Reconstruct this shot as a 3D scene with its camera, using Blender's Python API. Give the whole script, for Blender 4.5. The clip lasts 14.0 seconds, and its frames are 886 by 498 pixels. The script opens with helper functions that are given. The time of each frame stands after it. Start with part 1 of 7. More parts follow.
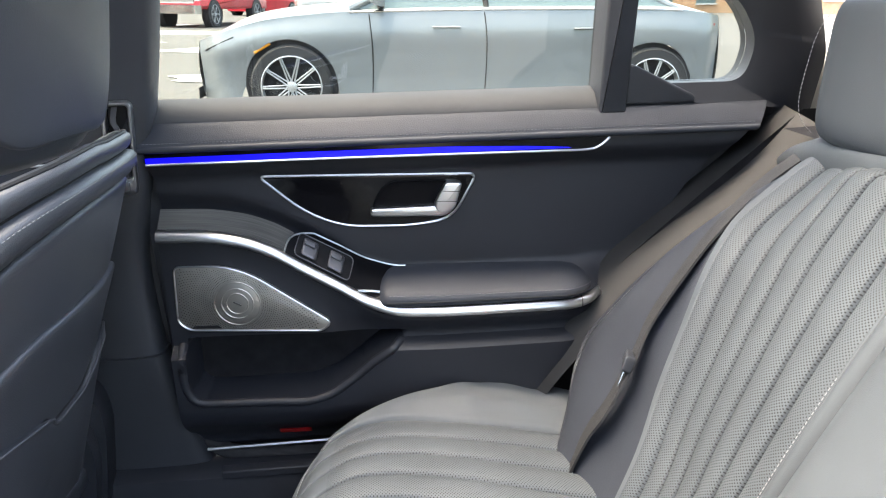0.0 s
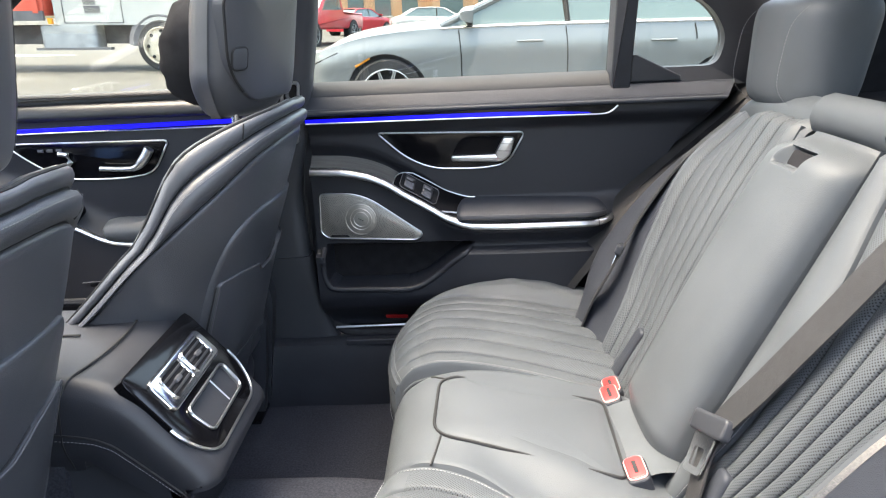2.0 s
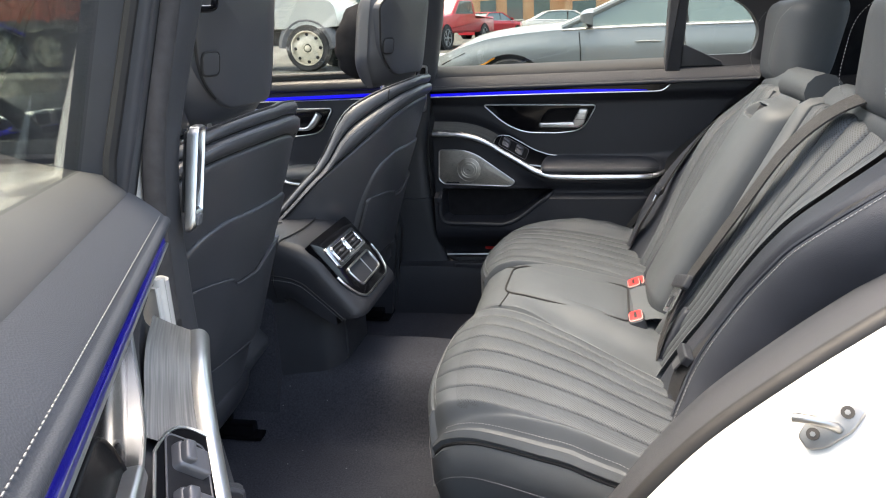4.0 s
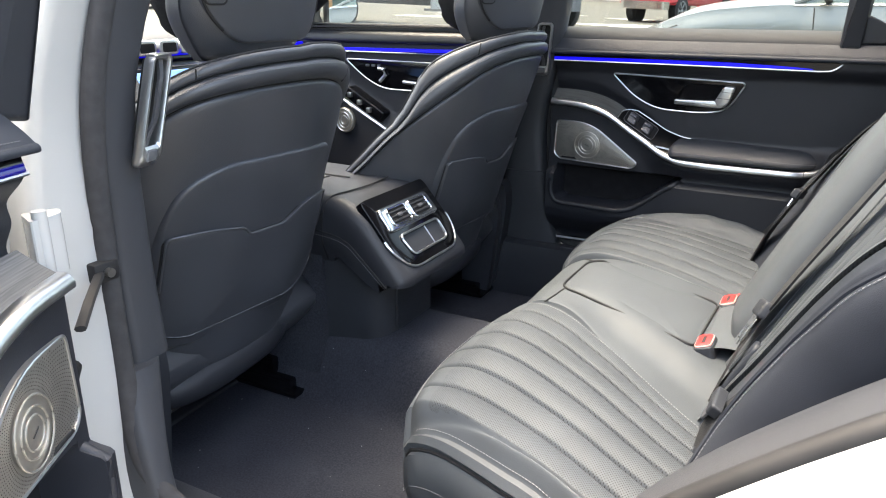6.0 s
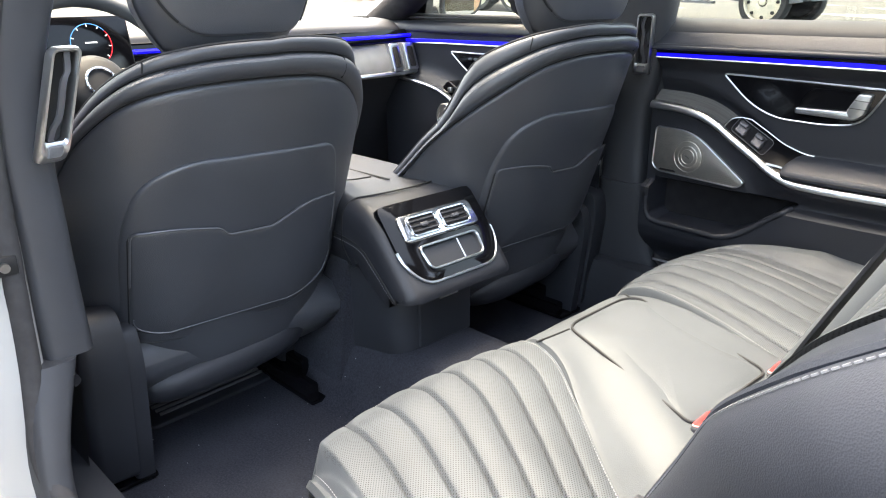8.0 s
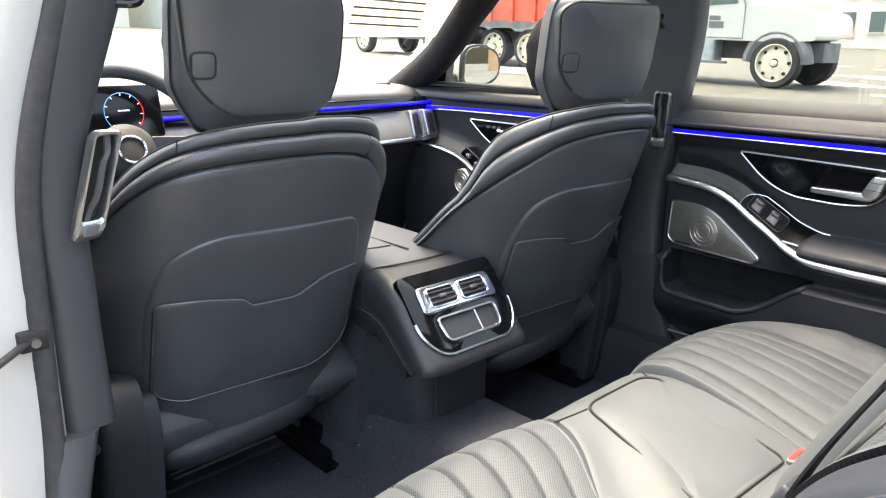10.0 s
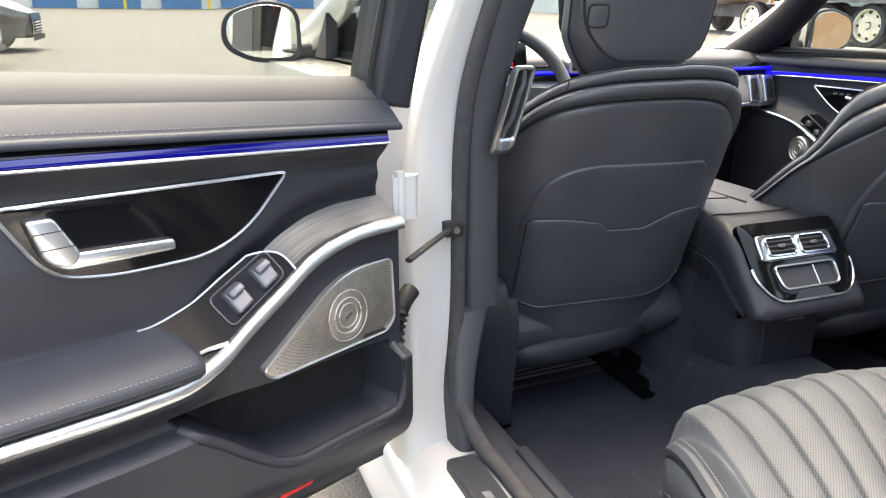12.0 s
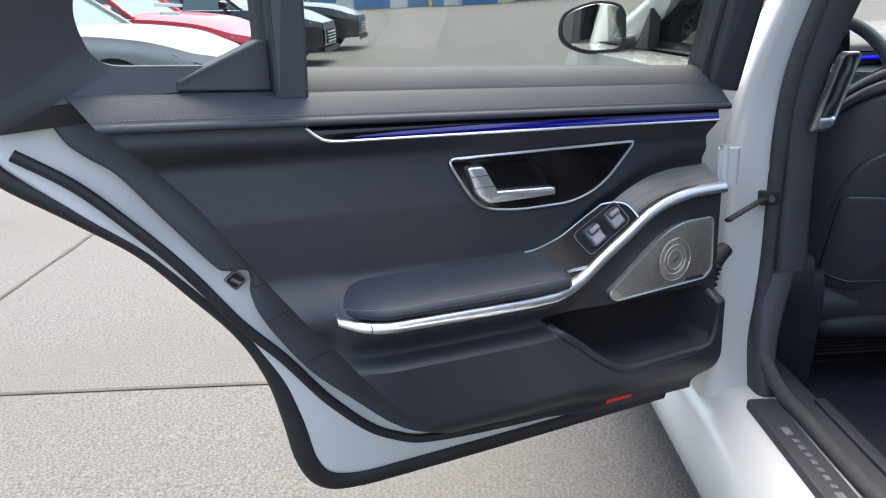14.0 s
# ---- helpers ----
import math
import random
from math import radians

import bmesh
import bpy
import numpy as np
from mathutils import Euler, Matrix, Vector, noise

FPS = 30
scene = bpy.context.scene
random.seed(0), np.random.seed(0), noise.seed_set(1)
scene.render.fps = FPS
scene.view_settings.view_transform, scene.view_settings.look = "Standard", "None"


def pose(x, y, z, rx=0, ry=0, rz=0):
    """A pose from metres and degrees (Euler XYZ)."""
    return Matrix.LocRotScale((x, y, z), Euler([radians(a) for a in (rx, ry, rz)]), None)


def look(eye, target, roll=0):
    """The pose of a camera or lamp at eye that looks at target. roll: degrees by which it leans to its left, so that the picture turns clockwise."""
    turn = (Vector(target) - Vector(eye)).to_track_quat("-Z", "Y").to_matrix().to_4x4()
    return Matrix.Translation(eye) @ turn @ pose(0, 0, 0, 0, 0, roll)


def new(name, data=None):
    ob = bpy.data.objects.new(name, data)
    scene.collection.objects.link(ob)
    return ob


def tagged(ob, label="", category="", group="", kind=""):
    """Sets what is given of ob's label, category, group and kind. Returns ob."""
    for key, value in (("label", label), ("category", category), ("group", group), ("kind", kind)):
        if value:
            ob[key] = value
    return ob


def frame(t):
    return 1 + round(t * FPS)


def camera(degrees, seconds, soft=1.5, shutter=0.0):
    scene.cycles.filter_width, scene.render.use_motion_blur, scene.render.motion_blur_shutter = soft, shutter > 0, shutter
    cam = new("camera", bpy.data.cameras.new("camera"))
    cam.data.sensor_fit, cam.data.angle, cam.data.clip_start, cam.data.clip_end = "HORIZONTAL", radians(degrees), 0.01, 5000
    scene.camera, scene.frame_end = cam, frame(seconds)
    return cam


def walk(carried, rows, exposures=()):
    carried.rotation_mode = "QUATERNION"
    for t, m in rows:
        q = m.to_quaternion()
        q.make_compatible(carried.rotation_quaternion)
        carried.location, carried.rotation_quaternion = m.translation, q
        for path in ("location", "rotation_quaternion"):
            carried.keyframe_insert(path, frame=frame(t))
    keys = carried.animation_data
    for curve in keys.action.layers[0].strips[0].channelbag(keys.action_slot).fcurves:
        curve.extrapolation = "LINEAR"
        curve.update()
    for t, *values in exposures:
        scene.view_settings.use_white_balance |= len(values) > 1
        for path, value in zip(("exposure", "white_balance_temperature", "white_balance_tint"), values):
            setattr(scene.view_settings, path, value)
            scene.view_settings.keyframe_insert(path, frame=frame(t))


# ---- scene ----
cam = camera(62.1, 14.0, soft=1.1)
PATH = [
    (0, (-0.015, -0.384, 1.128), (0.157, 1.5, 0.481), -1.3),
    (0.5, (-0.007, -0.463, 1.123), (0.12, 1.429, 0.488), -1.7),
    (1, (-0.033, -0.599, 1.131), (0.061, 1.294, 0.495), -1.7),
    (1.5, (-0.029, -0.767, 1.113), (-0.009, 1.142, 0.516), -2.4),
    (2, (0.002, -0.94, 1.118), (-0.062, 0.967, 0.52), -2.6),
    (2.5, (0.027, -1.12, 1.113), (-0.127, 0.784, 0.519), -2.7),
    (3, (0.057, -1.301, 1.117), (-0.192, 0.595, 0.529), -2.9),
    (3.5, (0.093, -1.421, 1.112), (-0.236, 0.463, 0.527), -2.8),
    (4, (0.13, -1.511, 1.103), (-0.263, 0.364, 0.529), -3.0),
    (4.2, (0.14, -1.536, 1.105), (-0.278, 0.334, 0.532), -2.9),
    (6.3, (0.427, -1.143, 1.051), (-0.575, 0.456, 0.389), 0.5),
    (6.5, (0.468, -1.069, 1.055), (-0.6, 0.48, 0.376), 0.7),
    (7, (0.528, -0.948, 1.057), (-0.675, 0.489, 0.357), 0.6),
    (7.5, (0.565, -0.903, 1.048), (-0.734, 0.454, 0.36), -0.0),
    (8, (0.577, -0.893, 1.049), (-0.776, 0.425, 0.392), -0.5),
    (10.3, (0.567, -0.909, 1.1), (-0.851, 0.404, 0.587), 0.5),
    (10.5, (0.57, -0.91, 1.096), (-0.875, 0.377, 0.59), 0.6),
    (11, (0.572, -0.927, 1.085), (-0.966, 0.24, 0.566), 1.0),
    (11.4, (0.59, -0.987, 1.069), (-1.053, 0.016, 0.527), 0.9),
    (11.5, (0.597, -1.006, 1.068), (-1.072, -0.053, 0.514), 0.8),
    (12, (0.663, -1.122, 1.054), (-1.122, -0.436, 0.47), 0.2),
    (12.5, (0.725, -1.204, 1.057), (-1.137, -0.806, 0.444), -0.7),
    (13, (0.804, -1.236, 1.065), (-1.089, -1.058, 0.444), -1.6),
    (13.5, (0.876, -1.261, 1.071), (-1.029, -1.22, 0.463), -2.2),
    (14, (0.918, -1.272, 1.075), (-0.991, -1.307, 0.479), -2.5),
]
EXPOSURE = ((0, 4.12, 7100, 8), (2.5, 3.93, 7150, 8), (4.2, 3.35, 7400, 8), (6.3, 3.86, 7350, 7), (8.2, 4.19, 7500, 7), (10.5, 4.04, 7700, 8), (11.5, 3.86, 7700, 8), (12.5, 3.52, 7700, 10), (13.3, 3.02, 6700, 8), (14, 2.78, 6400, 7))
walk(cam, [(t, look(eye, target, roll)) for t, eye, target, roll in PATH], EXPOSURE)


# ---- light ----
world = bpy.data.worlds.new("sky")
scene.world = world
world.use_nodes = True
wt = world.node_tree
sky = wt.nodes.new("ShaderNodeTexSky")
sky.sky_type, sky.sun_disc = "NISHITA", False
sky.sun_elevation, sky.sun_rotation = radians(72), radians(-76)
sky.air_density, sky.dust_density, sky.ozone_density = 1.0, 6.0, 0.3
wt.links.new(sky.outputs[0], wt.nodes["Background"].inputs[0])
wt.nodes["Background"].inputs[1].default_value = 0.15
sun = new("sun", bpy.data.lights.new("sun", "SUN"))
sun.data.energy, sun.data.angle, sun.data.color = 0.8, radians(50), (1.0, 0.95, 0.88)
sun.matrix_world = look((-2.4, 0.6, 8.0), (0, 0, 0))


# ---- materials ----
def mat(name, base, rough=0.5, metal=0.0, vary=0.0, vscale=6.0, bump=0.0, bscale=200.0, kind="noise", coat=0.0, spec=0.5,
        stain=None, stain_scale=1.5, stain_amount=0.5, rvary=0.0, stretch=None):
    m = bpy.data.materials.new(name)
    m.use_nodes = True
    nt = m.node_tree
    b = nt.nodes["Principled BSDF"]
    b.inputs["Base Color"].default_value = (*base, 1)
    b.inputs["Roughness"].default_value = rough
    b.inputs["Metallic"].default_value = metal
    b.inputs["Specular IOR Level"].default_value = spec
    b.inputs["Coat Weight"].default_value = coat
    b.inputs["Coat Roughness"].default_value = 0.04
    tc = nt.nodes.new("ShaderNodeTexCoord")
    co = tc.outputs["Object"]
    if stretch:
        mp = nt.nodes.new("ShaderNodeMapping")
        mp.inputs["Scale"].default_value = stretch
        nt.links.new(tc.outputs["UV"], mp.inputs["Vector"])
        co = mp.outputs["Vector"]
    if vary or stain:
        n = nt.nodes.new("ShaderNodeTexNoise")
        n.inputs["Scale"].default_value, n.inputs["Detail"].default_value = vscale, 5
        nt.links.new(co, n.inputs["Vector"])
        r = nt.nodes.new("ShaderNodeValToRGB")
        r.color_ramp.elements[0].position, r.color_ramp.elements[1].position = 0.3, 0.7
        r.color_ramp.elements[0].color = (*[max(0, c * (1 - vary)) for c in base], 1)
        r.color_ramp.elements[1].color = (*[min(1, c * (1 + vary)) for c in base], 1)
        nt.links.new(n.outputs["Fac"], r.inputs["Fac"])
        out = r.outputs["Color"]
        if stain:
            n2 = nt.nodes.new("ShaderNodeTexNoise")
            n2.inputs["Scale"].default_value, n2.inputs["Detail"].default_value = stain_scale, 8
            nt.links.new(co, n2.inputs["Vector"])
            r2 = nt.nodes.new("ShaderNodeValToRGB")
            r2.color_ramp.elements[0].position, r2.color_ramp.elements[1].position = 0.48, 0.68
            r2.color_ramp.elements[1].color = (stain_amount,) * 3 + (1,)
            nt.links.new(n2.outputs["Fac"], r2.inputs["Fac"])
            mx = nt.nodes.new("ShaderNodeMix")
            mx.data_type = "RGBA"
            mx.inputs["B"].default_value = (*stain, 1)
            nt.links.new(r2.outputs["Color"], mx.inputs["Factor"])
            nt.links.new(out, mx.inputs["A"])
            out = mx.outputs["Result"]
        nt.links.new(out, b.inputs["Base Color"])
        if rvary:
            mr = nt.nodes.new("ShaderNodeMapRange")
            mr.inputs["To Min"].default_value, mr.inputs["To Max"].default_value = rough - rvary, rough + rvary
            nt.links.new(n.outputs["Fac"], mr.inputs["Value"])
            nt.links.new(mr.outputs["Result"], b.inputs["Roughness"])
    if bump:
        t = nt.nodes.new("ShaderNodeTexVoronoi" if kind == "voronoi" else "ShaderNodeTexNoise")
        t.inputs["Scale"].default_value = bscale
        nt.links.new(co, t.inputs["Vector"])
        bp = nt.nodes.new("ShaderNodeBump")
        bp.inputs["Strength"].default_value, bp.inputs["Distance"].default_value = bump, 0.002
        nt.links.new(t.outputs[0], bp.inputs["Height"])
        nt.links.new(bp.outputs["Normal"], b.inputs["Normal"])
    return m


def perforated(name, base, pitch=0.0031):
    """Leather with rows of small punched holes, in the plane of the thing's own x and y (or the slope of a backrest)."""
    m = mat(name, base, 0.58, vary=0.1, vscale=9, bump=0.10, bscale=900, kind="voronoi", spec=0.28)
    nt = m.node_tree
    b = nt.nodes["Principled BSDF"]
    uv = nt.nodes.new("ShaderNodeUVMap")
    sep = nt.nodes.new("ShaderNodeSeparateXYZ")
    nt.links.new(uv.outputs["UV"], sep.inputs[0])

    def m2(op, a, c=None):
        n = nt.nodes.new("ShaderNodeMath")
        n.operation = op
        for i, v in enumerate((a, c)):
            if v is None:
                continue
            if isinstance(v, (int, float)):
                n.inputs[i].default_value = v
            else:
                nt.links.new(v, n.inputs[i])
        return n.outputs[0]
    k = math.pi / pitch
    ax, ay = m2("ADD", sep.outputs["X"], sep.outputs["Y"]), m2("SUBTRACT", sep.outputs["X"], sep.outputs["Y"])
    su = m2("SINE", m2("MULTIPLY", ax, k * 0.7071))
    sv = m2("SINE", m2("MULTIPLY", ay, k * 0.7071))
    dot = m2("ABSOLUTE", m2("MULTIPLY", su, sv))
    hole = m2("GREATER_THAN", dot, 0.70)
    soft = m2("MULTIPLY", hole, 0.93)
    mx = nt.nodes.new("ShaderNodeMix")
    mx.data_type = "RGBA"
    mx.inputs["B"].default_value = (0.006, 0.006, 0.007, 1)
    src = b.inputs["Base Color"].links[0].from_socket
    nt.links.new(src, mx.inputs["A"])
    nt.links.new(soft, mx.inputs["Factor"])
    nt.links.new(mx.outputs["Result"], b.inputs["Base Color"])
    return m


def glass(name, tint=(0.9, 0.95, 0.93), mirror=0.08):
    m = bpy.data.materials.new(name)
    m.use_nodes = True
    nt = m.node_tree
    nt.nodes.remove(nt.nodes["Principled BSDF"])
    tr = nt.nodes.new("ShaderNodeBsdfTransparent")
    tr.inputs[0].default_value = (*tint, 1)
    gl = nt.nodes.new("ShaderNodeBsdfGlossy")
    gl.inputs["Roughness"].default_value = 0.02
    lw = nt.nodes.new("ShaderNodeLayerWeight")
    pw = nt.nodes.new("ShaderNodeMath")
    pw.operation = "POWER"
    pw.inputs[1].default_value = 5.0
    nt.links.new(lw.outputs["Facing"], pw.inputs[0])
    sc = nt.nodes.new("ShaderNodeMath")
    sc.operation = "MULTIPLY_ADD"
    sc.inputs[1].default_value, sc.inputs[2].default_value = 0.7, mirror / 2
    nt.links.new(pw.outputs[0], sc.inputs[0])
    ms = nt.nodes.new("ShaderNodeMixShader")
    nt.links.new(sc.outputs[0], ms.inputs[0])
    nt.links.new(tr.outputs[0], ms.inputs[1])
    nt.links.new(gl.outputs[0], ms.inputs[2])
    nt.links.new(ms.outputs[0], nt.nodes["Material Output"].inputs[0])
    return m


def glow(name, colour, strength):
    m = mat(name, colour, 0.3)
    b = m.node_tree.nodes["Principled BSDF"]
    b.inputs["Emission Color"].default_value = (*colour, 1)
    b.inputs["Emission Strength"].default_value = strength
    return m


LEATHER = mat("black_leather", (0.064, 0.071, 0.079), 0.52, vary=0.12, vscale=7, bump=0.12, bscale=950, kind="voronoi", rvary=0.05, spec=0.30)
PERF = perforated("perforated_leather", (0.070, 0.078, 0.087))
SMOOTH = mat("soft_trim", (0.0165, 0.0180, 0.0235), 0.50, vary=0.12, vscale=5, bump=0.1, bscale=900, kind="voronoi", rvary=0.05, spec=0.42)
PLASTIC = mat("black_plastic", (0.025, 0.027, 0.033), 0.5, vary=0.15, vscale=9, bump=0.15, bscale=1500, rvary=0.06, spec=0.4)
GREYPLASTIC = mat("grey_plastic", (0.095, 0.097, 0.103), 0.55, vary=0.1, vscale=6, bump=0.15, bscale=1500, spec=0.4)
STRIP = mat("grey_window_strip", (0.045, 0.047, 0.050), 0.6, vary=0.08, vscale=6, bump=0.1, bscale=1200, spec=0.2)
SATIN = mat("satin_black", (0.005, 0.005, 0.006), 0.25, vary=0.1, vscale=20, spec=0.06)
GLOSS = mat("piano_black", (0.004, 0.004, 0.005), 0.10, spec=0.32)
CHROME = mat("satin_chrome", (0.62, 0.63, 0.64), 0.30, 1.0, vary=0.05, vscale=40)
BRIGHT = mat("bright_chrome", (0.75, 0.75, 0.76), 0.16, 1.0)
WOOD = mat("grained_dark_wood", (0.11, 0.107, 0.10), 0.33, vary=0.45, vscale=9, bump=0.25, bscale=9, stretch=(1, 60, 1))
HIDE = mat("seat_shell_leather", (0.046, 0.049, 0.058), 0.40, vary=0.12, vscale=7, bump=0.15, bscale=700, kind="voronoi", rvary=0.05, spec=0.75)
# darker than LEATHER: the side bolsters' shade is partly put into this base colour
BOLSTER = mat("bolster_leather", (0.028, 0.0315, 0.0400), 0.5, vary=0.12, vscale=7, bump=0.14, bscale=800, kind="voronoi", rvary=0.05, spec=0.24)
CARPET = mat("carpet", (0.036, 0.038, 0.048), 0.95, vary=0.34, vscale=260, bump=0.9, bscale=900, spec=0.1, stain=(0.060, 0.063, 0.075), stain_scale=7, stain_amount=0.3)
FOOT = mat("pillar_foot_plastic", (0.037, 0.039, 0.045), 0.55, vary=0.1, vscale=6, bump=0.15, bscale=1500, spec=0.4)
FLOCK = mat("flocked_seal", (0.047, 0.046, 0.048), 0.85, vary=0.15, vscale=60, bump=0.3, bscale=900, spec=0.2)
RUBBER = mat("rubber", (0.014, 0.014, 0.015), 0.6, vary=0.2, vscale=20, spec=0.35)
WHITE = mat("white_paint", (0.47, 0.47, 0.455), 0.25, vary=0.03, vscale=3, coat=0.6)
THREAD = mat("grey_thread", (0.24, 0.24, 0.25), 0.8)
DARKTHREAD = mat("dark_grey_thread", (0.17, 0.17, 0.18), 0.8)
GLASS = glass("clear_glass", (0.66, 0.69, 0.67))
ROOFGLASS = glass("roof_glass", (0.48, 0.50, 0.505))
DARKGLASS = glass("tinted_glass", (0.5, 0.52, 0.52))
# weaker copy of BLUE: daylight washing out the strip is put into its colour
DIMBLUE = glow("dim_blue_light_strip", (0.0, 0.0, 0.25), 0.08)
DIMBLUE.node_tree.nodes["Principled BSDF"].inputs["Base Color"].default_value = (0.003, 0.003, 0.03, 1)
DIMBLUE.node_tree.nodes["Principled BSDF"].inputs["Roughness"].default_value = 0.12
CONSOLE = mat("console_leather", (0.022, 0.0235, 0.029), 0.45, vary=0.12, vscale=7, bump=0.12, bscale=900, kind="voronoi", spec=0.4)
BLUE = glow("blue_light_strip", (0.0, 0.0, 0.75), 0.085)
RED = mat("red_plastic", (0.75, 0.03, 0.03), 0.35)
GRILLE = mat("perforated_metal", (0.52, 0.50, 0.46), 0.48, 1.0, vary=0.1, vscale=50)
FABRIC = mat("headliner_fabric", (0.016, 0.016, 0.018), 0.95, vary=0.2, vscale=40, bump=0.4, bscale=1200, spec=0.1)
STRAP = mat("satin_grey_lever", (0.10, 0.10, 0.11), 0.4, 0.4)
BELT = mat("webbing", (0.017, 0.017, 0.019), 0.7, vary=0.2, vscale=80, bump=0.5, bscale=1800)


# ---- mesh helpers ----
def thing(name, label, category, group="", kind="", at=(0, 0, 0)):
    e = new(name)
    e.empty_display_size = 0.05
    e.location = at
    return tagged(e, label, category, group, kind)


def part(name, bm, material, parent=None, label="", smooth=True, kind="", crisp=40):
    """Links a bmesh as one mesh object, in world coordinates, under a thing or a part."""
    bmesh.ops.recalc_face_normals(bm, faces=bm.faces)
    me = bpy.data.meshes.new(name)
    if smooth:
        for f in bm.faces:
            f.smooth = True
        for e in bm.edges:
            if len(e.link_faces) == 2 and e.calc_face_angle(0) > radians(crisp):
                e.smooth = False
    bm.to_mesh(me)
    bm.free()
    me.materials.append(material)
    ob = new(name, me)
    if parent:
        ob.parent = parent
        ob.matrix_parent_inverse = Matrix.Translation(parent.location if parent.type == "EMPTY" else (0, 0, 0)).inverted()
    return tagged(ob, label, kind=kind)


def spline(pts, n=8, closed=False):
    """A smooth curve through a few control points; n steps between two."""
    pts = [Vector(p) for p in pts]
    out, m = [], len(pts)
    for i in range(m if closed else m - 1):
        if closed:
            a, b, c, d = pts[i - 1], pts[i], pts[(i + 1) % m], pts[(i + 2) % m]
        else:
            a, b, c, d = pts[max(i - 1, 0)], pts[i], pts[i + 1], pts[min(i + 2, m - 1)]
        for k in range(n):
            t = k / n
            out.append(0.5 * (2 * b + (c - a) * t + (2 * a - 5 * b + 4 * c - d) * t * t + (3 * b - a - 3 * c + d) * t ** 3))
    if not closed:
        out.append(pts[-1])
    return out


def rounded(pts, r, n=5):
    """A closed outline with its corners rounded off; r: one radius or one for each corner."""
    pts = [Vector(p) for p in pts]
    out = []
    for i, p in enumerate(pts):
        a, c = pts[i - 1], pts[(i + 1) % len(pts)]
        rr = r[i] if isinstance(r, (list, tuple)) else r
        u, v = (a - p), (c - p)
        k = min(rr, u.length * 0.48, v.length * 0.48)
        s, e = p + u.normalized() * k, p + v.normalized() * k
        for j in range(n + 1):
            t = j / n
            out.append((1 - t) ** 2 * s + 2 * t * (1 - t) * p + t * t * e)
    return out


def rings(bm, rows, closed=True, caps=True):
    """Skins rows of points, each with the same count."""
    vs = [[bm.verts.new(p) for p in row] for row in rows]
    n = len(rows[0])
    for a, b in zip(vs, vs[1:]):
        for i in range(n if closed else n - 1):
            j = (i + 1) % n
            bm.faces.new((a[i], a[j], b[j], b[i]))
    if caps and closed:
        bm.faces.new(vs[0])
        bm.faces.new(vs[-1])
    return bm


def loft(rows, closed=True, caps=True):
    return rings(bmesh.new(), rows, closed, caps)


def tube(path, r, seg=8, closed=False, flat=1.0, up=(0, 0, 1)):
    """A rod along a path; flat squeezes it along up."""
    path = [Vector(p) for p in path]
    rows, up = [], Vector(up)
    for i, p in enumerate(path):
        a = path[i - 1] if (i or closed) else p
        b = path[(i + 1) % len(path)] if (i + 1 < len(path) or closed) else p
        t = (b - a).normalized()
        s = t.cross(up)
        s = s.normalized() if s.length > 1e-4 else t.orthogonal().normalized()
        w = s.cross(t)
        rr = r(i / max(1, len(path) - 1)) if callable(r) else r
        rows.append([p + s * math.cos(k * math.tau / seg) * rr + w * math.sin(k * math.tau / seg) * rr * flat for k in range(seg)])
    if closed:
        rows.append(rows[0])
        bm = loft(rows, True, False)
        bmesh.ops.remove_doubles(bm, verts=bm.verts, dist=1e-6)
        return bm
    return loft(rows)


def add(bm, other):
    """Joins other into bm."""
    me = bpy.data.meshes.new("tmp")
    other.to_mesh(me)
    other.free()
    bm.from_mesh(me)
    bpy.data.meshes.remove(me)
    return bm


def stitches(path, length=0.0034, gap=0.0022, r=0.00048):
    """Short raised threads in a row."""
    path = [Vector(p) for p in path]
    bm = bmesh.new()
    d, run = 0.0, []
    for a, b in zip(path, path[1:]):
        run.append((d, a, b, (b - a).length))
        d += (b - a).length

    def at(s):
        for d0, a, b, l in run:
            if s <= d0 + l:
                return a.lerp(b, (s - d0) / max(l, 1e-9))
        return path[-1]
    s = 0.0
    while s < d - length:
        p, q = at(s), at(s + length)
        t = (q - p).normalized()
        u = t.orthogonal().normalized()
        w = t.cross(u)
        vs = [bm.verts.new(c + u * x * r + w * y * r) for c in (p, q) for x, y in ((1, 0), (0, 1), (-1, 0), (0, -1))]
        for k in range(4):
            bm.faces.new((vs[k], vs[(k + 1) % 4], vs[4 + (k + 1) % 4], vs[4 + k]))
        s += length + gap
    return bm


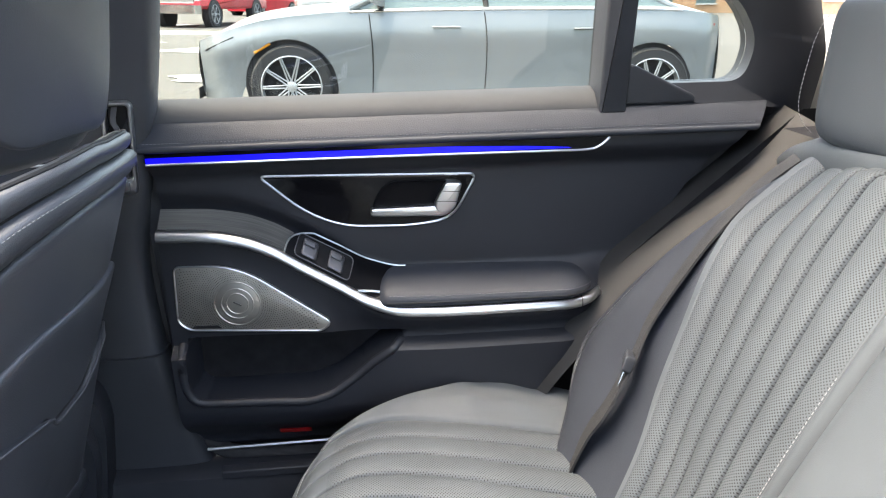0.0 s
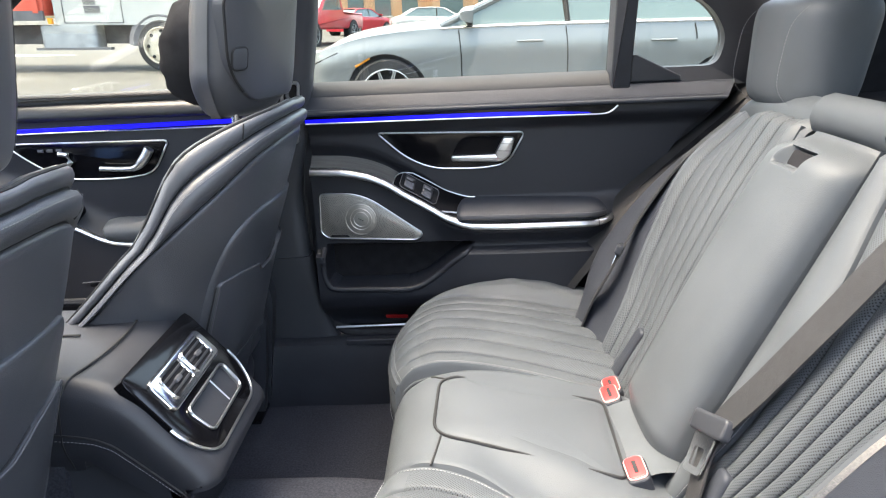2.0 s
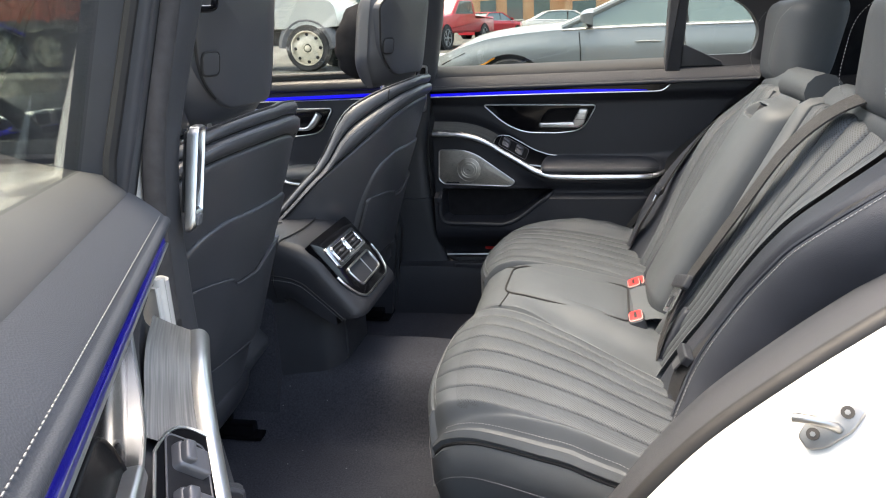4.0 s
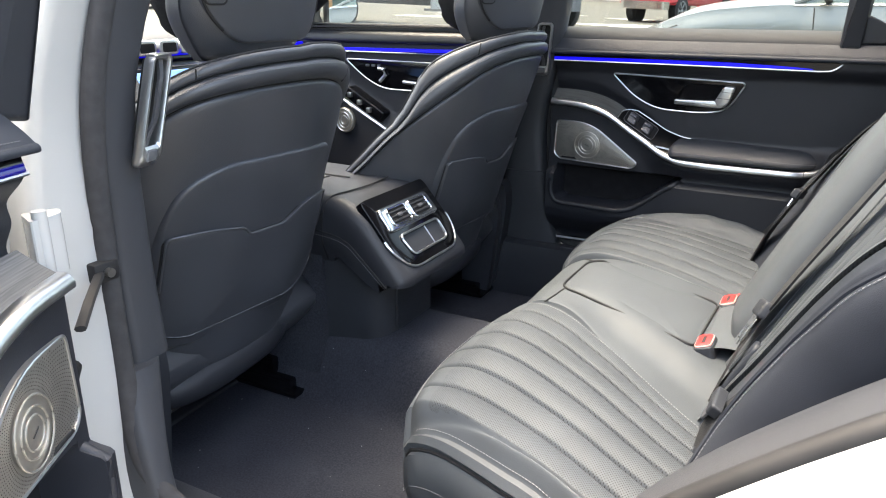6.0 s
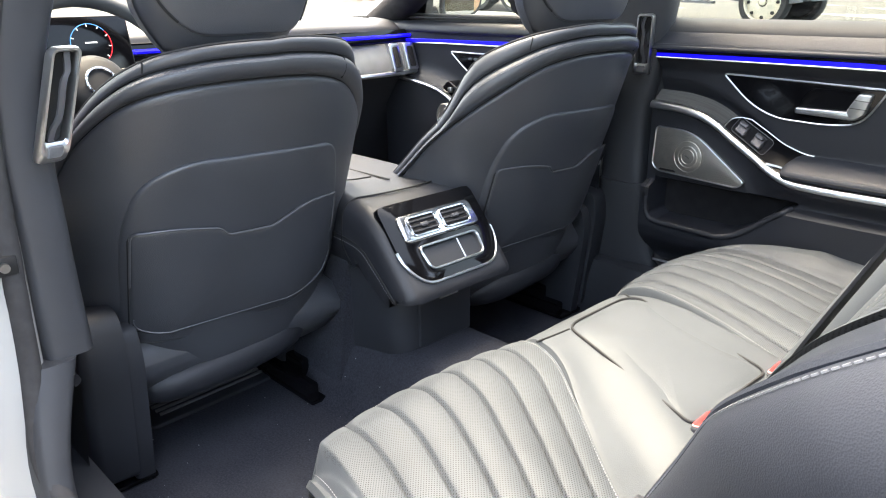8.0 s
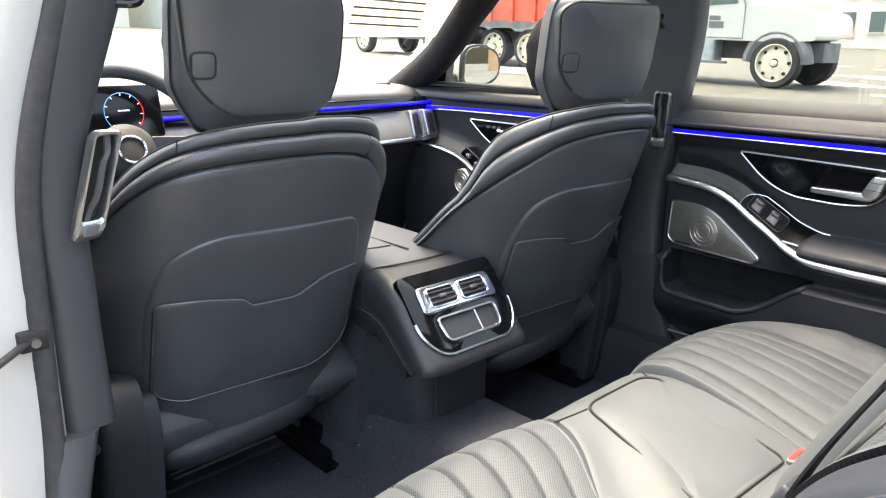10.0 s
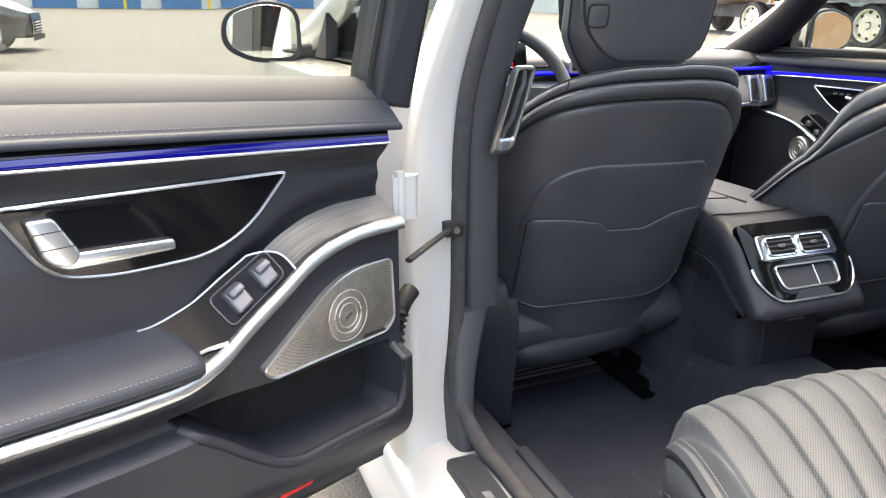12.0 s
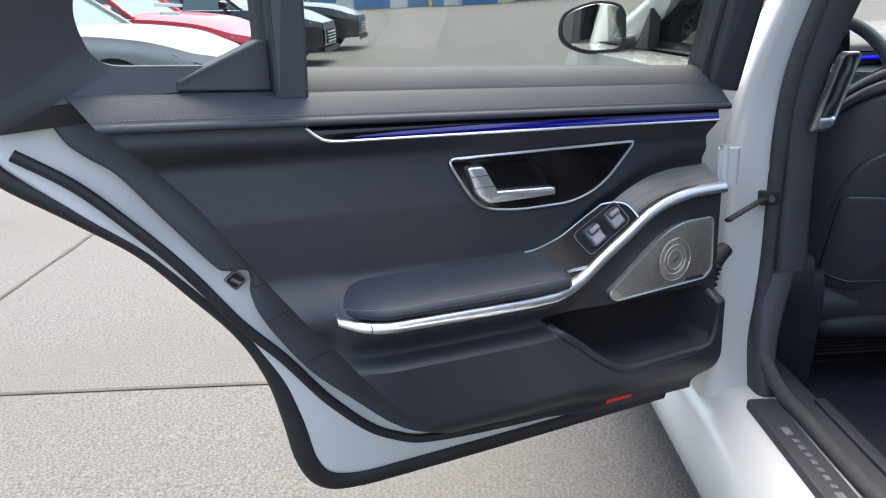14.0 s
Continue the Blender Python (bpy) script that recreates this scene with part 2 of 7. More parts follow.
def slab(outline, w0, w1, place, round_edge=0.003, steps=3, curved=False):
    """A flat piece with an outline in (u, v), from depth w0 to its face at w1, with a rounded front edge. place maps (u, v, w) to the world."""
    o = [Vector((p[0], p[1], 0)) for p in outline]
    n = len(o)
    nor = []
    area = sum(o[i].x * o[(i + 1) % n].y - o[(i + 1) % n].x * o[i].y for i in range(n))
    sg = 1 if area > 0 else -1
    for i in range(n):
        t = (o[(i + 1) % n] - o[i - 1])
        t = t.normalized() if t.length > 1e-9 else Vector((1, 0, 0))
        nor.append(Vector((-t.y, t.x, 0)) * sg)
    rows = [[(p, w0) for p in o]]
    s = 1 if w1 > w0 else -1
    for k in range(steps + 1):
        a = k / steps * math.pi / 2
        ins, up = round_edge * (1 - math.cos(a)), round_edge * math.sin(a)
        rows.append([(p + m * ins, w1 - s * (round_edge - up)) for p, m in zip(o, nor)])
    if curved:
        bm = loft([[place(p.x, p.y, w) for p, w in row] for row in rows], True, False)
        c = sum(o, Vector((0, 0, 0))) / n
        last = rows[-1]
        bm.verts.ensure_lookup_table()
        prev = bm.verts[-n:]
        for k in (0.86, 0.7, 0.52, 0.34, 0.16):
            cur = [bm.verts.new(place(c.x + (p.x - c.x) * k, c.y + (p.y - c.y) * k, w)) for p, w in last]
            for i in range(n):
                bm.faces.new((prev[i], prev[(i + 1) % n], cur[(i + 1) % n], cur[i]))
            prev = cur
        bm.faces.new(prev)
        return bm
    return loft([[place(p.x, p.y, w) for p, w in row] for row in rows])


def pillow(outline, w0, height, place, power=0.5, levels=10, edge=0.0):
    """A puffed piece: rises from its outline to height in the middle."""
    o = [Vector((p[0], p[1])) for p in outline]
    c = sum(o, Vector((0, 0))) / len(o)
    bm = bmesh.new()
    rows = []
    if edge:
        rows.append([place(p.x, p.y, w0 - edge) for p in o])
    for k in range(levels):
        s = 1 - k / levels
        h = (1 - s ** 2) ** power if s < 1 else 0
        rows.append([place(c.x + (p.x - c.x) * s, c.y + (p.y - c.y) * s, w0 + height * h) for p in o])
    rings(bm, rows, True, False)
    bm.verts.ensure_lookup_table()
    top = bm.verts.new(place(c.x, c.y, w0 + height))
    last = bm.verts[len(o) * (len(rows) - 1):len(o) * len(rows)]
    for i in range(len(o)):
        bm.faces.new((last[i], last[(i + 1) % len(o)], top))
    return bm


def sheet(nu, nv, f, uv=None):
    """A grid of points f(u, v), u and v from 0 to 1; uv gives metres for the grain."""
    bm = bmesh.new()
    lay = bm.loops.layers.uv.new("UVMap") if uv else None
    g = [[bm.verts.new(f(i / nu, j / nv)) for j in range(nv + 1)] for i in range(nu + 1)]
    for i in range(nu):
        for j in range(nv):
            fc = bm.faces.new((g[i][j], g[i + 1][j], g[i + 1][j + 1], g[i][j + 1]))
            if uv:
                for lp, (a, b) in zip(fc.loops, ((i, j), (i + 1, j), (i + 1, j + 1), (i, j + 1))):
                    lp[lay].uv = uv(a / nu, b / nv)
    return bm


def box(x0, x1, y0, y1, z0, z1, bevel=0.0, seg=2):
    bm = bmesh.new()
    bmesh.ops.create_cube(bm, size=1, matrix=Matrix.Translation(((x0 + x1) / 2, (y0 + y1) / 2, (z0 + z1) / 2)) @ Matrix.Diagonal((x1 - x0, y1 - y0, z1 - z0, 1)))
    if bevel:
        bmesh.ops.bevel(bm, geom=list(bm.edges), offset=bevel, segments=seg, profile=0.5, affect="EDGES")
    return bm


def moved(bm, m):
    bmesh.ops.transform(bm, matrix=m, verts=bm.verts)
    return bm


def lerp(a, b, t):
    return a + (b - a) * t


def smooth(a, b, t):
    t = min(1, max(0, (t - a) / (b - a)))
    return t * t * (3 - 2 * t)


def interp(x, rows):
    """A smooth curve through rows of (x, value)."""
    if x <= rows[0][0]:
        return rows[0][1]
    if x >= rows[-1][0]:
        return rows[-1][1]
    i = max(k for k in range(len(rows) - 1) if rows[k][0] <= x)
    (a, va), (b, vb) = rows[i], rows[i + 1]
    h = b - a
    d = (vb - va) / h

    def slope(k):
        if k == 0 or k == len(rows) - 1:
            return d
        p = (rows[k][1] - rows[k - 1][1]) / (rows[k][0] - rows[k - 1][0])
        q = (rows[k + 1][1] - rows[k][1]) / (rows[k + 1][0] - rows[k][0])
        return 0.0 if p * q <= 0 else 2 * p * q / (p + q)
    t = (x - a) / h
    return (2 * t ** 3 - 3 * t * t + 1) * va + (t ** 3 - 2 * t * t + t) * h * slope(i) + (3 * t * t - 2 * t ** 3) * vb + (t ** 3 - t * t) * h * slope(i + 1)


MID = 0.05   # the car's middle line


# ---- rear doors: x along the car, d into the cabin from the card, z up ----
DOOR_Y = 0.755


def far_place(x, z, d):
    return Vector((x, DOOR_Y - d, z))


SWING = Matrix.Rotation(radians(-63.2), 3, "Z")


def near_place(x, z, d):
    q = SWING @ Vector((x, d - 0.17 * max(0.0, min(z, 0.97) - 0.80) + 0.30 * max(0.0, z - 0.97), 0))
    return Vector((q.x - 0.171, q.y - 1.147, z + 0.0585 * x + 0.0146))


def rear_edge(z):
    """Where the card ends towards the wheel arch."""
    return interp(z, [(0.39, -0.02), (0.43, 0.12), (0.502, 0.241), (0.585, 0.316), (0.659, 0.375), (0.742, 0.435), (0.828, 0.493), (0.906, 0.564), (0.97, 0.625)])


def ridge_z(x):
    """Height of the bright swoosh."""
    return interp(x, [(-0.36, 0.793), (-0.285, 0.790), (-0.227, 0.780), (-0.184, 0.764), (-0.134, 0.734), (-0.083, 0.705), (-0.031, 0.676), (0.022, 0.662), (0.14, 0.660), (0.30, 0.660), (0.345, 0.667)])


def ridge_d(x):
    """How far the swoosh stands into the cabin."""
    return interp(x, [(-0.36, 0.030), (-0.22, 0.036), (-0.10, 0.048), (0.0, 0.064), (0.1, 0.070), (0.27, 0.070), (0.32, 0.058), (0.345, 0.034)])


def pocket_lip(x):
    """Lower edge of the map pocket's mouth."""
    return interp(x, [(-0.36, 0.53), (-0.325, 0.53), (-0.305, 0.518), (-0.15, 0.517), (-0.11, 0.526), (-0.07, 0.550), (-0.03, 0.582), (0.005, 0.606), (0.03, 0.62), (0.4, 0.63)])


def card_depth(x, z):
    """How far the card's face stands into the cabin."""
    r, k = ridge_z(x), ridge_d(x)
    d = k * smooth(r + 0.055 - 0.03 * smooth(-0.03, -0.12, x), r - 0.005, z)
    d -= 0.020 * smooth(r - 0.012, 0.612, z) * smooth(-0.14, -0.02, x)
    d += 0.026 * smooth(0.608, 0.594, z) * smooth(0.40, 0.47, z)
    d -= (k + 0.012) * smooth(0.50, 0.40, z)
    d -= 0.016 * smooth(r + 0.065, r + 0.030, z) * smooth(r - 0.002, r + 0.008, z) * smooth(-0.05, -0.12, x)
    d += 0.030 * smooth(0.868, 0.905, z)
    hole = smooth(0.618, 0.608, z) * smooth(-0.004, 0.004, z - pocket_lip(x)) * smooth(-0.330, -0.320, x)
    return lerp(d, -0.030, hole)


def rear_door(name, place, label, light):
    door = thing(name, label, "car door", "rear doors")
    x0 = -0.352
    # card: upper trim, middle field, lower field
    def card(u, v):
        z = lerp(0.395, 0.935, v)
        x = lerp(x0, rear_edge(z), u)
        return place(x, z, card_depth(x, z))
    part("door_card", sheet(120, 120, card), SMOOTH, door)
    # shell behind the card
    shell = [(-0.40, 0.966), (0.70, 0.966), (0.70, 0.885), (0.62, 0.812), (0.557, 0.762), (0.502, 0.698), (0.446, 0.626), (0.408, 0.553), (0.386, 0.48), (0.373, 0.41), (0.350, 0.378), (0.30, 0.365), (-0.36, 0.38), (-0.40, 0.42)]
    part("door_shell", slab(rounded(shell, 0.02), -0.20, -0.045, place, 0.012), WHITE, door, "white painted door shell")
    edge = [(0.64, 0.95), (0.622, 0.908), (0.600, 0.886), (0.571, 0.864), (0.529, 0.808), (0.478, 0.742), (0.462, 0.731), (0.436, 0.729), (0.430, 0.712), (0.432, 0.690), (0.418, 0.647), (0.367, 0.570), (0.31, 0.513), (0.23, 0.442), (0.15, 0.413)]
    inner = [(-0.385, 0.97), (0.645, 0.97)] + [(p.x, p.y) for p in spline([(*p, 0) for p in edge], 4)] + [(-0.33, 0.40), (-0.37, 0.43)]
    part("door_liner", slab(inner, -0.05, -0.022, place, 0.008), FOOT, door, "dark grey moulded edge liner")
    for a_, b_ in (((0.432, 0.706), (0.412, 0.712)), ((0.418, 0.655), (0.388, 0.667)), ((0.372, 0.585), (0.336, 0.597))):
        part("liner_seam", tube([place(*a_, -0.0222), place(*b_, -0.0222)], 0.0008, 6), RUBBER, door)
    # seals
    s1 = [(0.677, 0.892), (0.614, 0.848), (0.549, 0.780), (0.502, 0.722), (0.452, 0.650), (0.398, 0.588), (0.328, 0.497), (0.245, 0.427), (0.12, 0.400), (-0.32, 0.392)]
    part("door_seal", tube([place(p[0], p[1], -0.043) for p in spline([(*p, 0) for p in s1], 8)], 0.0075, 8), RUBBER, door)
    s2 = [(0.705, 0.880), (0.684, 0.858), (0.62, 0.813), (0.557, 0.764), (0.502, 0.700), (0.446, 0.628), (0.410, 0.555), (0.390, 0.48), (0.376, 0.41), (0.350, 0.372), (0.30, 0.360), (0.20, 0.360), (-0.05, 0.366), (-0.32, 0.374)]
    part("edge_seal", tube([place(p[0], p[1], -0.058) for p in spline([(*p, 0) for p in s2], 8)], lambda t: 0.011 + 0.007 * smooth(0.35, 0.6, t), 10), RUBBER, door)
    # belt pad
    prof = spline([(-0.03, 0.961, 0), (0.001, 0.9620, 0), (0.008, 0.9612, 0), (0.015, 0.9570, 0), (0.024, 0.9480, 0), (0.0330, 0.9375, 0), (0.0372, 0.9315, 0), (0.0384, 0.9300, 0), (0.0412, 0.9285, 0), (0.0425, 0.9245, 0), (0.0395, 0.9205, 0), (0.026, 0.9190, 0), (-0.01, 0.920, 0)], 4)
    # paler leather than the card: light on its upward face, put into the colour
    part("belt_pad", loft([[place(lerp(x0 - 0.020, 0.612 - 0.7 * max(0, 0.962 - p.y), i / 30), p.y, p.x) for p in prof] for i in range(31)], False), BOLSTER, door, "padded leather window ledge")
    part("stitching", stitches([place(lerp(x0, 0.585, i / 60), 0.9340, 0.0364) for i in range(61)]), DARKTHREAD, door, "grey thread seam", kind="stuff")
    # window sill strip and frame
    ss = [(0.012, 0.956), (0.011, 0.963), (-0.010, 0.982), (-0.036, 0.989), (-0.040, 0.956)]
    part("sill_strip", loft([[place(lerp(-0.358, 0.335, i / 10), z, d) for d, z in ss] for i in range(11)]), STRIP, door, "pale grey window sill strip")
    part("divider", slab(rounded([(0.335, 0.950), (0.352, 1.36), (0.405, 1.36), (0.378, 0.950)], 0.004), -0.05, 0.020, place, 0.005), PLASTIC, door, "upright window divider")
    part("front_frame", slab(rounded([(-0.428, 0.945), (-0.430, 1.36), (-0.358, 1.36), (-0.360, 0.953)], 0.004), -0.055, 0.010, place, 0.008), PLASTIC, door)
    part("pane_seal", tube([place(-0.360, lerp(0.958, 1.36, i / 10), -0.006) for i in range(11)], 0.007, 8), RUBBER, door)
    part("frame_seal", slab(rounded([(-0.455, 0.945), (-0.457, 1.36), (-0.427, 1.36), (-0.427, 0.945)], 0.004), -0.050, -0.026, place, 0.006), RUBBER, door)
    part("corner_cover", slab(rounded([(0.378, 0.962), (0.380, 1.022), (0.390, 1.024), (0.492, 0.974), (0.492, 0.962)], [0.004, 0.004, 0.006, 0.01, 0.004]), -0.03, 0.012, place, 0.004), PLASTIC, door, "black triangular corner cover")
    qo = [(0.375, 0.955), (0.375, 1.36), (0.46, 1.36), (0.68, 1.18), (0.72, 1.03), (0.70, 0.915)]
    qi = [(0.385, 0.992), (0.40, 1.20), (0.46, 1.18), (0.56, 1.112), (0.592, 1.055), (0.575, 0.992)]
    bm = bmesh.new()
    ro, ri = rounded(qo, 0.02, 6), rounded(qi, 0.028, 6)
    rm = [a.lerp(b_, 0.55) for a, b_ in zip(ri, ro)]
    rings(bm, [[place(p.x, p.y, w) for p in r] for r, w in ((ro, -0.11), (ro, -0.02), (rm, 0.010), (ri, -0.004), (ri, -0.05))], True, False)
    part("quarter_frame", bm, PLASTIC, door)
    part("quarter_pane", slab(rounded(qi, 0.028, 6), -0.034, -0.03, place, 0.001, 1), GLASS, door, "clear quarter window")
    part("window_pane", slab(rounded([(-0.375, 0.95), (-0.375, 1.36), (0.37, 1.36), (0.35, 0.95)], 0.005), -0.044, -0.040, place, 0.001, 1), GLASS, door, "clear side window")
    part("top_frame", slab(rounded([(-0.43, 1.34), (-0.43, 1.39), (0.47, 1.39), (0.47, 1.34)], 0.005), -0.11, -0.0, place, 0.005), PLASTIC, door)
    # light strip with bright line
    part("strip_trim", slab([(x0, 0.904), (x0, 0.9195), (0.352, 0.9195), (0.335, 0.906), (0.318, 0.9015)], 0.022, 0.032, place, 0.001, 1), GLOSS, door, "gloss black trim strip")
    part("light_strip", slab([(x0, 0.9045), (x0, 0.9125), (-0.10, 0.9132), (0.10, 0.9125), (0.22, 0.9085), (0.285, 0.9045), (0.29, 0.9025)], 0.030, 0.0325, place, 0.0005, 1), light, door, "glowing blue light strip")
    line = [(x0, 0.9025), (0.0, 0.9015), (0.25, 0.8995), (0.315, 0.8995), (0.335, 0.9050), (0.350, 0.9175)]
    part("bright_line", tube([place(p.x, p.y, 0.033) for p in spline([(*p, 0) for p in line], 6)], 0.0021, 6), CHROME, door)
    # handle bowl
    po = rounded([(-0.196, 0.872), (0.145, 0.862), (0.105, 0.79), (0.04, 0.781), (-0.07, 0.785), (-0.13, 0.812)], [0.012, 0.014, 0.03, 0.04, 0.05, 0.06], 6)
    part("handle_panel", slab(po, -0.01, 0.003, place, 0.002), GLOSS, door, "piano black handle panel")
    part("panel_rim", tube([place(p.x, p.y, 0.003) for p in po], 0.0022, 6, True), CHROME, door)
    bowl = rounded([(-0.022, 0.812), (-0.014, 0.836), (0.004, 0.8555), (0.096, 0.8545), (0.080, 0.812)], [0.006, 0.012, 0.014, 0.006, 0.008], 6)
    rb = bmesh.new()
    cb = Vector((0.036, 0.832))
    rings(rb, [[place(q.x, q.y, w) for q in [cb.lerp(p, k) for p in bowl]] for k, w in ((1.03, 0.0034), (1.0, 0.0058), (0.975, 0.0062), (0.95, 0.0052), (0.90, 0.0040), (0.5, 0.0036), (0.02, 0.0035))], True, True)
    part("handle_bowl", rb, SATIN, door, "dark recess behind the handle")
    bar = slab(rounded([(-0.026, 0.8015), (0.092, 0.797), (0.106, 0.806), (0.096, 0.8155), (-0.026, 0.8145)], [0.005, 0.012, 0.008, 0.008, 0.005], 5), -0.002, 0.016, place, 0.004, 4)
    add(bar, slab(rounded([(0.073, 0.8125), (0.086, 0.800), (0.108, 0.806), (0.121, 0.8515), (0.094, 0.8525)], [0.010, 0.008, 0.012, 0.006, 0.006], 5), -0.002, 0.017, place, 0.004, 4))
    handle = part("door_handle", bar, CHROME, door, "satin chrome pull handle")
    for zs_ in (0.822, 0.838):
        part("handle_seam", tube([place(0.078 + 0.6 * (zs_ - 0.82), zs_ + 0.001, 0.0171), place(0.114 + 0.25 * (zs_ - 0.82), zs_ - 0.001, 0.0171)], 0.0006, 6), PLASTIC, handle)
    # swoosh with dark wooden inlay above its front end
    sw = [(lerp(x0, 0.342, i / 70)) for i in range(71)]
    ribbon = spline([(-0.006, 0.0085, 0), (0.003, 0.0085, 0), (0.0085, 0.0050, 0), (0.0118, -0.0010, 0), (0.0112, -0.0070, 0), (0.006, -0.0085, 0), (-0.006, -0.0085, 0)], 3)
    part("swoosh", loft([[place(x, ridge_z(x) + p.y * (1 - 0.35 * smooth(0.28, 0.342, x)), ridge_d(x) + 0.002 + p.x) for p in ribbon] for x in sw]), CHROME, door, "satin chrome trim line")
    part("swoosh_joint", tube([place(0.305, ridge_z(0.305) + p.y * 0.9, ridge_d(0.305) + 0.0024 + p.x) for p in ribbon[2:-3]], 0.0007, 6), RUBBER, door)
    part("wood_inlay", sheet(20, 8, lambda u, v: place(lerp(x0, -0.150, u), lerp(ridge_z(lerp(x0, -0.150, u)) + 0.005, ridge_z(lerp(x0, -0.150, u)) + 0.032, v ** 1.3), lerp(ridge_d(lerp(x0, -0.150, u)) + 0.004, -0.006, v)), lambda u, v: (u * 0.22, v * 0.05)), WOOD, door, "dark open-pore wooden inlay")
    # switch block: it slopes from the swoosh up to the card
    def sd(x, q, w):
        v = q / 0.048
        z = ridge_z(x) + 0.004 + q
        return place(x, z + 0.5 * w, max(lerp(ridge_d(x) + 0.006, 0.006, v), card_depth(x, z) + 0.003) + w)
    xs_ = lambda v: -0.163 + 0.012 * v + 0.034 * v ** 4
    pan = lambda u, v: sd(lerp(xs_(v), 0.046 - 0.020 * v, u), 0.048 * v, 0.0)
    part("switch_panel", sheet(36, 14, pan), SATIN, door, "glossy black switch panel")
    part("switch_rim", tube([pan(0, k / 14) for k in range(15)] + [pan(k / 36, 1) for k in range(1, 37)], 0.0016, 6), CHROME, door)
    wl = rounded([(-0.148, 0.009), (-0.138, 0.041), (-0.056, 0.041), (-0.066, 0.009)], 0.008)
    part("switch_well", slab(wl, -0.002, 0.0014, sd, 0.0006, 1, True), FABRIC, door)
    part("well_rim", tube([sd(p.x, p.y, 0.0012) for p in wl], 0.0010, 6, True), STRAP, door)
    for cx in (-0.122, -0.083):
        kn = rounded([(cx - 0.015, 0.013), (cx - 0.009, 0.037), (cx + 0.013, 0.037), (cx + 0.007, 0.013)], 0.004)
        sw_ = part("window_switch", slab(kn, -0.001, 0.009, sd, 0.003, 3, True), STRAP, door, "satin window switch")
        part("switch_lip", slab(rounded([(cx - 0.010, 0.028), (cx - 0.007, 0.036), (cx + 0.011, 0.036), (cx + 0.008, 0.028)], 0.003), 0.006, 0.014, sd, 0.002), STRAP, sw_)
    part("slider_trim", tube([sd(-0.052, 0.004, 0.002), sd(-0.030, 0.011, 0.002), sd(0.0, 0.0145, 0.002), sd(0.030, 0.016, 0.002)], 0.0026, 8), CHROME, door)
    part("slider_slot", slab(rounded([(-0.030, 0.002), (-0.018, 0.009), (0.026, 0.0125), (0.030, 0.003)], 0.003), 0.0, 0.0012, sd, 0.0005, 1, True), RUBBER, door)
    # armrest
    sect = spline([(-0.020, 0.7170, 0), (0.012, 0.7145, 0), (0.038, 0.7075, 0), (0.060, 0.7000, 0), (0.0745, 0.6935, 0), (0.0830, 0.6865, 0), (0.0860, 0.6790, 0), (0.0835, 0.6725, 0), (0.070, 0.6695, 0), (-0.020, 0.668, 0)], 4)

    def arm(u, p):
        x = lerp(-0.008, 0.340, u)
        k = math.sqrt(max(0.0, 1 - max(0.0, (u - 0.80) / 0.20) ** 2.2)) * math.sqrt(max(0.0, 1 - max(0.0, (0.05 - u) / 0.05) ** 3) * 0.25 + 0.75)
        z = 0.669 + (p.y - 0.669) * (0.22 + 0.78 * k) * (1 - 0.22 * u)
        return place(x - 0.010 * smooth(0.0, 0.08, p.x) * (u < 0.5) * (1 - 2 * u), z, p.x * (0.04 + 0.96 * k) * min(1.0, 0.30 + ridge_d(x) / 0.10) - 0.002)
    steps = [0, 0.012, 0.03, 0.05] + [lerp(0.08, 0.80, k / 20) for k in range(21)] + [0.83, 0.86, 0.89, 0.92, 0.945, 0.965, 0.98, 0.99, 0.997, 1.0]
    part("armrest", loft([[arm(u, p) for p in sect] for u in steps]), BOLSTER, door, "padded leather armrest")
    part("arm_stitching", stitches([arm(lerp(0.04, 0.985, i / 60), sect[19]) + (arm(0.5, sect[19]) - arm(0.5, sect[26])) * 0.03 for i in range(61)]), DARKTHREAD, door, "grey thread seam", kind="stuff")
    part("arm_welt", tube([arm(lerp(0.03, 0.985, i / 40), sect[24]) for i in range(41)], 0.0013, 6), RUBBER, door)
    # loudspeaker
    go = rounded([(-0.334, 0.742), (-0.236, 0.741), (-0.096, 0.643), (-0.112, 0.629), (-0.322, 0.634), (-0.339, 0.648)], [0.012, 0.06, 0.012, 0.012, 0.012, 0.012], 6)
    gp = lambda x, z, w: place(x, z, w + 0.030 + 0.095 * (x + 0.335))
    grille = part("speaker_grille", slab(go, -0.03, 0.004, gp, 0.003), GRILLE, door, "perforated metal speaker grille")
    part("grille_rim", tube([gp(p.x, p.y, 0.004) for p in go], 0.0016, 6, True), CHROME, grille)
    cx, cz = -0.241, 0.680
    holes = bmesh.new()
    inside = lambda x, z: sum(((go[i].y > z) != (go[i - 1].y > z)) and (x < (go[i - 1].x - go[i].x) * (z - go[i].y) / (go[i - 1].y - go[i].y + 1e-12) + go[i].x) for i in range(len(go))) % 2
    for k in range(27):
        r = 0.040 + 0.0034 * k
        n_ = 104
        for j in range(n_):
            a_ = (j + 0.5 * (k % 2)) / n_ * math.tau
            x, z = cx + r * math.cos(a_), cz + r * math.sin(a_)
            if not inside(x, z) or not inside(x + 0.005, z) or not inside(x - 0.005, z) or not inside(x, z + 0.004) or not inside(x, z - 0.004):
                continue
            rr, ca, sa = 0.00055 + 0.0003 * k / 27, math.cos(a_), math.sin(a_)
            q = [gp(x + ca * e * rr * 1.5 - sa * f * rr, z + sa * e * rr * 1.5 + ca * f * rr, 0.0046) for e, f in ((1, 0), (0, 1), (-1, 0), (0, -1))]
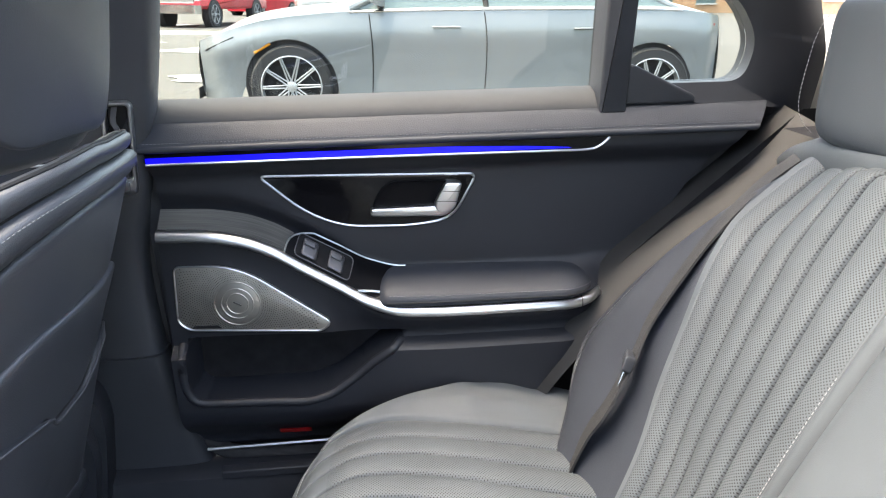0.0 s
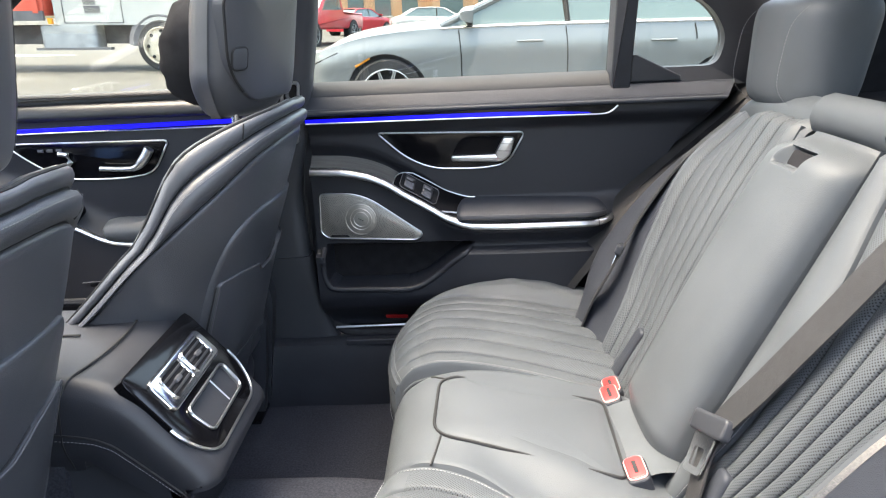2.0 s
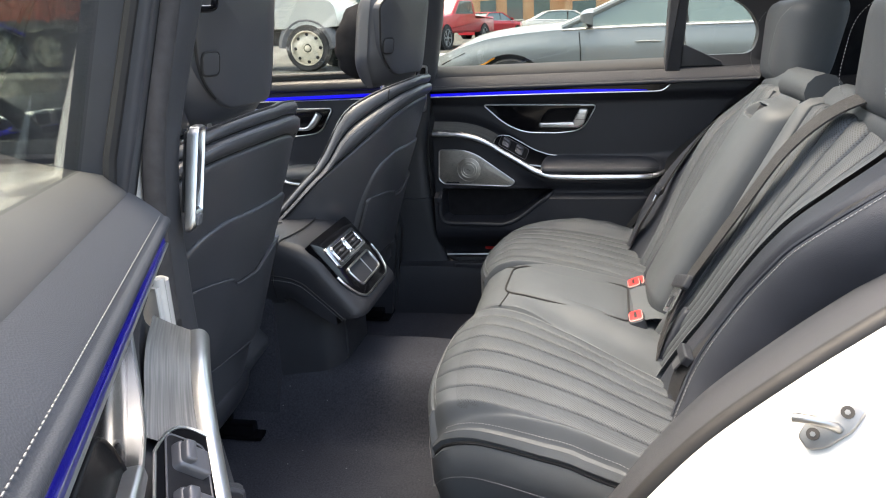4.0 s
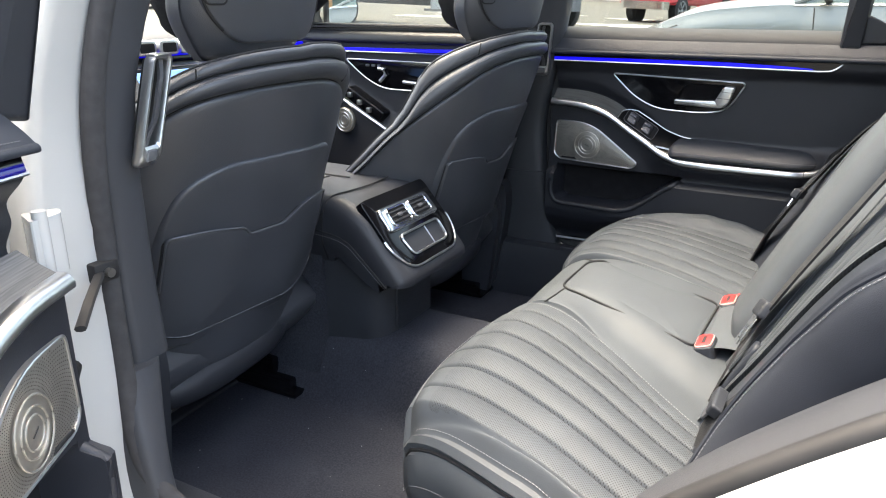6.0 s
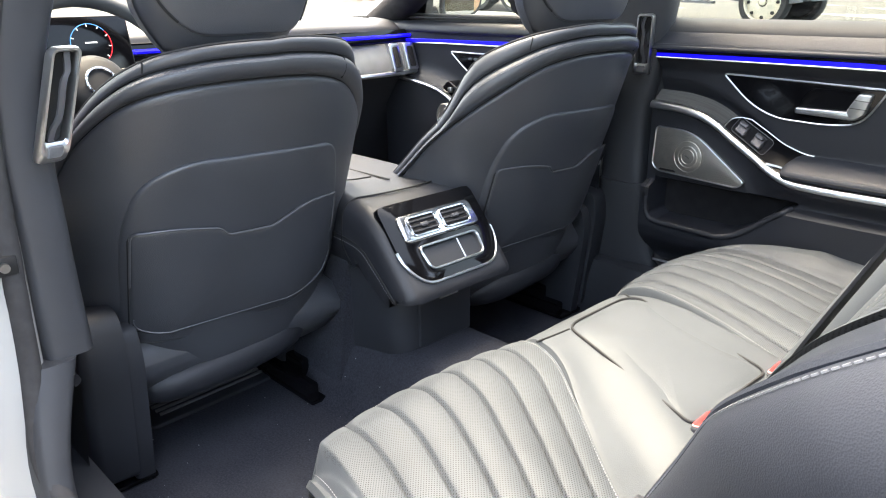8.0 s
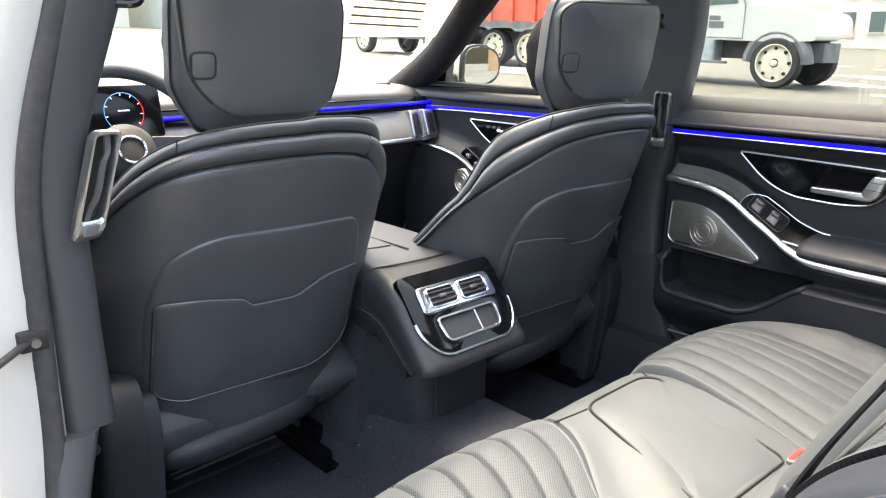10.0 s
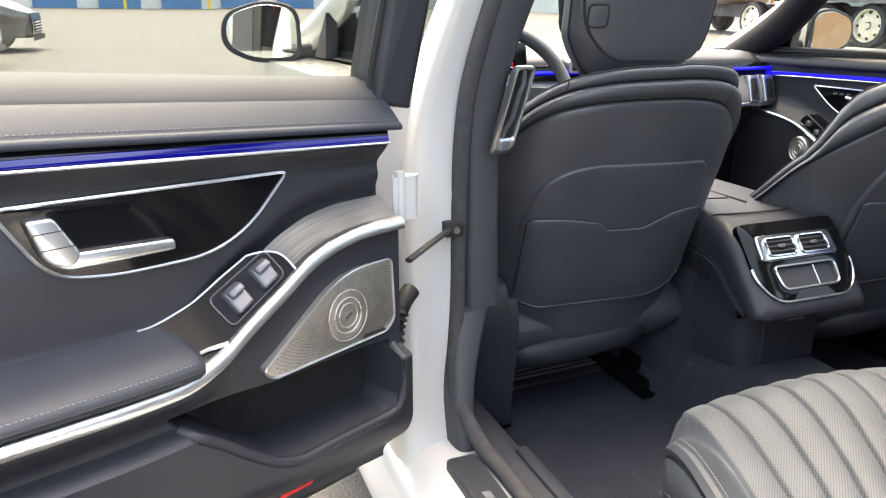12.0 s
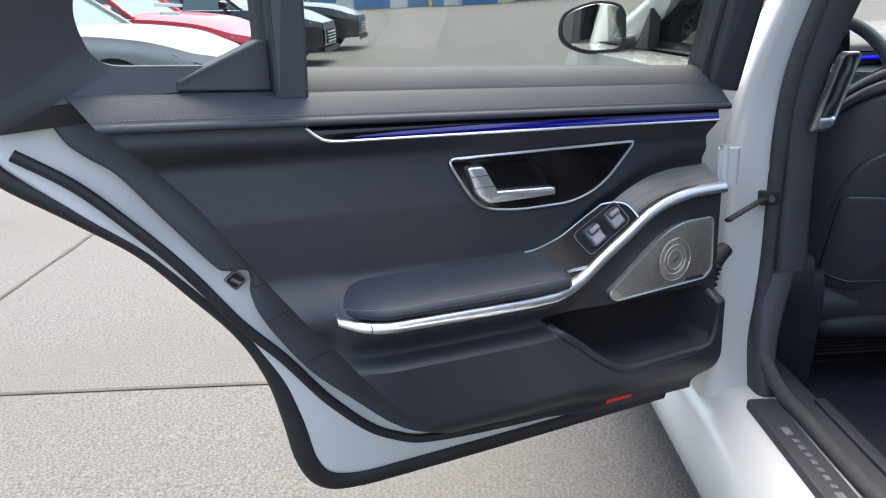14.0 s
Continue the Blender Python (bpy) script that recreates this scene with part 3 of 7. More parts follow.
            holes.faces.new([holes.verts.new(v_) for v_ in q])
    part("grille_holes", holes, FABRIC, grille, "small dark grille holes", kind="stuff")
    ring = lambda r, w, rr: tube([gp(cx + r * math.cos(a), cz + r * math.sin(a), w) for a in [k / 40 * math.tau for k in range(40)]], rr, 6, True)
    disc = [(cx + 0.036 * math.cos(k / 32 * math.tau), cz + 0.036 * math.sin(k / 32 * math.tau)) for k in range(32)]
    part("speaker_cap", pillow(disc, 0.005, 0.003, gp, 0.5, 6), GRILLE, grille, "round metal speaker cap")
    for r in (0.036, 0.025, 0.017):
        part("cap_ring", ring(r, 0.0078, 0.0011), GRILLE, grille)
    part("cap_mark", tube([gp(cx - 0.006, cz + 0.003, 0.0085), gp(cx + 0.006, cz - 0.003, 0.0085)], 0.0008, 6), RUBBER, grille)
    part("grille_badge", slab([(-0.318, 0.637), (-0.270, 0.637), (-0.276, 0.642), (-0.314, 0.642)], 0.0, 0.0055, gp, 0.0005, 1), RUBBER, grille)
    # map pocket
    pd = lambda x, z, w: place(x, z, w + card_depth(x, z))
    # dark sheet in the mouth: the pocket's inner shade put into its colour
    part("pocket_recess", sheet(24, 6, lambda u, v: place(lerp(-0.326, 0.0, u), lerp(pocket_lip(lerp(-0.326, 0.0, u)) - 0.002, 0.622, v), -0.016)), FABRIC, door, "dark open map pocket")
    lip = [(x, pocket_lip(x) - 0.008) for x in [lerp(-0.30, 0.012, i / 30) for i in range(31)]]
    lip = [(-0.337, 0.606), (-0.338, 0.57), (-0.335, 0.535), (-0.322, 0.515)] + lip
    lp = [place(p_.x, p_.y, card_depth(p_.x, p_.y) - 0.004) for p_ in spline([(*q, 0) for q in lip], 2)]
    part("pocket_lip", tube(lp, 0.0075, 10), SMOOTH, door)
    if light is BLUE:
        part("edge_strip", tube([place(lerp(-0.33, 0.03, i / 8), 0.393 + 0.004 * i / 8, 0.004) for i in range(9)], 0.003, 6), CHROME, door)
    rf = rounded([(-0.205, 0.408), (-0.150, 0.406), (-0.150, 0.418), (-0.205, 0.420)], 0.003)
    part("reflector", slab(rf, -0.004, 0.0025, pd, 0.0015), RED, door, "red door reflector")
    return door


rear_door("rear_door", far_place, "closed black leather-trimmed rear door with blue light strip", BLUE)
near_door = rear_door("rear_door", near_place, "open rear door, white shell, black trim, blue light strip", DIMBLUE)

MARK = mat("glass_print", (0.75, 0.77, 0.78), 0.6)
for k in range(6):
    part("glass_print", slab([(0.470 + 0.004 * (k % 2), 1.095 - 0.009 * k), (0.470 + 0.004 * (k % 2), 1.0985 - 0.009 * k), (0.508 - 0.006 * (k % 3), 1.0985 - 0.009 * k), (0.508 - 0.006 * (k % 3), 1.095 - 0.009 * k)], -0.03, -0.0292, near_place, 0.0002, 1), MARK, near_door)
specks = bmesh.new()
rnd = random.Random(11)
for k in range(13):
    bmesh.ops.create_icosphere(specks, subdivisions=1, radius=rnd.uniform(0.0005, 0.0011), matrix=Matrix.Translation((lambda x_, d_: near_place(x_, 0.7075 - 0.035 * x_ - 0.55 * max(0.0, d_ - 0.03), d_))(rnd.gauss(0.25, 0.05), rnd.uniform(0.035, 0.065))))
part("dust_specks", specks, THREAD, near_door, "pale dust on the armrest", kind="stuff")


# ---- front seats ----
def soft(c, e):
    return math.copysign(abs(c) ** e, c)


def front_seat(yc, dx, hy, label):
    seat = thing("front_seat", label, "car seat", "front seats", at=(dx, yc, 0.21))
    S = lambda x, y, z: Vector((x + dx, y + yc, z))
    o = 1 if yc > 0 else -1   # which way the nearer door lies
    back = lambda z: interp(z, [(0.34, -0.610), (0.45, -0.583), (0.69, -0.513), (0.85, -0.453), (0.985, -0.405)])
    half = lambda z: interp(z, [(0.34, 0.185), (0.44, 0.238), (0.60, 0.287), (0.75, 0.294), (0.90, 0.279), (1.0, 0.262)])
    WING = 0.22

    def plan(a, z, inset=0.0):
        """Round the backrest: a = 0 is the middle of its rear face, +-90 degrees the sides, beyond that the wings run forward. Gives the way forward and across."""
        q = min(abs(a), math.pi / 2)
        c, d = math.cos(q), math.sin(q)
        side = math.copysign(1, a)
        fwd = WING * (1 - c) + 0.16 * max(0.0, abs(a) - math.pi / 2) + inset * c
        y = (half(z) + (0.018 if side * o < 0 else 0.0)) * d ** 0.75 - inset * d - 0.03 * max(0.0, abs(a) - math.pi / 2)
        return fwd, side * y

    # the shoulder seam and the top edge fall away along the wings, sooner on the side of the console
    seam_in = [(0, 0.930), (0.024, 0.908), (0.052, 0.872), (0.084, 0.834), (0.115, 0.797), (0.143, 0.763), (0.19, 0.69), (0.33, 0.53)]
    seam_out = [(0, 0.930), (0.022, 0.921), (0.046, 0.908), (0.066, 0.891), (0.085, 0.870), (0.106, 0.843), (0.130, 0.797), (0.19, 0.70), (0.33, 0.53)]
    top_in = [(0, 0.990), (0.034, 0.975), (0.067, 0.953), (0.096, 0.925), (0.108, 0.898), (0.117, 0.850), (0.124, 0.806), (0.15, 0.764), (0.19, 0.702), (0.33, 0.54)]
    top_out = [(0, 0.987), (0.032, 0.970), (0.055, 0.950), (0.08, 0.919), (0.10, 0.886), (0.13, 0.832), (0.19, 0.74), (0.33, 0.56)]

    def skin(a, v, inset=0.0):
        """A place on the backrest's skin: v from 0 at its foot to 1 at the shoulder seam and 2 at the top edge."""
        f0 = plan(a, 0.9)[0]
        inner = a * o < 0
        zs, zt = interp(f0, seam_in if inner else seam_out), interp(f0, top_in if inner else top_out)
        z = lerp(0.36, zs, v) if v <= 1 else lerp(zs, zt, v - 1)
        fwd, y = plan(a, z, inset)
        fwd += 0.030 * max(0.0, v - 1) ** 2 * smooth(0.0, 0.1, f0)
        return S(back(min(z, 0.99)) - fwd, y, z)
    AS = [lerp(-2.9, 2.9, i / 100) for i in range(101)]
    levels = [(k / 30, 0.012 * smooth(0.10, 0.0, k / 30)) for k in range(30)] + [(0.985, 0.0), (0.994, 0.003), (1.0, 0.0105), (1.03, 0.002), (1.10, -0.004), (1.25, -0.008), (1.42, -0.0065), (1.53, -0.001), (1.565, 0.008), (1.60, 0.0125), (1.63, 0.006), (1.70, 0.0035), (1.82, 0.0030), (1.92, 0.0055), (1.98, 0.012), (2.0, 0.022)]
    bm = loft([[skin(a, v, i) for a in AS] for v, i in levels], False)
    lid = [skin(a, 2.0, 0.022) for a in AS]
    mid_ = S(-0.60, 0, 0.70)
    rings(bm, [lid, [p.lerp(mid_, 0.12) + Vector((0, 0, -0.006)) for p in lid], [p.lerp(mid_, 0.5) + Vector((0, 0, -0.014)) for p in lid], [p.lerp(mid_, 0.995) for p in lid]], False, False)
    bmesh.ops.remove_doubles(bm, verts=bm.verts, dist=1e-5)
    rest = part("backrest", bm, HIDE, seat, crisp=80)

    def rear(y, z, w):
        q = min(0.98, abs(y) / (half(z) + (0.018 if y * o < 0 else 0.0)))
        return S(back(z) - WING * (1 - math.sqrt(1 - q ** (2 / 0.75))) + w, y, z)
    # dark seams of the shoulder roll and the piping under the top flap
    run = lambda a0, a1, v, i, n=70: [skin(lerp(a0, a1, k / n), v, i) for k in range(n + 1)]
    part("shoulder_seam", tube(run(-2.3, 2.3, 1.0, 0.0085), 0.0026, 6), RUBBER, rest)
    part("roll_piping", tube(run(-2.2, 2.2, 1.60, 0.0105), 0.0026, 6), RUBBER, rest)
    part("flap_piping", tube(run(-2.2, 2.2, 1.985, 0.0125), 0.0022, 6), RUBBER, rest)
    part("stitching", stitches(run(-1.9, 0.55, 1.46, -0.0062)), THREAD, rest, "grey thread seam", kind="stuff")
    part("stitching", stitches(run(0.55, 1.9, 1.46, -0.0062)), DARKTHREAD, rest, "grey thread seam", kind="stuff")
    for aa, v0, v1 in ((0.42, 1.04, 1.55), (-0.62, 1.66, 1.96)):
        part("cross_seam", tube([skin(aa, lerp(v0, v1, k / 8), -0.0068 * math.sin(math.pi * k / 8) if v0 < 1.5 else 0.0030) for k in range(9)], 0.0013, 6), RUBBER, rest)
    # raised board with the pocket on it
    pan = rounded([(-0.215, 0.475), (-0.212, 0.70), (-0.190, 0.780), (-0.125, 0.811), (0.0, 0.809), (0.160, 0.803), (0.190, 0.70), (0.198, 0.54), (0.12, 0.484), (-0.16, 0.474)], [0.03, 0.06, 0.05, 0.05, 0.05, 0.035, 0.06, 0.06, 0.06, 0.04], 7)
    part("back_board", slab(pan, -0.03, 0.0075, rear, 0.0075, 5, True), HIDE, rest)
    poc = rounded([(-0.200, 0.512), (-0.203, 0.697), (-0.140, 0.700), (-0.070, 0.688), (-0.055, 0.672), (0.032, 0.669), (0.082, 0.692), (0.110, 0.699), (0.176, 0.699), (0.190, 0.535), (0.115, 0.503), (-0.165, 0.497)], [0.035, 0.012, 0.03, 0.008, 0.008, 0.012, 0.02, 0.02, 0.004, 0.06, 0.05, 0.03], 6)
    part("map_pocket", slab(poc, 0.0, 0.0150, rear, 0.005, 4, True), HIDE, rest, "slim map pocket, empty")
    edge = [(-0.203, 0.60)] + [(p.x, p.y) for p in poc if p.y > 0.66] + [(0.180, 0.62)]
    # piping in a paler grey: the edge's highlight put into its colour
    part("lit_pocket_piping", tube([rear(p[0], p[1], 0.0148) for p in edge], 0.0019, 6), STRAP, rest)
    # dark outline: the shadow gap round the pocket, drawn as a tube
    part("pocket_edge_shade", tube([rear(p.x, p.y, 0.0078) for p in poc if p.y < 0.69], 0.0020, 6), RUBBER, rest)
    part("pocket_welt", tube([rear(p.x * 0.985, p.y + 0.002, 0.0146) for p in poc if p.y < 0.64], 0.0016, 6), HIDE, rest)
    flap = [S(back(0.40) - 0.020 - 0.045 * abs(2 * i / 20 - 1.05) ** 3, lerp(-0.190, 0.150, i / 20), lerp(0.372, 0.402, i / 20)) for i in range(21)]
    part("lower_flap", tube(flap, lambda t: 0.032 * (1 - abs(2 * t - 1) ** 12) ** 0.5 + 0.002, 16), SMOOTH, rest)
    part("flap_seam", tube([p + Vector((0.012, 0, 0.0315)) for p in flap[2:-1]], 0.0016, 6), RUBBER, rest)
    for s_ in (-1, 1):
        foot_ = [skin(s_ * lerp(0.62, 1.9, k / 16), lerp(0.02, 0.30, smooth(0.25, 1.0, k / 16)), -0.0012) for k in range(17)]
        part("foot_trim", tube(foot_, 0.0022, 6), STRAP if s_ * o < 0 else PLASTIC, rest)
    # covers at the foot of the backrest
    sec = rounded([(-0.605, 0.23), (-0.588, 0.36), (-0.570, 0.50), (-0.585, 0.562), (-0.66, 0.560), (-0.80, 0.44), (-0.80, 0.23)], [0.02, 0.05, 0.04, 0.035, 0.06, 0.03, 0.02], 6)
    part("side_cover", slab(sec, o * 0.225, o * 0.298, lambda x, z, w: S(x - 0.25 * max(0.0, abs(w) - 0.262), w, z), 0.018, 5), PLASTIC, seat, "black plastic seat side cover")
    part("cover_inner", slab([(p.x - 0.012, p.y - 0.035) for p in sec], o * 0.195, o * 0.228, lambda x, z, w: S(x, w, z), 0.008, 3), PLASTIC, seat)
    # cushion
    rows = []
    for k in range(17):
        x = lerp(-1.12, -0.60, k / 16)
        e = math.sqrt(max(0.03, 1 - (2 * k / 16 - 1) ** 8))
        rows.append([S(x, 0.255 * soft(math.cos(a), 0.45), 0.43 + 0.075 * e * soft(math.sin(a), 0.6)) for a in [i / 36 * math.tau for i in range(36)]])
    part("cushion", loft(rows), HIDE, seat)
    for sy in (-0.235, 0.195):
        rail = bmesh.new()
        for q in (box(-1.05, -0.612, sy - 0.045, sy + 0.045, 0.212, 0.222, 0.003), box(-1.05, -0.628, sy - 0.042, sy - 0.014, 0.218, 0.252, 0.006), box(-1.05, -0.628, sy + 0.014, sy + 0.042, 0.218, 0.252, 0.006), box(-1.05, -0.70, sy - 0.012, sy + 0.012, 0.225, 0.275, 0.006)):
            add(rail, q)
        part("seat_rail", moved(rail, Matrix.Translation((dx, yc, 0))), GLOSS, seat, "glossy black steel seat rail")
        part("rail_leg", moved(box(-0.86, -0.76, sy - 0.02, sy + 0.02, 0.25, 0.38, 0.008), Matrix.Translation((dx, yc, 0))), PLASTIC, seat)
    # headrest
    hx = lambda t: -0.512 + 0.035 * t
    turn = radians(13 if yc > 0 else 3)
    H = lambda x, y, z: S(-0.50 + (x + 0.50) * math.cos(turn) + y * math.sin(turn), y * math.cos(turn) - (x + 0.50) * math.sin(turn) + hy, z)
    rows = []
    for k in range(25):
        t = k / 24
        z = lerp(0.966, 1.20, t)
        e = math.sqrt(max(0.02, 1 - abs(2 * t - 1) ** 5))
        w = 0.140 * (0.80 + 0.20 * smooth(0.0, 0.35, t)) * (0.80 + 0.20 * e)
        rows.append([H(hx(t) + 0.055 * soft(math.cos(a), 0.5) * (0.35 + 0.65 * e) - 0.026 * abs(soft(math.sin(a), 0.55)) ** 3 * (1 if math.cos(a) > 0 else -0.2), w * soft(math.sin(a), 0.55), z) for a in [i / 48 * math.tau for i in range(48)]])
    head = part("headrest", loft(rows), HIDE, seat, "leather headrest with curved seam")
    hback = lambda y, z, w: H(hx((z - 0.985) / 0.215) + 0.055 - 0.026 * abs(y / 0.14) ** 3 + w, y, z)
    face = rounded([(-0.070, 0.992), (-0.124, 1.045), (-0.136, 1.165), (-0.112, 1.184), (0.115, 1.184), (0.134, 1.15), (0.130, 1.05), (0.10, 0.992)], [0.03, 0.05, 0.035, 0.03, 0.03, 0.03, 0.05, 0.03], 6)
    part("rear_panel", slab(face, -0.02, 0.003, hback, 0.004, 3, True), HIDE, head)
    part("panel_seam", tube([hback(p.x, p.y, 0.0005) for p in face if p.y > 1.01], 0.0026, 6), RUBBER, head)
    bo = rounded([(-0.122, 1.050), (-0.122, 1.086), (-0.090, 1.086), (-0.090, 1.050)], 0.009, 4)
    part("release_button", slab(bo, 0.0, 0.0065, hback, 0.003), HIDE, head, "square release button")
    part("button_rim", tube([hback(p.x, p.y, 0.0045) for p in bo], 0.0022, 6, True), RUBBER, head)
    for sy in (-0.065, 0.065):
        part("post", tube([H(-0.497, sy, 0.94), H(-0.497, sy, 1.01)], 0.0075, 10), BRIGHT, head, "bright headrest post")
        part("post_collar", tube([H(-0.497, sy, 0.975), H(-0.497, sy, 0.985)], 0.013, 10), PLASTIC, head)
    pil = rounded([(-0.115, 1.035), (-0.125, 1.13), (-0.09, 1.175), (0.09, 1.175), (0.125, 1.13), (0.115, 1.035), (0.07, 0.985), (-0.07, 0.985)], 0.05, 5)
    crumple = lambda y, z: 0.004 * math.sin(70 * y + 40 * z) + 0.003 * math.sin(130 * z - 60 * y)
    part("neck_pillow", pillow(pil, -0.575, -0.075, lambda y, z, w: H(w + 0.18 * (z - 1.0) + crumple(y, z), y, z), 0.5, 10, -0.04), FABRIC, head, "dark fabric neck pillow")
    return seat


front_seat(-0.280, 0.0, -0.025, "black leather driver seat with rear map pocket")
front_seat(0.450, 0.11, -0.012, "black leather front passenger seat with rear map pocket")


# ---- rear bench ----
def rear_cushion(s, label):
    """A fluted seat cushion; s is -1 on the side of the open door, 1 on the other."""
    Y = lambda y: MID + 0.01 + s * y
    inner = (lambda u: interp(u, [(0, 0.098), (0.11, 0.112), (0.28, 0.140), (0.50, 0.212), (0.71, 0.285), (0.88, 0.335), (1.0, 0.36)])) if s < 0 else (lambda u: interp(u, [(0, 0.188), (0.3, 0.176), (0.7, 0.135), (1.0, 0.108)]))
    outer = (lambda u: interp(u, [(0, 0.512), (0.06, 0.530), (0.27, 0.553), (0.53, 0.590), (0.82, 0.640), (1.0, 0.66)])) if s < 0 else (lambda u: interp(u, [(0, 0.505), (0.35, 0.60), (0.8, 0.655), (1.0, 0.66)]))
    edge = (lambda u: lerp(0.985, 0.90, u)) if s < 0 else (lambda u: lerp(0.90, 0.74, smooth(0.0, 0.75, u)))
    c = thing("rear_seat_cushion", label, "seat cushion", "rear seat cushions", at=(0.1, Y(0.4), 0.21))

    def f(u, v):
        a, b = inner(u), outer(u)
        y = lerp(a, b, v)
        x = lerp(-0.150, 0.31, u) + 0.028 * abs(2 * v - 0.95) ** 2.5 * (1 - u) ** 3
        z = interp(u, [(0, 0.488), (0.02, 0.502), (0.08, 0.522), (0.2, 0.533), (0.5, 0.522), (1.0, 0.473)])
        z += 0.014 * math.sin(math.pi * min(1, v / 0.8)) * smooth(0, 0.2, u)
        fl = v / edge(u) * 7
        if 0.03 < v < edge(u) + 0.03:
            fade = smooth(-0.01, 0.07, u)
            z -= 0.0050 * math.exp(-((fl - round(fl)) / 0.050) ** 2) * fade
            z -= 0.0042 * (2 * abs(abs(fl - math.floor(fl)) - 0.5)) ** 2.2 * fade * smooth(edge(u) + 0.03, edge(u), v)
        z += 0.018 * smooth(edge(u), edge(u) + 0.10, v) * smooth(0.1, 0.6, u)
        z += 0.0016 * math.sin(34 * u + 9 * v) * smooth(edge(u) + 0.02, edge(u) + 0.08, v) * smooth(0.3, 0.6, u)
        z -= 0.030 * smooth(0.025, 0.0, v) + 0.045 * smooth(0.95, 1.0, v)
        return Vector((x, Y(y), z))
    L = 0.46
    part("fluted_top", sheet(64, 290, f, lambda u, v: (u * L, lerp(inner(u), outer(u), v)) if 0.11 < u and 0.04 < v < edge(u) - 0.01 else (0, 0)), PERF, c, "fluted perforated leather")
    # lower roll and skirt
    rim = [f(0.0, v / 40) for v in range(41)] + [f(u / 20, 1.0) for u in range(1, 21)]
    mid0 = Vector((0.16, Y(0.40), 0))

    def ring(dz, k):
        out = []
        for p in rim:
            d = Vector((p.x - mid0.x, p.y - mid0.y, 0)).normalized()
            out.append(Vector((p.x, p.y, 0)) + d * k + Vector((0, 0, p.z + dz)))
        return out
    sk = [ring(0.004, -0.01), ring(0.0, 0.004), ring(-0.012, 0.010), ring(-0.022, 0.004)]
    part("front_roll", loft(sk, False), LEATHER, c)
    base = [ring(-0.022, 0.002), ring(-0.032, 0.010), ring(-0.075, 0.010), ring(-0.12, -0.002), ring(-0.20, -0.025), ring(-0.30, -0.05)]
    part("cushion_base", loft(base, False), LEATHER, c, "smooth leather seat base")
    part("seat_piping", tube(ring(-0.023, 0.004), 0.0032, 6), RUBBER, c)
    part("stitching", stitches([p + Vector((0, 0, 0.0125)) for p in ring(-0.002, -0.004)]), THREAD, c, "grey thread seam", kind="stuff")
    part("base_stitching", stitches(ring(-0.085, 0.0108)), THREAD, c, "grey thread seam", kind="stuff")
    part("inner_wall", sheet(30, 5, lambda u, v: f(u, 0.0) + Vector((0, s * 0.004 * math.sin(v * 3), -0.07 * v))), LEATHER, c)
    part("inner_stitching", stitches([f(0.06 + 0.9 * i / 60, 0.035) + Vector((0, 0, 0.0010)) for i in range(61)]), THREAD, c, "grey thread seam", kind="stuff")
    part("inner_piping", tube([f(0.02 + 0.96 * i / 40, 0.0) + Vector((0, 0, 0.006)) for i in range(41)], 0.0034, 8), LEATHER, c)
    return c


rear_cushion(-1, "fluted black leather rear seat cushion by the open door")
rear_cushion(1, "fluted black leather rear seat cushion by the closed door")

mid = thing("middle_seat_cushion", "smooth black leather middle seat cushion", "seat cushion", at=(0.1, MID, 0.35))


def mid_z(x, y):
    """Height of the middle seat: a crown that falls to the front, the back and the cushion by the open door."""
    z = interp(x, [(-0.138, 0.440), (-0.128, 0.478), (-0.105, 0.515), (-0.06, 0.540), (0.0, 0.549), (0.1, 0.537), (0.2, 0.515), (0.28, 0.492)])
    edge = interp(x, [(-0.138, -0.05), (0.0, -0.075), (0.1, -0.14), (0.2, -0.20), (0.28, -0.24)])
    v = (y - edge) / 0.10
    return z - 0.020 * smooth(1.0, 0.1, v) * smooth(-0.08, 0.1, x) - 0.030 * smooth(0.18, 0.24, y) + 0.0015 * noise.noise(Vector((x * 18, y * 14, 1.7)))


def fm(u, v):
    x = lerp(-0.138, 0.28, u)
    a = interp(x, [(-0.138, -0.045), (0.0, -0.105), (0.1, -0.185), (0.2, -0.265), (0.28, -0.305)])
    b = interp(x, [(-0.138, 0.262), (0.05, 0.245), (0.2, 0.19), (0.28, 0.165)])
    y = lerp(a, b, v)
    return Vector((x, y, mid_z(x, y) - 0.02 * smooth(0.04, 0.0, v)))


part("seat_top", sheet(60, 60, fm), LEATHER, mid)
part("front_skirt", sheet(8, 30, lambda u, v: Vector((-0.138 - 0.010 * math.sin(u * 2.2) + 0.03 * u, lerp(-0.05, 0.265, v), lerp(0.440, 0.25, u) - 0.03 * smooth(0.85, 1, abs(2 * v - 1)) * (1 - u)))), LEATHER, mid)
cp = rounded([(-0.058, -0.012), (-0.050, 0.168), (0.215, 0.128), (0.208, -0.086)], [0.055, 0.03, 0.015, 0.02], 8)
part("centre_pad", pillow(cp, 0.0, 0.005, lambda x, y, w: Vector((x, y, mid_z(x, y) + w - 0.0015)), 0.25, 12, 0.004), LEATHER, mid, "smooth leather pad")
part("pad_seam", tube([Vector((p.x, p.y, mid_z(p.x, p.y) + 0.0014)) for p in cp], 0.0024, 6, True), RUBBER, mid)
part("cross_seam", tube([Vector((-0.045 - 0.012 * t, lerp(-0.008, -0.075, t), mid_z(-0.045 - 0.012 * t, lerp(-0.008, -0.075, t)) + 0.0006)) for t in [i / 8 for i in range(9)]], 0.0018, 6), RUBBER, mid)
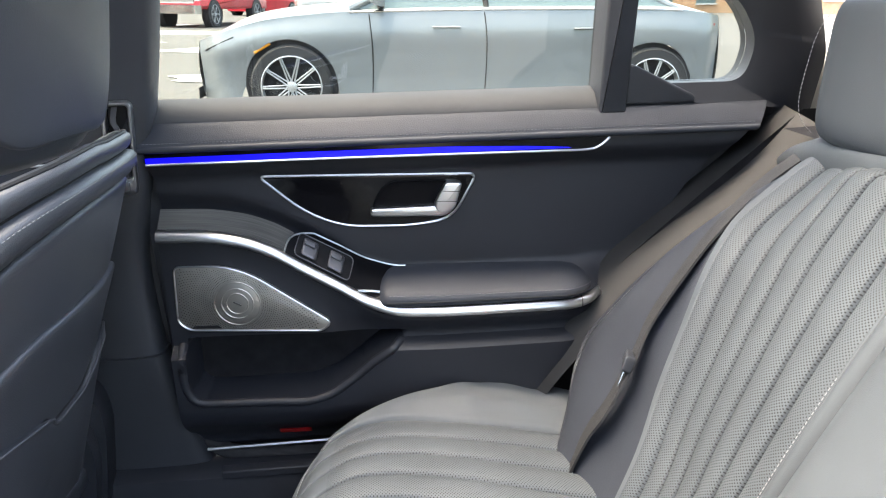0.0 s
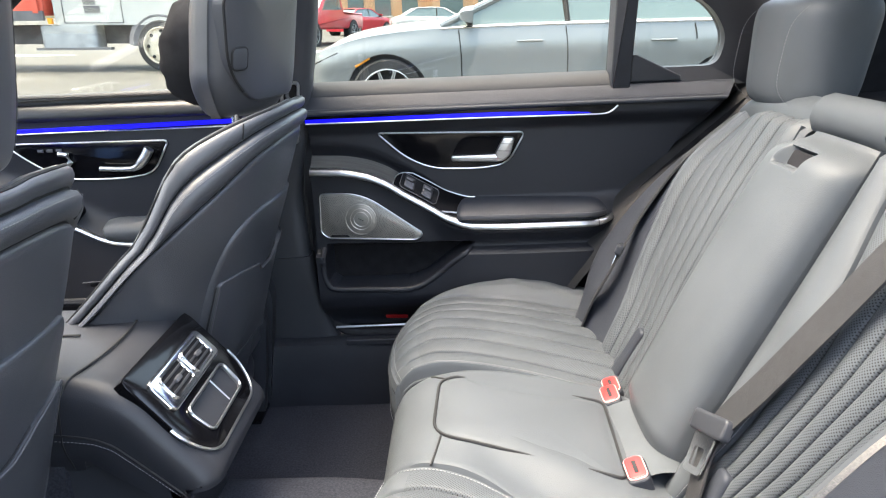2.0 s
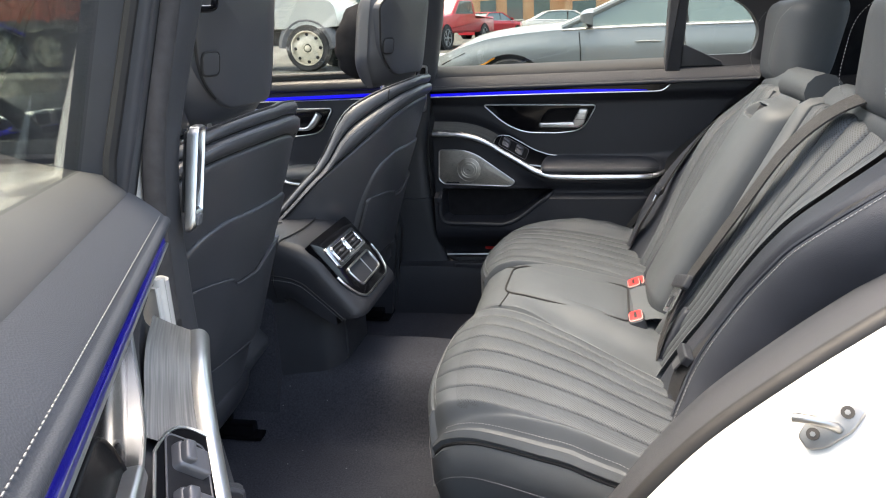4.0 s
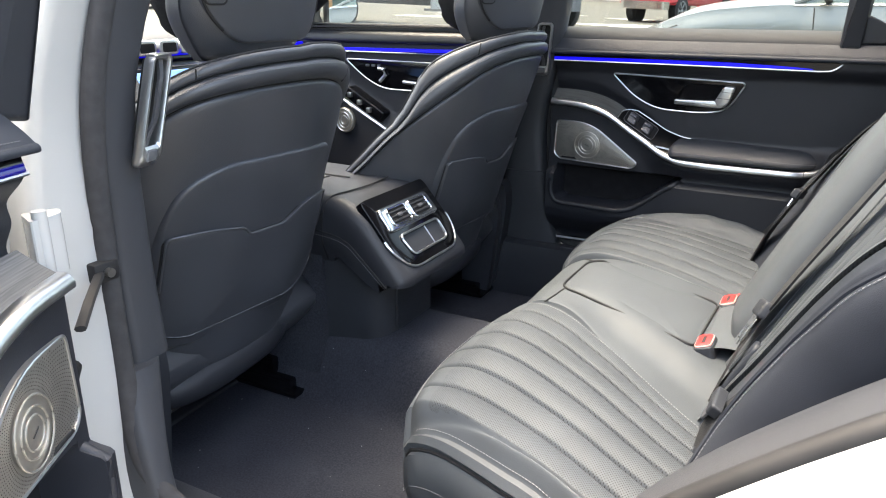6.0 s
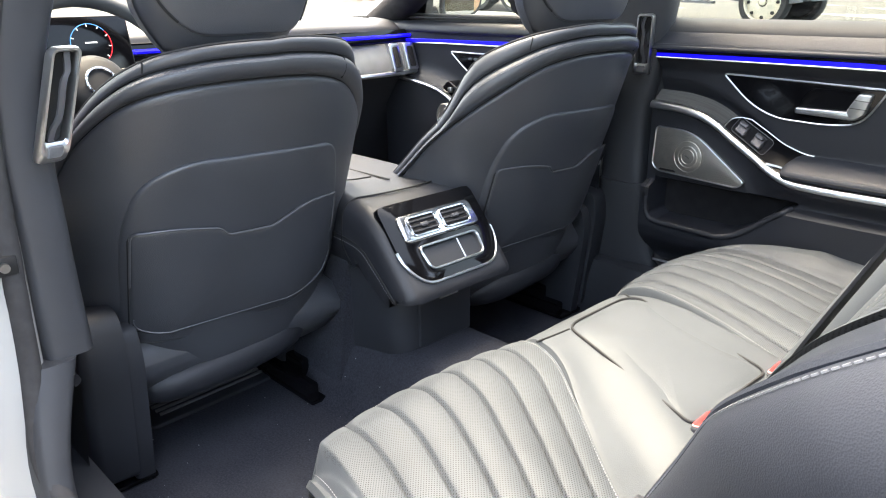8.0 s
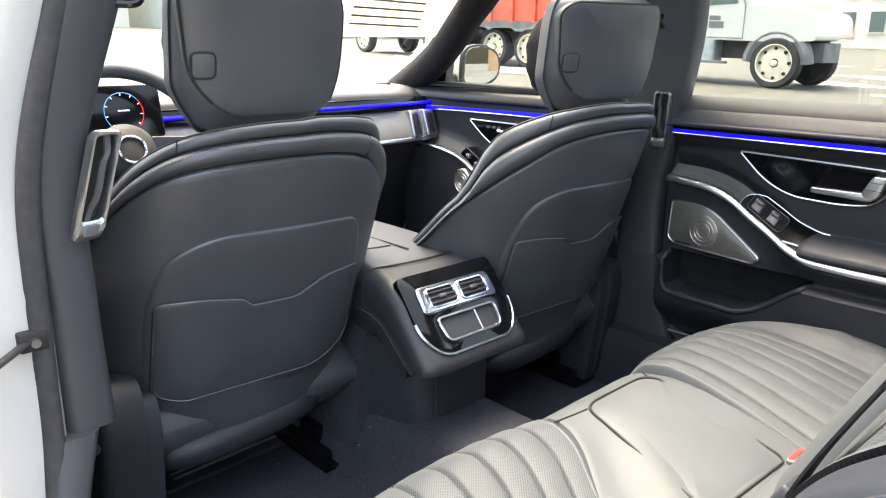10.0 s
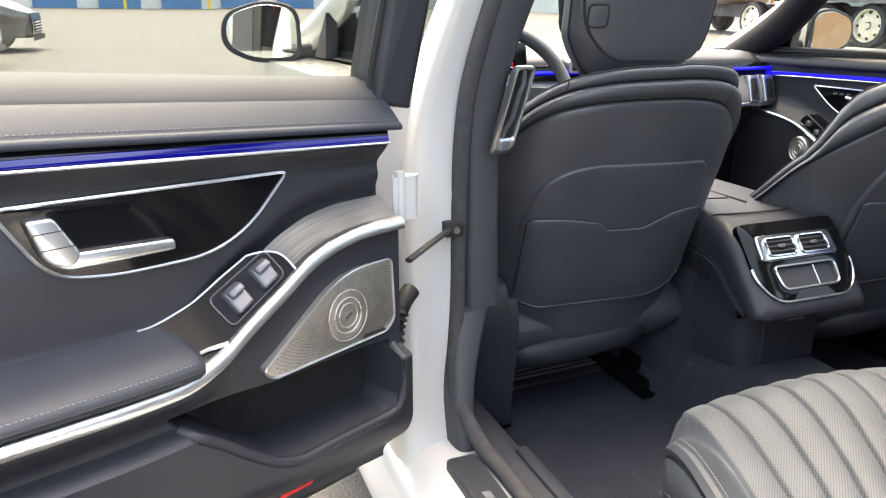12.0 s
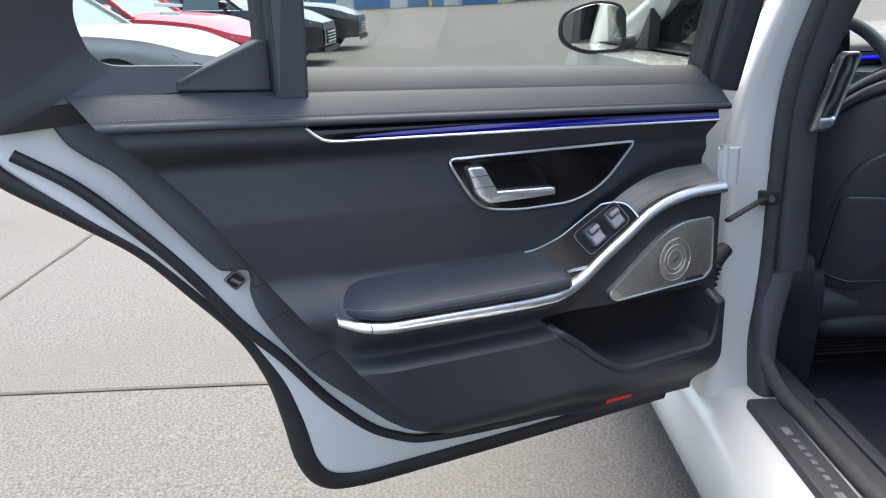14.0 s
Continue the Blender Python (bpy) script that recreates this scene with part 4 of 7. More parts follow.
part("far_seam", tube([Vector((-0.035 - 0.03 * t, lerp(0.160, 0.185, t), mid_z(-0.035 - 0.03 * t, lerp(0.160, 0.185, t)) + 0.0006)) for t in [i / 4 for i in range(5)]], 0.0018, 6), RUBBER, mid)

# backrests
SLOPE = Vector((0.262, 0, 0.51)).normalized()
OUT = Vector((-SLOPE.z, 0, SLOPE.x))
ORIGIN = Vector((0.272, 0, 0.45))


def lean(h, y, w):
    """A place on the rear backrest: h up its slope, y across, w out of it."""
    return ORIGIN + SLOPE * h + OUT * w + Vector((0, y, 0))


def rear_backrest(s, label):
    Y = lambda y: MID + 0.005 + s * y
    b = thing("rear_bench_back", label, "seat back", "rear seat backs", at=(0.35, Y(0.4), 0.45))
    # h up the slope; the face runs from the armrest to the outer seam
    inner = (lambda h: interp(h, [(0, 0.150), (0.10, 0.172), (0.20, 0.198), (0.30, 0.214), (0.40, 0.196), (0.50, 0.165), (0.58, 0.150)])) if s < 0 else (lambda h: interp(h, [(0, 0.132), (0.30, 0.138), (0.58, 0.148)]))
    outer = lambda h: interp(h, [(0, 0.31), (0.11, 0.333), (0.20, 0.368), (0.29, 0.395), (0.37, 0.425), (0.45, 0.452), (0.52, 0.455), (0.58, 0.430)])
    # outer limit of the upholstery: the edge that is seen against the door, or the piped seam by the open one
    limit = (lambda h: interp(h, [(0, 0.500), (0.05, 0.474), (0.124, 0.452), (0.24, 0.470), (0.33, 0.508), (0.41, 0.552), (0.47, 0.580), (0.58, 0.60)])) if s < 0 else (lambda h: interp(h, [(0, 0.50), (0.06, 0.535), (0.12, 0.585), (0.17, 0.600), (0.21, 0.590), (0.34, 0.556), (0.43, 0.512), (0.50, 0.475), (0.58, 0.445)]))
    HH = 0.575

    def f(u, v):
        h = u * HH
        y = lerp(inner(h), outer(h), v)
        w = 0.012 + 0.016 * math.sin(math.pi * u) + 0.010 * smooth(0.3, 0.0, u)
        fl = v * 7.0
        if 0.0 < v < 0.96:
            w -= 0.0055 * math.exp(-((fl - round(fl)) / 0.055) ** 2)
            w -= 0.0055 * (2 * abs(abs(fl - math.floor(fl)) - 0.5)) ** 2.2
        w += 0.012 * smooth(0.75, 1.0, v)
        w -= 0.05 * smooth(0.93, 1.0, u) ** 2 + 0.055 * smooth(0.50, 1.0, u) ** 2 * smooth(0.4, 1.0, v)
        return lean(h, Y(y), w)
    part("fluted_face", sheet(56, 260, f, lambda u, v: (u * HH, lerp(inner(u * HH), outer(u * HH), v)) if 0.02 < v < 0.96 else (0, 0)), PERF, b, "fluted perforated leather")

    def fin(u, v):
        h = u * HH
        y = lerp(0.100, inner(h), v)
        edge = (f(u, 0.0) - lean(h, Y(inner(h)), 0)).dot(OUT)
        w = lerp(0.010 - 0.04 * smooth(0.93, 1.0, u) ** 2, edge, smooth(0.0, 1.0, v)) + 0.014 * math.sin(math.pi * v) - 0.004 * smooth(0.94, 1.0, v)
        return lean(h, Y(y), w)
    part("inner_bolster", sheet(30, 24, fin), LEATHER, b)

    crown = lambda h: interp(h, swell if s > 0 else panel)
    panel = [(0, 0.030), (0.2, 0.040), (0.34, 0.040), (0.44, 0.020), (0.58, -0.040)]
    swell = [(0, 0.058), (0.12, 0.062), (0.22, 0.056), (0.34, 0.036), (0.44, 0.010), (0.52, -0.024), (0.58, -0.060)]

    def fo(u, v):
        """The smooth band from the outer seam to the limit of the upholstery."""
        h = u * HH
        y = lerp(outer(h), limit(h), v)
        w0 = (f(u, 1.0) - lean(h, Y(outer(h)), 0)).dot(OUT)
        w = lerp(w0 - 0.004, crown(h), smooth(0.0, 0.75 if s > 0 else 1.0, v)) - 0.005 * math.exp(-(v / 0.04) ** 2)
        w -= 0.020 * smooth(0.72, 1.0, v) ** 2 if s > 0 else 0.034 * smooth(0.55, 0.95, v)
        return lean(h, Y(y), w)

    def roll(u, v):
        """Beyond the limit the trim rolls away towards the body."""
        h = u * HH
        w1 = crown(h) if s < 0 else (fo(u, 1.0) - lean(h, 0, 0)).dot(OUT)
        a_ = v * 1.9
        r_ = 0.060 if s < 0 else 0.035
        return lean(h, Y(limit(h) + r_ * math.sin(min(a_, 1.57)) + (0.10 if s < 0 else 0.05) * max(0.0, a_ - 1.57)), w1 + (0.006 * math.sin(v * 3.14) if s < 0 else 0) - r_ * 1.3 * (1 - math.cos(min(a_, 1.57))) - (0.25 if s < 0 else 0.5) * max(0.0, a_ - 1.57))
    # band and bolster in the darker leather, which carries some of their shade
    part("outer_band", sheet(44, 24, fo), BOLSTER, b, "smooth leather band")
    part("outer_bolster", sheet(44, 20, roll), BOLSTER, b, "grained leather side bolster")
    if s < 0:
        # gap and fold are dark rubber: the creases' shade put into the colour
        part("panel_lip", sheet(44, 4, lambda u, v: roll(u, 0.0).lerp(fo(u, 1.0), v)), RUBBER, b, "dark strip for the gap's shade beside the side panel")
        part("fold_shade", tube([roll(0.02 + 0.95 * i / 60, 0.84) + OUT * 0.001 for i in range(61)], 0.0045, 8), RUBBER, b)
        part("outer_stitching", stitches([roll(0.02 + 0.93 * i / 60, 0.14) + OUT * 0.0012 for i in range(61)], 0.0042, 0.0022, 0.0008), THREAD, b, "pale thread seam", kind="stuff")
    else:
        part("outer_stitching", stitches([fo(0.20 + 0.55 * i / 60, 0.03) + OUT * 0.001 for i in range(61)]), THREAD, b, "grey thread seam", kind="stuff")
        part("edge_stitching", stitches([fo(0.14 + 0.70 * i / 60, 0.985) + OUT * 0.0012 for i in range(61)]), THREAD, b, "grey thread seam", kind="stuff")
    part("limit_piping", tube([roll(0.02 + 0.95 * i / 60, 0.0) + OUT * 0.001 for i in range(61)], 0.0036 if s < 0 else 0.0030, 6), BOLSTER, b)
    part("face_stitching", stitches([f(0.0 + 0.62 * i / 60, 0.0) + OUT * 0.003 for i in range(61)]), THREAD, b, "grey thread seam", kind="stuff")
    part("top_roll", tube([lean(0.565 - 0.03 * (i / 20) ** 3, Y(lerp(0.13, 0.60, i / 20)), -0.045 - 0.05 * (i / 20) ** 3) for i in range(21)], lambda t: 0.042 - 0.030 * t ** 3, 12), LEATHER, b)
    part("seat_tab", slab(rounded([(0.0, 0.205), (0.0, 0.245), (0.13, 0.23), (0.13, 0.20)], 0.012), 0.0, 0.030, lambda h, y, w: lean(h, Y(y), w), 0.006), BOLSTER, b, "leather anchor cover")
    return b


rear_backrest(-1, "fluted black leather rear seat back by the open door")
rear_backrest(1, "fluted black leather rear seat back by the closed door")
mb = thing("folding_armrest", "smooth black leather folding centre armrest, upright", "armrest", at=(0.35, MID, 0.47))


def fb(u, v):
    h = lerp(0.035, 0.545, u)
    e = 2 * v - 1
    w = 0.064 - 0.050 * (1 - math.sqrt(max(0.0, 1 - abs(e) ** 3.5))) - 0.045 * smooth(0.86, 1, u) ** 2 - 0.02 * smooth(0.1, 0.0, u) + 0.006 * math.sin(math.pi * u)
    w -= 0.020 * smooth(0.017, 0.012, abs(h - 0.497)) * smooth(0.038, 0.033, abs(e * 0.105))
    return lean(h, MID + 0.005 + e * 0.108, w)


part("armrest_face", sheet(160, 80, fb), LEATHER, mb)
for sy in (-0.108, 0.108):
    part("armrest_side", sheet(20, 3, lambda u, v: lean(lerp(0.035, 0.545, u), MID + 0.005 + sy, lerp(0.02, -0.06, v))), LEATHER, mb)
# blackened floor: the slot's depth shade put into its colour
part("grip_slot", slab(rounded([(0.485, 0.021), (0.485, 0.089), (0.509, 0.089), (0.509, 0.021)], 0.006), 0.030, 0.046, lambda h, y, w: lean(h, y, w), 0.002), FABRIC, mb, "recessed grip slot")
part("top_cap", tube([lean(0.575, MID + 0.005 + y, -0.01) for y in (-0.10, -0.05, 0, 0.05, 0.10)], 0.034, 12), LEATHER, mb)
part("hinge_flap", sheet(10, 16, lambda u, v: Vector((lerp(0.212, 0.29, u), MID - 0.03 + (v - 0.5) * 0.20, 0.506 + 0.016 * math.sin(u * 2.4)))), LEATHER, mb, "pale-lit leather hinge flap")


def rear_headrest(yc, label):
    hr = thing("rear_headrest", label, "headrest", "rear headrests", at=(0.6, yc, 0.95))
    rows = []
    for k in range(25):
        t = k / 24
        z = lerp(0.942, 1.125, t)
        e = math.sqrt(max(0.02, 1 - abs(2 * t - 1) ** 6))
        rows.append([Vector((0.592 + 0.025 * t + 0.075 * soft(math.cos(a), 0.5) * (0.6 + 0.4 * e) * (0.8 + 0.2 * t) + (0.02 * abs(soft(math.sin(a), 0.6)) ** 3 if math.cos(a) < 0 else 0), yc + 0.138 * (0.86 + 0.14 * e) * soft(math.sin(a), 0.5), z)) for a in [i / 48 * math.tau for i in range(48)]])
    part("pad", loft(rows), LEATHER, hr)
    for q in (-0.1, 0.1):
        pts = [Vector((0.58 - 0.07 + 0.030 * abs(1 - 2 * t) ** 4 + 0.025 * t, yc + q * (1 + 0.0 * t), lerp(0.955, 1.115, t))) for t in [i / 20 for i in range(21)]]
        part("side_stitching", stitches([p + Vector((0.002, 0, 0)) for p in pts]), THREAD, hr, "grey thread seam", kind="stuff")
    for sy in (-0.05, 0.05):
        part("post", tube([(0.62, yc + sy, 0.90), (0.62, yc + sy, 0.96)], 0.007, 8), BRIGHT, hr, "bright headrest post")
    return hr


rear_headrest(-0.30, "black leather rear headrest by the open door")
rear_headrest(0.405, "black leather rear headrest by the closed door")


# ---- cabin floor ----
floor = thing("floor", "dark grey carpeted car floor", "floor", kind="structure")


def floor_z(x, y):
    t = (y - 0.085) / 0.155
    return 0.208 + 0.15 * math.exp(-t ** 6) * smooth(0.15, -0.30, x) + 0.10 * math.exp(-t ** 6) * smooth(-0.30, 0.15, x) + 0.10 * smooth(-1.3, -1.75, x)


part("carpet", sheet(90, 110, lambda u, v: (lambda x, y: Vector((x, y, floor_z(x, y) + 0.0015 * noise.noise(Vector((x * 9, y * 9, 0))))))(lerp(-1.9, 0.25, u), lerp(-0.69, 0.80, v))), CARPET, floor)
crumbs = bmesh.new()
rnd = random.Random(4)
for k in range(60):
    x, y = rnd.uniform(-0.75, -0.05), rnd.uniform(-0.6, 0.0)
    if y > -0.12 and x > -0.45:
        continue
    bmesh.ops.create_icosphere(crumbs, subdivisions=1, radius=rnd.uniform(0.0006, 0.0013), matrix=Matrix.Translation((x, y, floor_z(x, y) + 0.002)))
tagged(part("floor_crumbs", crumbs, THREAD, None, "pale crumbs lying on the carpet", kind="stuff"), category="crumbs")
grate = thing("floor_vent", "black plastic air vent grate on the carpet", "air vent", at=(-0.835, -0.255, 0.21))
VP = lambda x, y, z: Vector((-0.835, -0.255, 0.21)) + Matrix.Rotation(radians(3), 3, "Z") @ Vector((x, y, z))
part("plate", slab(rounded([(-0.07, -0.16), (-0.07, 0.15), (0.06, 0.15), (0.06, -0.16)], 0.012), 0.0, 0.008, lambda x, y, w: VP(x, y, w), 0.003), PLASTIC, grate)
for k in range(5):
    part("slat", tube([VP(-0.045 + 0.019 * k, -0.13, 0.012), VP(-0.045 + 0.019 * k, 0.12, 0.012)], 0.0035, 6), GREYPLASTIC, grate)

# ---- centre console ----
console = thing("centre_console", "black leather centre console with rear air vents", "console", at=(-0.7, 0.085, 0.36))
CY, CH = 0.085, 0.148
pr = spline([(-1.30, 0, 0.665), (-0.90, 0, 0.675), (-0.62, 0, 0.672), (-0.52, 0, 0.662), (-0.462, 0, 0.632), (-0.42, 0, 0.585), (-0.374, 0, 0.530), (-0.362, 0, 0.512), (-0.360, 0, 0.498)], 6)
dep_ = lambda i: lerp(0.118, 0.032, smooth(14, 42, i))   # depth of the leather sides along the profile


def shell_at(i, v, d=0.0, out=0.0):
    """A place on the console's leather: i along its profile, v across (-1 to 1), d down the side."""
    p = pr[i]
    t = (pr[min(i + 1, len(pr) - 1)] - pr[max(i - 1, 0)]).normalized()
    n_ = Vector((t.z, 0, -t.x)) * -1.0
    e = max(0.0, abs(v) - 0.76) / 0.24
    drop = 0.034 * (1 - math.sqrt(max(0.0, 1 - e * e)))
    y = CY + math.copysign(CH * abs(v) - 0.030 * smooth(0.05, 0.13, d) + out, v)
    return p - n_ * (drop + d) + Vector((0, y, 0)) + (n_ * out if abs(v) < 0.9 else Vector())


rows = []
for i in range(len(pr)):
    row = [shell_at(i, -1.0, dep_(i) * k / 6) for k in range(6, 0, -1)]
    row += [shell_at(i, -1 + k / 14 * 0.26) for k in range(14)] + [shell_at(i, -0.74 + 1.48 * k / 8) for k in range(9)] + [shell_at(i, 1 - k / 14 * 0.26) for k in range(13, -1, -1)]
    row += [shell_at(i, 1.0, dep_(i) * k / 6) for k in range(1, 7)]
    rows.append(row)
part("console_body", loft(rows, True, True), CONSOLE, console)
foot_plan = lambda z: rounded([(-0.60, CY - 0.118), (-0.437, CY - 0.100), (-0.437, CY + 0.100), (-0.60, CY + 0.118)], [0.004, 0.055, 0.055, 0.004], 8)
part("console_foot", loft([[Vector((p.x, p.y, z)) for p in foot_plan(z)] for z in (0.30, 0.37, 0.50, 0.545)]), PLASTIC, console, "plain dark plastic console foot")
part("tunnel_lining", loft([[Vector((x, CY + y, z)) for y, z in ((-0.165, 0.20), (-0.140, 0.40), (-0.120, 0.56), (0.120, 0.56), (0.140, 0.40), (0.165, 0.20))] for x in (-1.4, -1.0, -0.585)]), CARPET, console, "dark carpet on the tunnel's sides")
part("rear_flap", slab(rounded([(CY - 0.060, 0.358), (CY - 0.060, 0.478), (CY + 0.088, 0.478), (CY + 0.088, 0.358)], 0.006), -0.445, -0.4335, lambda y, z, w: Vector((w, y, z)), 0.003), PLASTIC, console, "hinged storage flap")
for k in range(2):
    part("flap_grip", tube([(-0.4320, CY - 0.006, 0.462 - 0.007 * k), (-0.4320, CY + 0.046, 0.462 - 0.007 * k)], 0.0026, 6), CHROME, console)
for v in (-1.0, 1.0):
    part("console_stitching", stitches([shell_at(i, v, 0.40 * dep_(i) + 0.004, 0.0006) for i in range(6, len(pr) - 1)]), THREAD, console, "grey thread seam", kind="stuff")
    part("side_seam", tube([shell_at(i, v, 0.36 * dep_(i), 0.0002) for i in range(2, len(pr) - 1)], 0.0018, 6), RUBBER, console)
    part("side_joint", tube([shell_at(15, v, 0.112 * k / 8, 0.0002) for k in range(9)], 0.0015, 6), RUBBER, console)
part("lid_seam", tube([shell_at(15, v, 0.0, 0.0002) + Vector((0.022 * (1 - v * v), 0, 0)) for v in [i / 40 * 2 - 1 for i in range(41)]], 0.0020, 6), RUBBER, console)
part("lid_split", tube([Vector((x, CY + 0.01, 0.6745)) for x in (-1.2, -0.9, -0.75, -0.60)], 0.002, 6), RUBBER, console)
part("lid_curve", tube(spline([(-0.98, CY - 0.10, 0.669), (-0.80, CY - 0.10, 0.669), (-0.70, CY - 0.09, 0.6705), (-0.66, CY - 0.05, 0.6735), (-0.65, CY + 0.0, 0.6735)], 6), 0.002, 6), RUBBER, console)
part("front_block", box(-1.5, -1.25, CY - 0.14, CY + 0.14, 0.25, 0.70, 0.03), PLASTIC, console)
VS = Vector((0.090, 0, -0.108)).normalized()
VN = Vector((0.108, 0, 0.090)).normalized()
VO = Vector((-0.466, CY, 0.640))
vplace = lambda h, y, w: VO + VS * h + VN * w + Vector((0, y, 0))
po = rounded([(-0.026, -0.128), (-0.026, 0.128), (0.10, 0.130), (0.148, 0.095), (0.148, -0.095), (0.10, -0.130)], [0.012, 0.012, 0.045, 0.035, 0.035, 0.045], 7)
to = rounded([(0.074, -0.078), (0.074, 0.082), (0.124, 0.075), (0.124, -0.070)], 0.014, 6)


def around(poly, c, n=96):
    """Points where rays from c leave a closed outline, at even angles."""
    out = []
    for k in range(n):
        d = Vector((math.cos(k / n * math.tau), math.sin(k / n * math.tau)))
        best = 0.0
        for p, q in zip(poly, list(poly[1:]) + [poly[0]]):
            e, w_ = Vector(q) - Vector(p), Vector(p) - Vector(c)
            den = d.x * e.y - d.y * e.x
            if abs(den) > 1e-12:
                t, u = (w_.x * e.y - w_.y * e.x) / den, (w_.x * d.y - w_.y * d.x) / den
                if -1e-6 <= u <= 1 + 1e-6 and t > best:
                    best = t
        out.append(Vector(c) + d * best)
    return out


pa, ta = around(po, (0.099, 0.0)), around(to, (0.099, 0.0))
bm = bmesh.new()
rings(bm, [[vplace(p.x, p.y, w) for p in r] for r, w in ((pa, -0.02), (pa, 0.003), ([lerp(p, Vector((0.09, 0)), 0.02) for p in pa], 0.004), (ta, 0.004), (ta, -0.03))], True, False)
part("vent_panel", bm, GLOSS, console, "piano black vent panel")
part("panel_rim", tube([vplace(p.x, p.y, 0.002) for p in po if p.x > -0.012], 0.0032, 6), CHROME, console)
fo_ = rounded([(0.004, -0.1), (0.004, 0.1), (0.062, 0.102), (0.062, -0.102)], 0.014, 6)
part("vent_frame", slab(fo_, 0.0, 0.010, vplace, 0.004), BRIGHT, console, "bright chrome vent frame")
for sy in (-0.043, 0.043):
    op = rounded([(0.013, sy - 0.036), (0.013, sy + 0.036), (0.052, sy + 0.036), (0.052, sy - 0.036)], 0.01, 5)
    vent = part("vent_opening", slab(op, 0.004, 0.0108, vplace, 0.0008, 1), FABRIC, console, "dark air vent")
    part("vent_rim", tube([vplace(p.x, p.y, 0.011) for p in op], 0.0028, 6, True), BRIGHT, vent)
    for k in range(3):
        h = 0.022 + 0.0105 * k
        part("vent_slat", slab([(h - 0.0018, sy - 0.034), (h - 0.0018, sy + 0.034), (h + 0.0018, sy + 0.034), (h + 0.0018, sy - 0.034)], 0.011, 0.013, vplace, 0.0006, 1), PLASTIC, vent)
    part("vent_tab", slab(rounded([(0.029, sy - 0.009), (0.029, sy + 0.009), (0.037, sy + 0.009), (0.037, sy - 0.009)], 0.003), 0.011, 0.016, vplace, 0.002), STRAP, vent)
bm = bmesh.new()
rings(bm, [[vplace(p.x, p.y, 0.0055) for p in ta], [vplace(p.x, p.y * 0.985, 0.002) for p in ta], [vplace(lerp(0.099, p.x, 0.94), p.y * 0.95, -0.028) for p in ta]], True, False)
bm.faces.new([bm.verts.new(vplace(lerp(0.099, p.x, 0.94), p.y * 0.95, -0.028)) for p in ta])
part("storage_tray", bm, GREYPLASTIC, console, "open grey storage tray")
part("tray_rim", tube([vplace(p.x, p.y, 0.006) for p in to], 0.0026, 6, True), CHROME, console)
part("tray_divider", slab([(0.077, 0.026), (0.077, 0.029), (0.121, 0.028), (0.121, 0.025)], -0.027, 0.002, vplace, 0.0006, 1), CHROME, console)

# ---- body shell ----
body = thing("car_body", "white painted car body with black cabin trim", "car body")


def upright(name, rows_xyz, sec, material, label=""):
    """A pillar skinned through sections: for each height a centre and the section's half sizes along and across the car."""
    out = []
    for (x, y, z, a, b) in rows_xyz:
        out.append([Vector((x + a * soft(math.cos(t), sec), y + b * soft(math.sin(t), sec), z)) for t in [i / 24 * math.tau for i in range(24)]])
    return part(name, loft(out), material, body, label)


def rows_of(pts, n=5):
    p = spline([(x, y, z) for x, y, z, a, b in pts], n)
    q = spline([(a, b, 0) for x, y, z, a, b in pts], n)
    return [(c.x, c.y, c.z, d.x, d.y) for c, d in zip(p, q)]


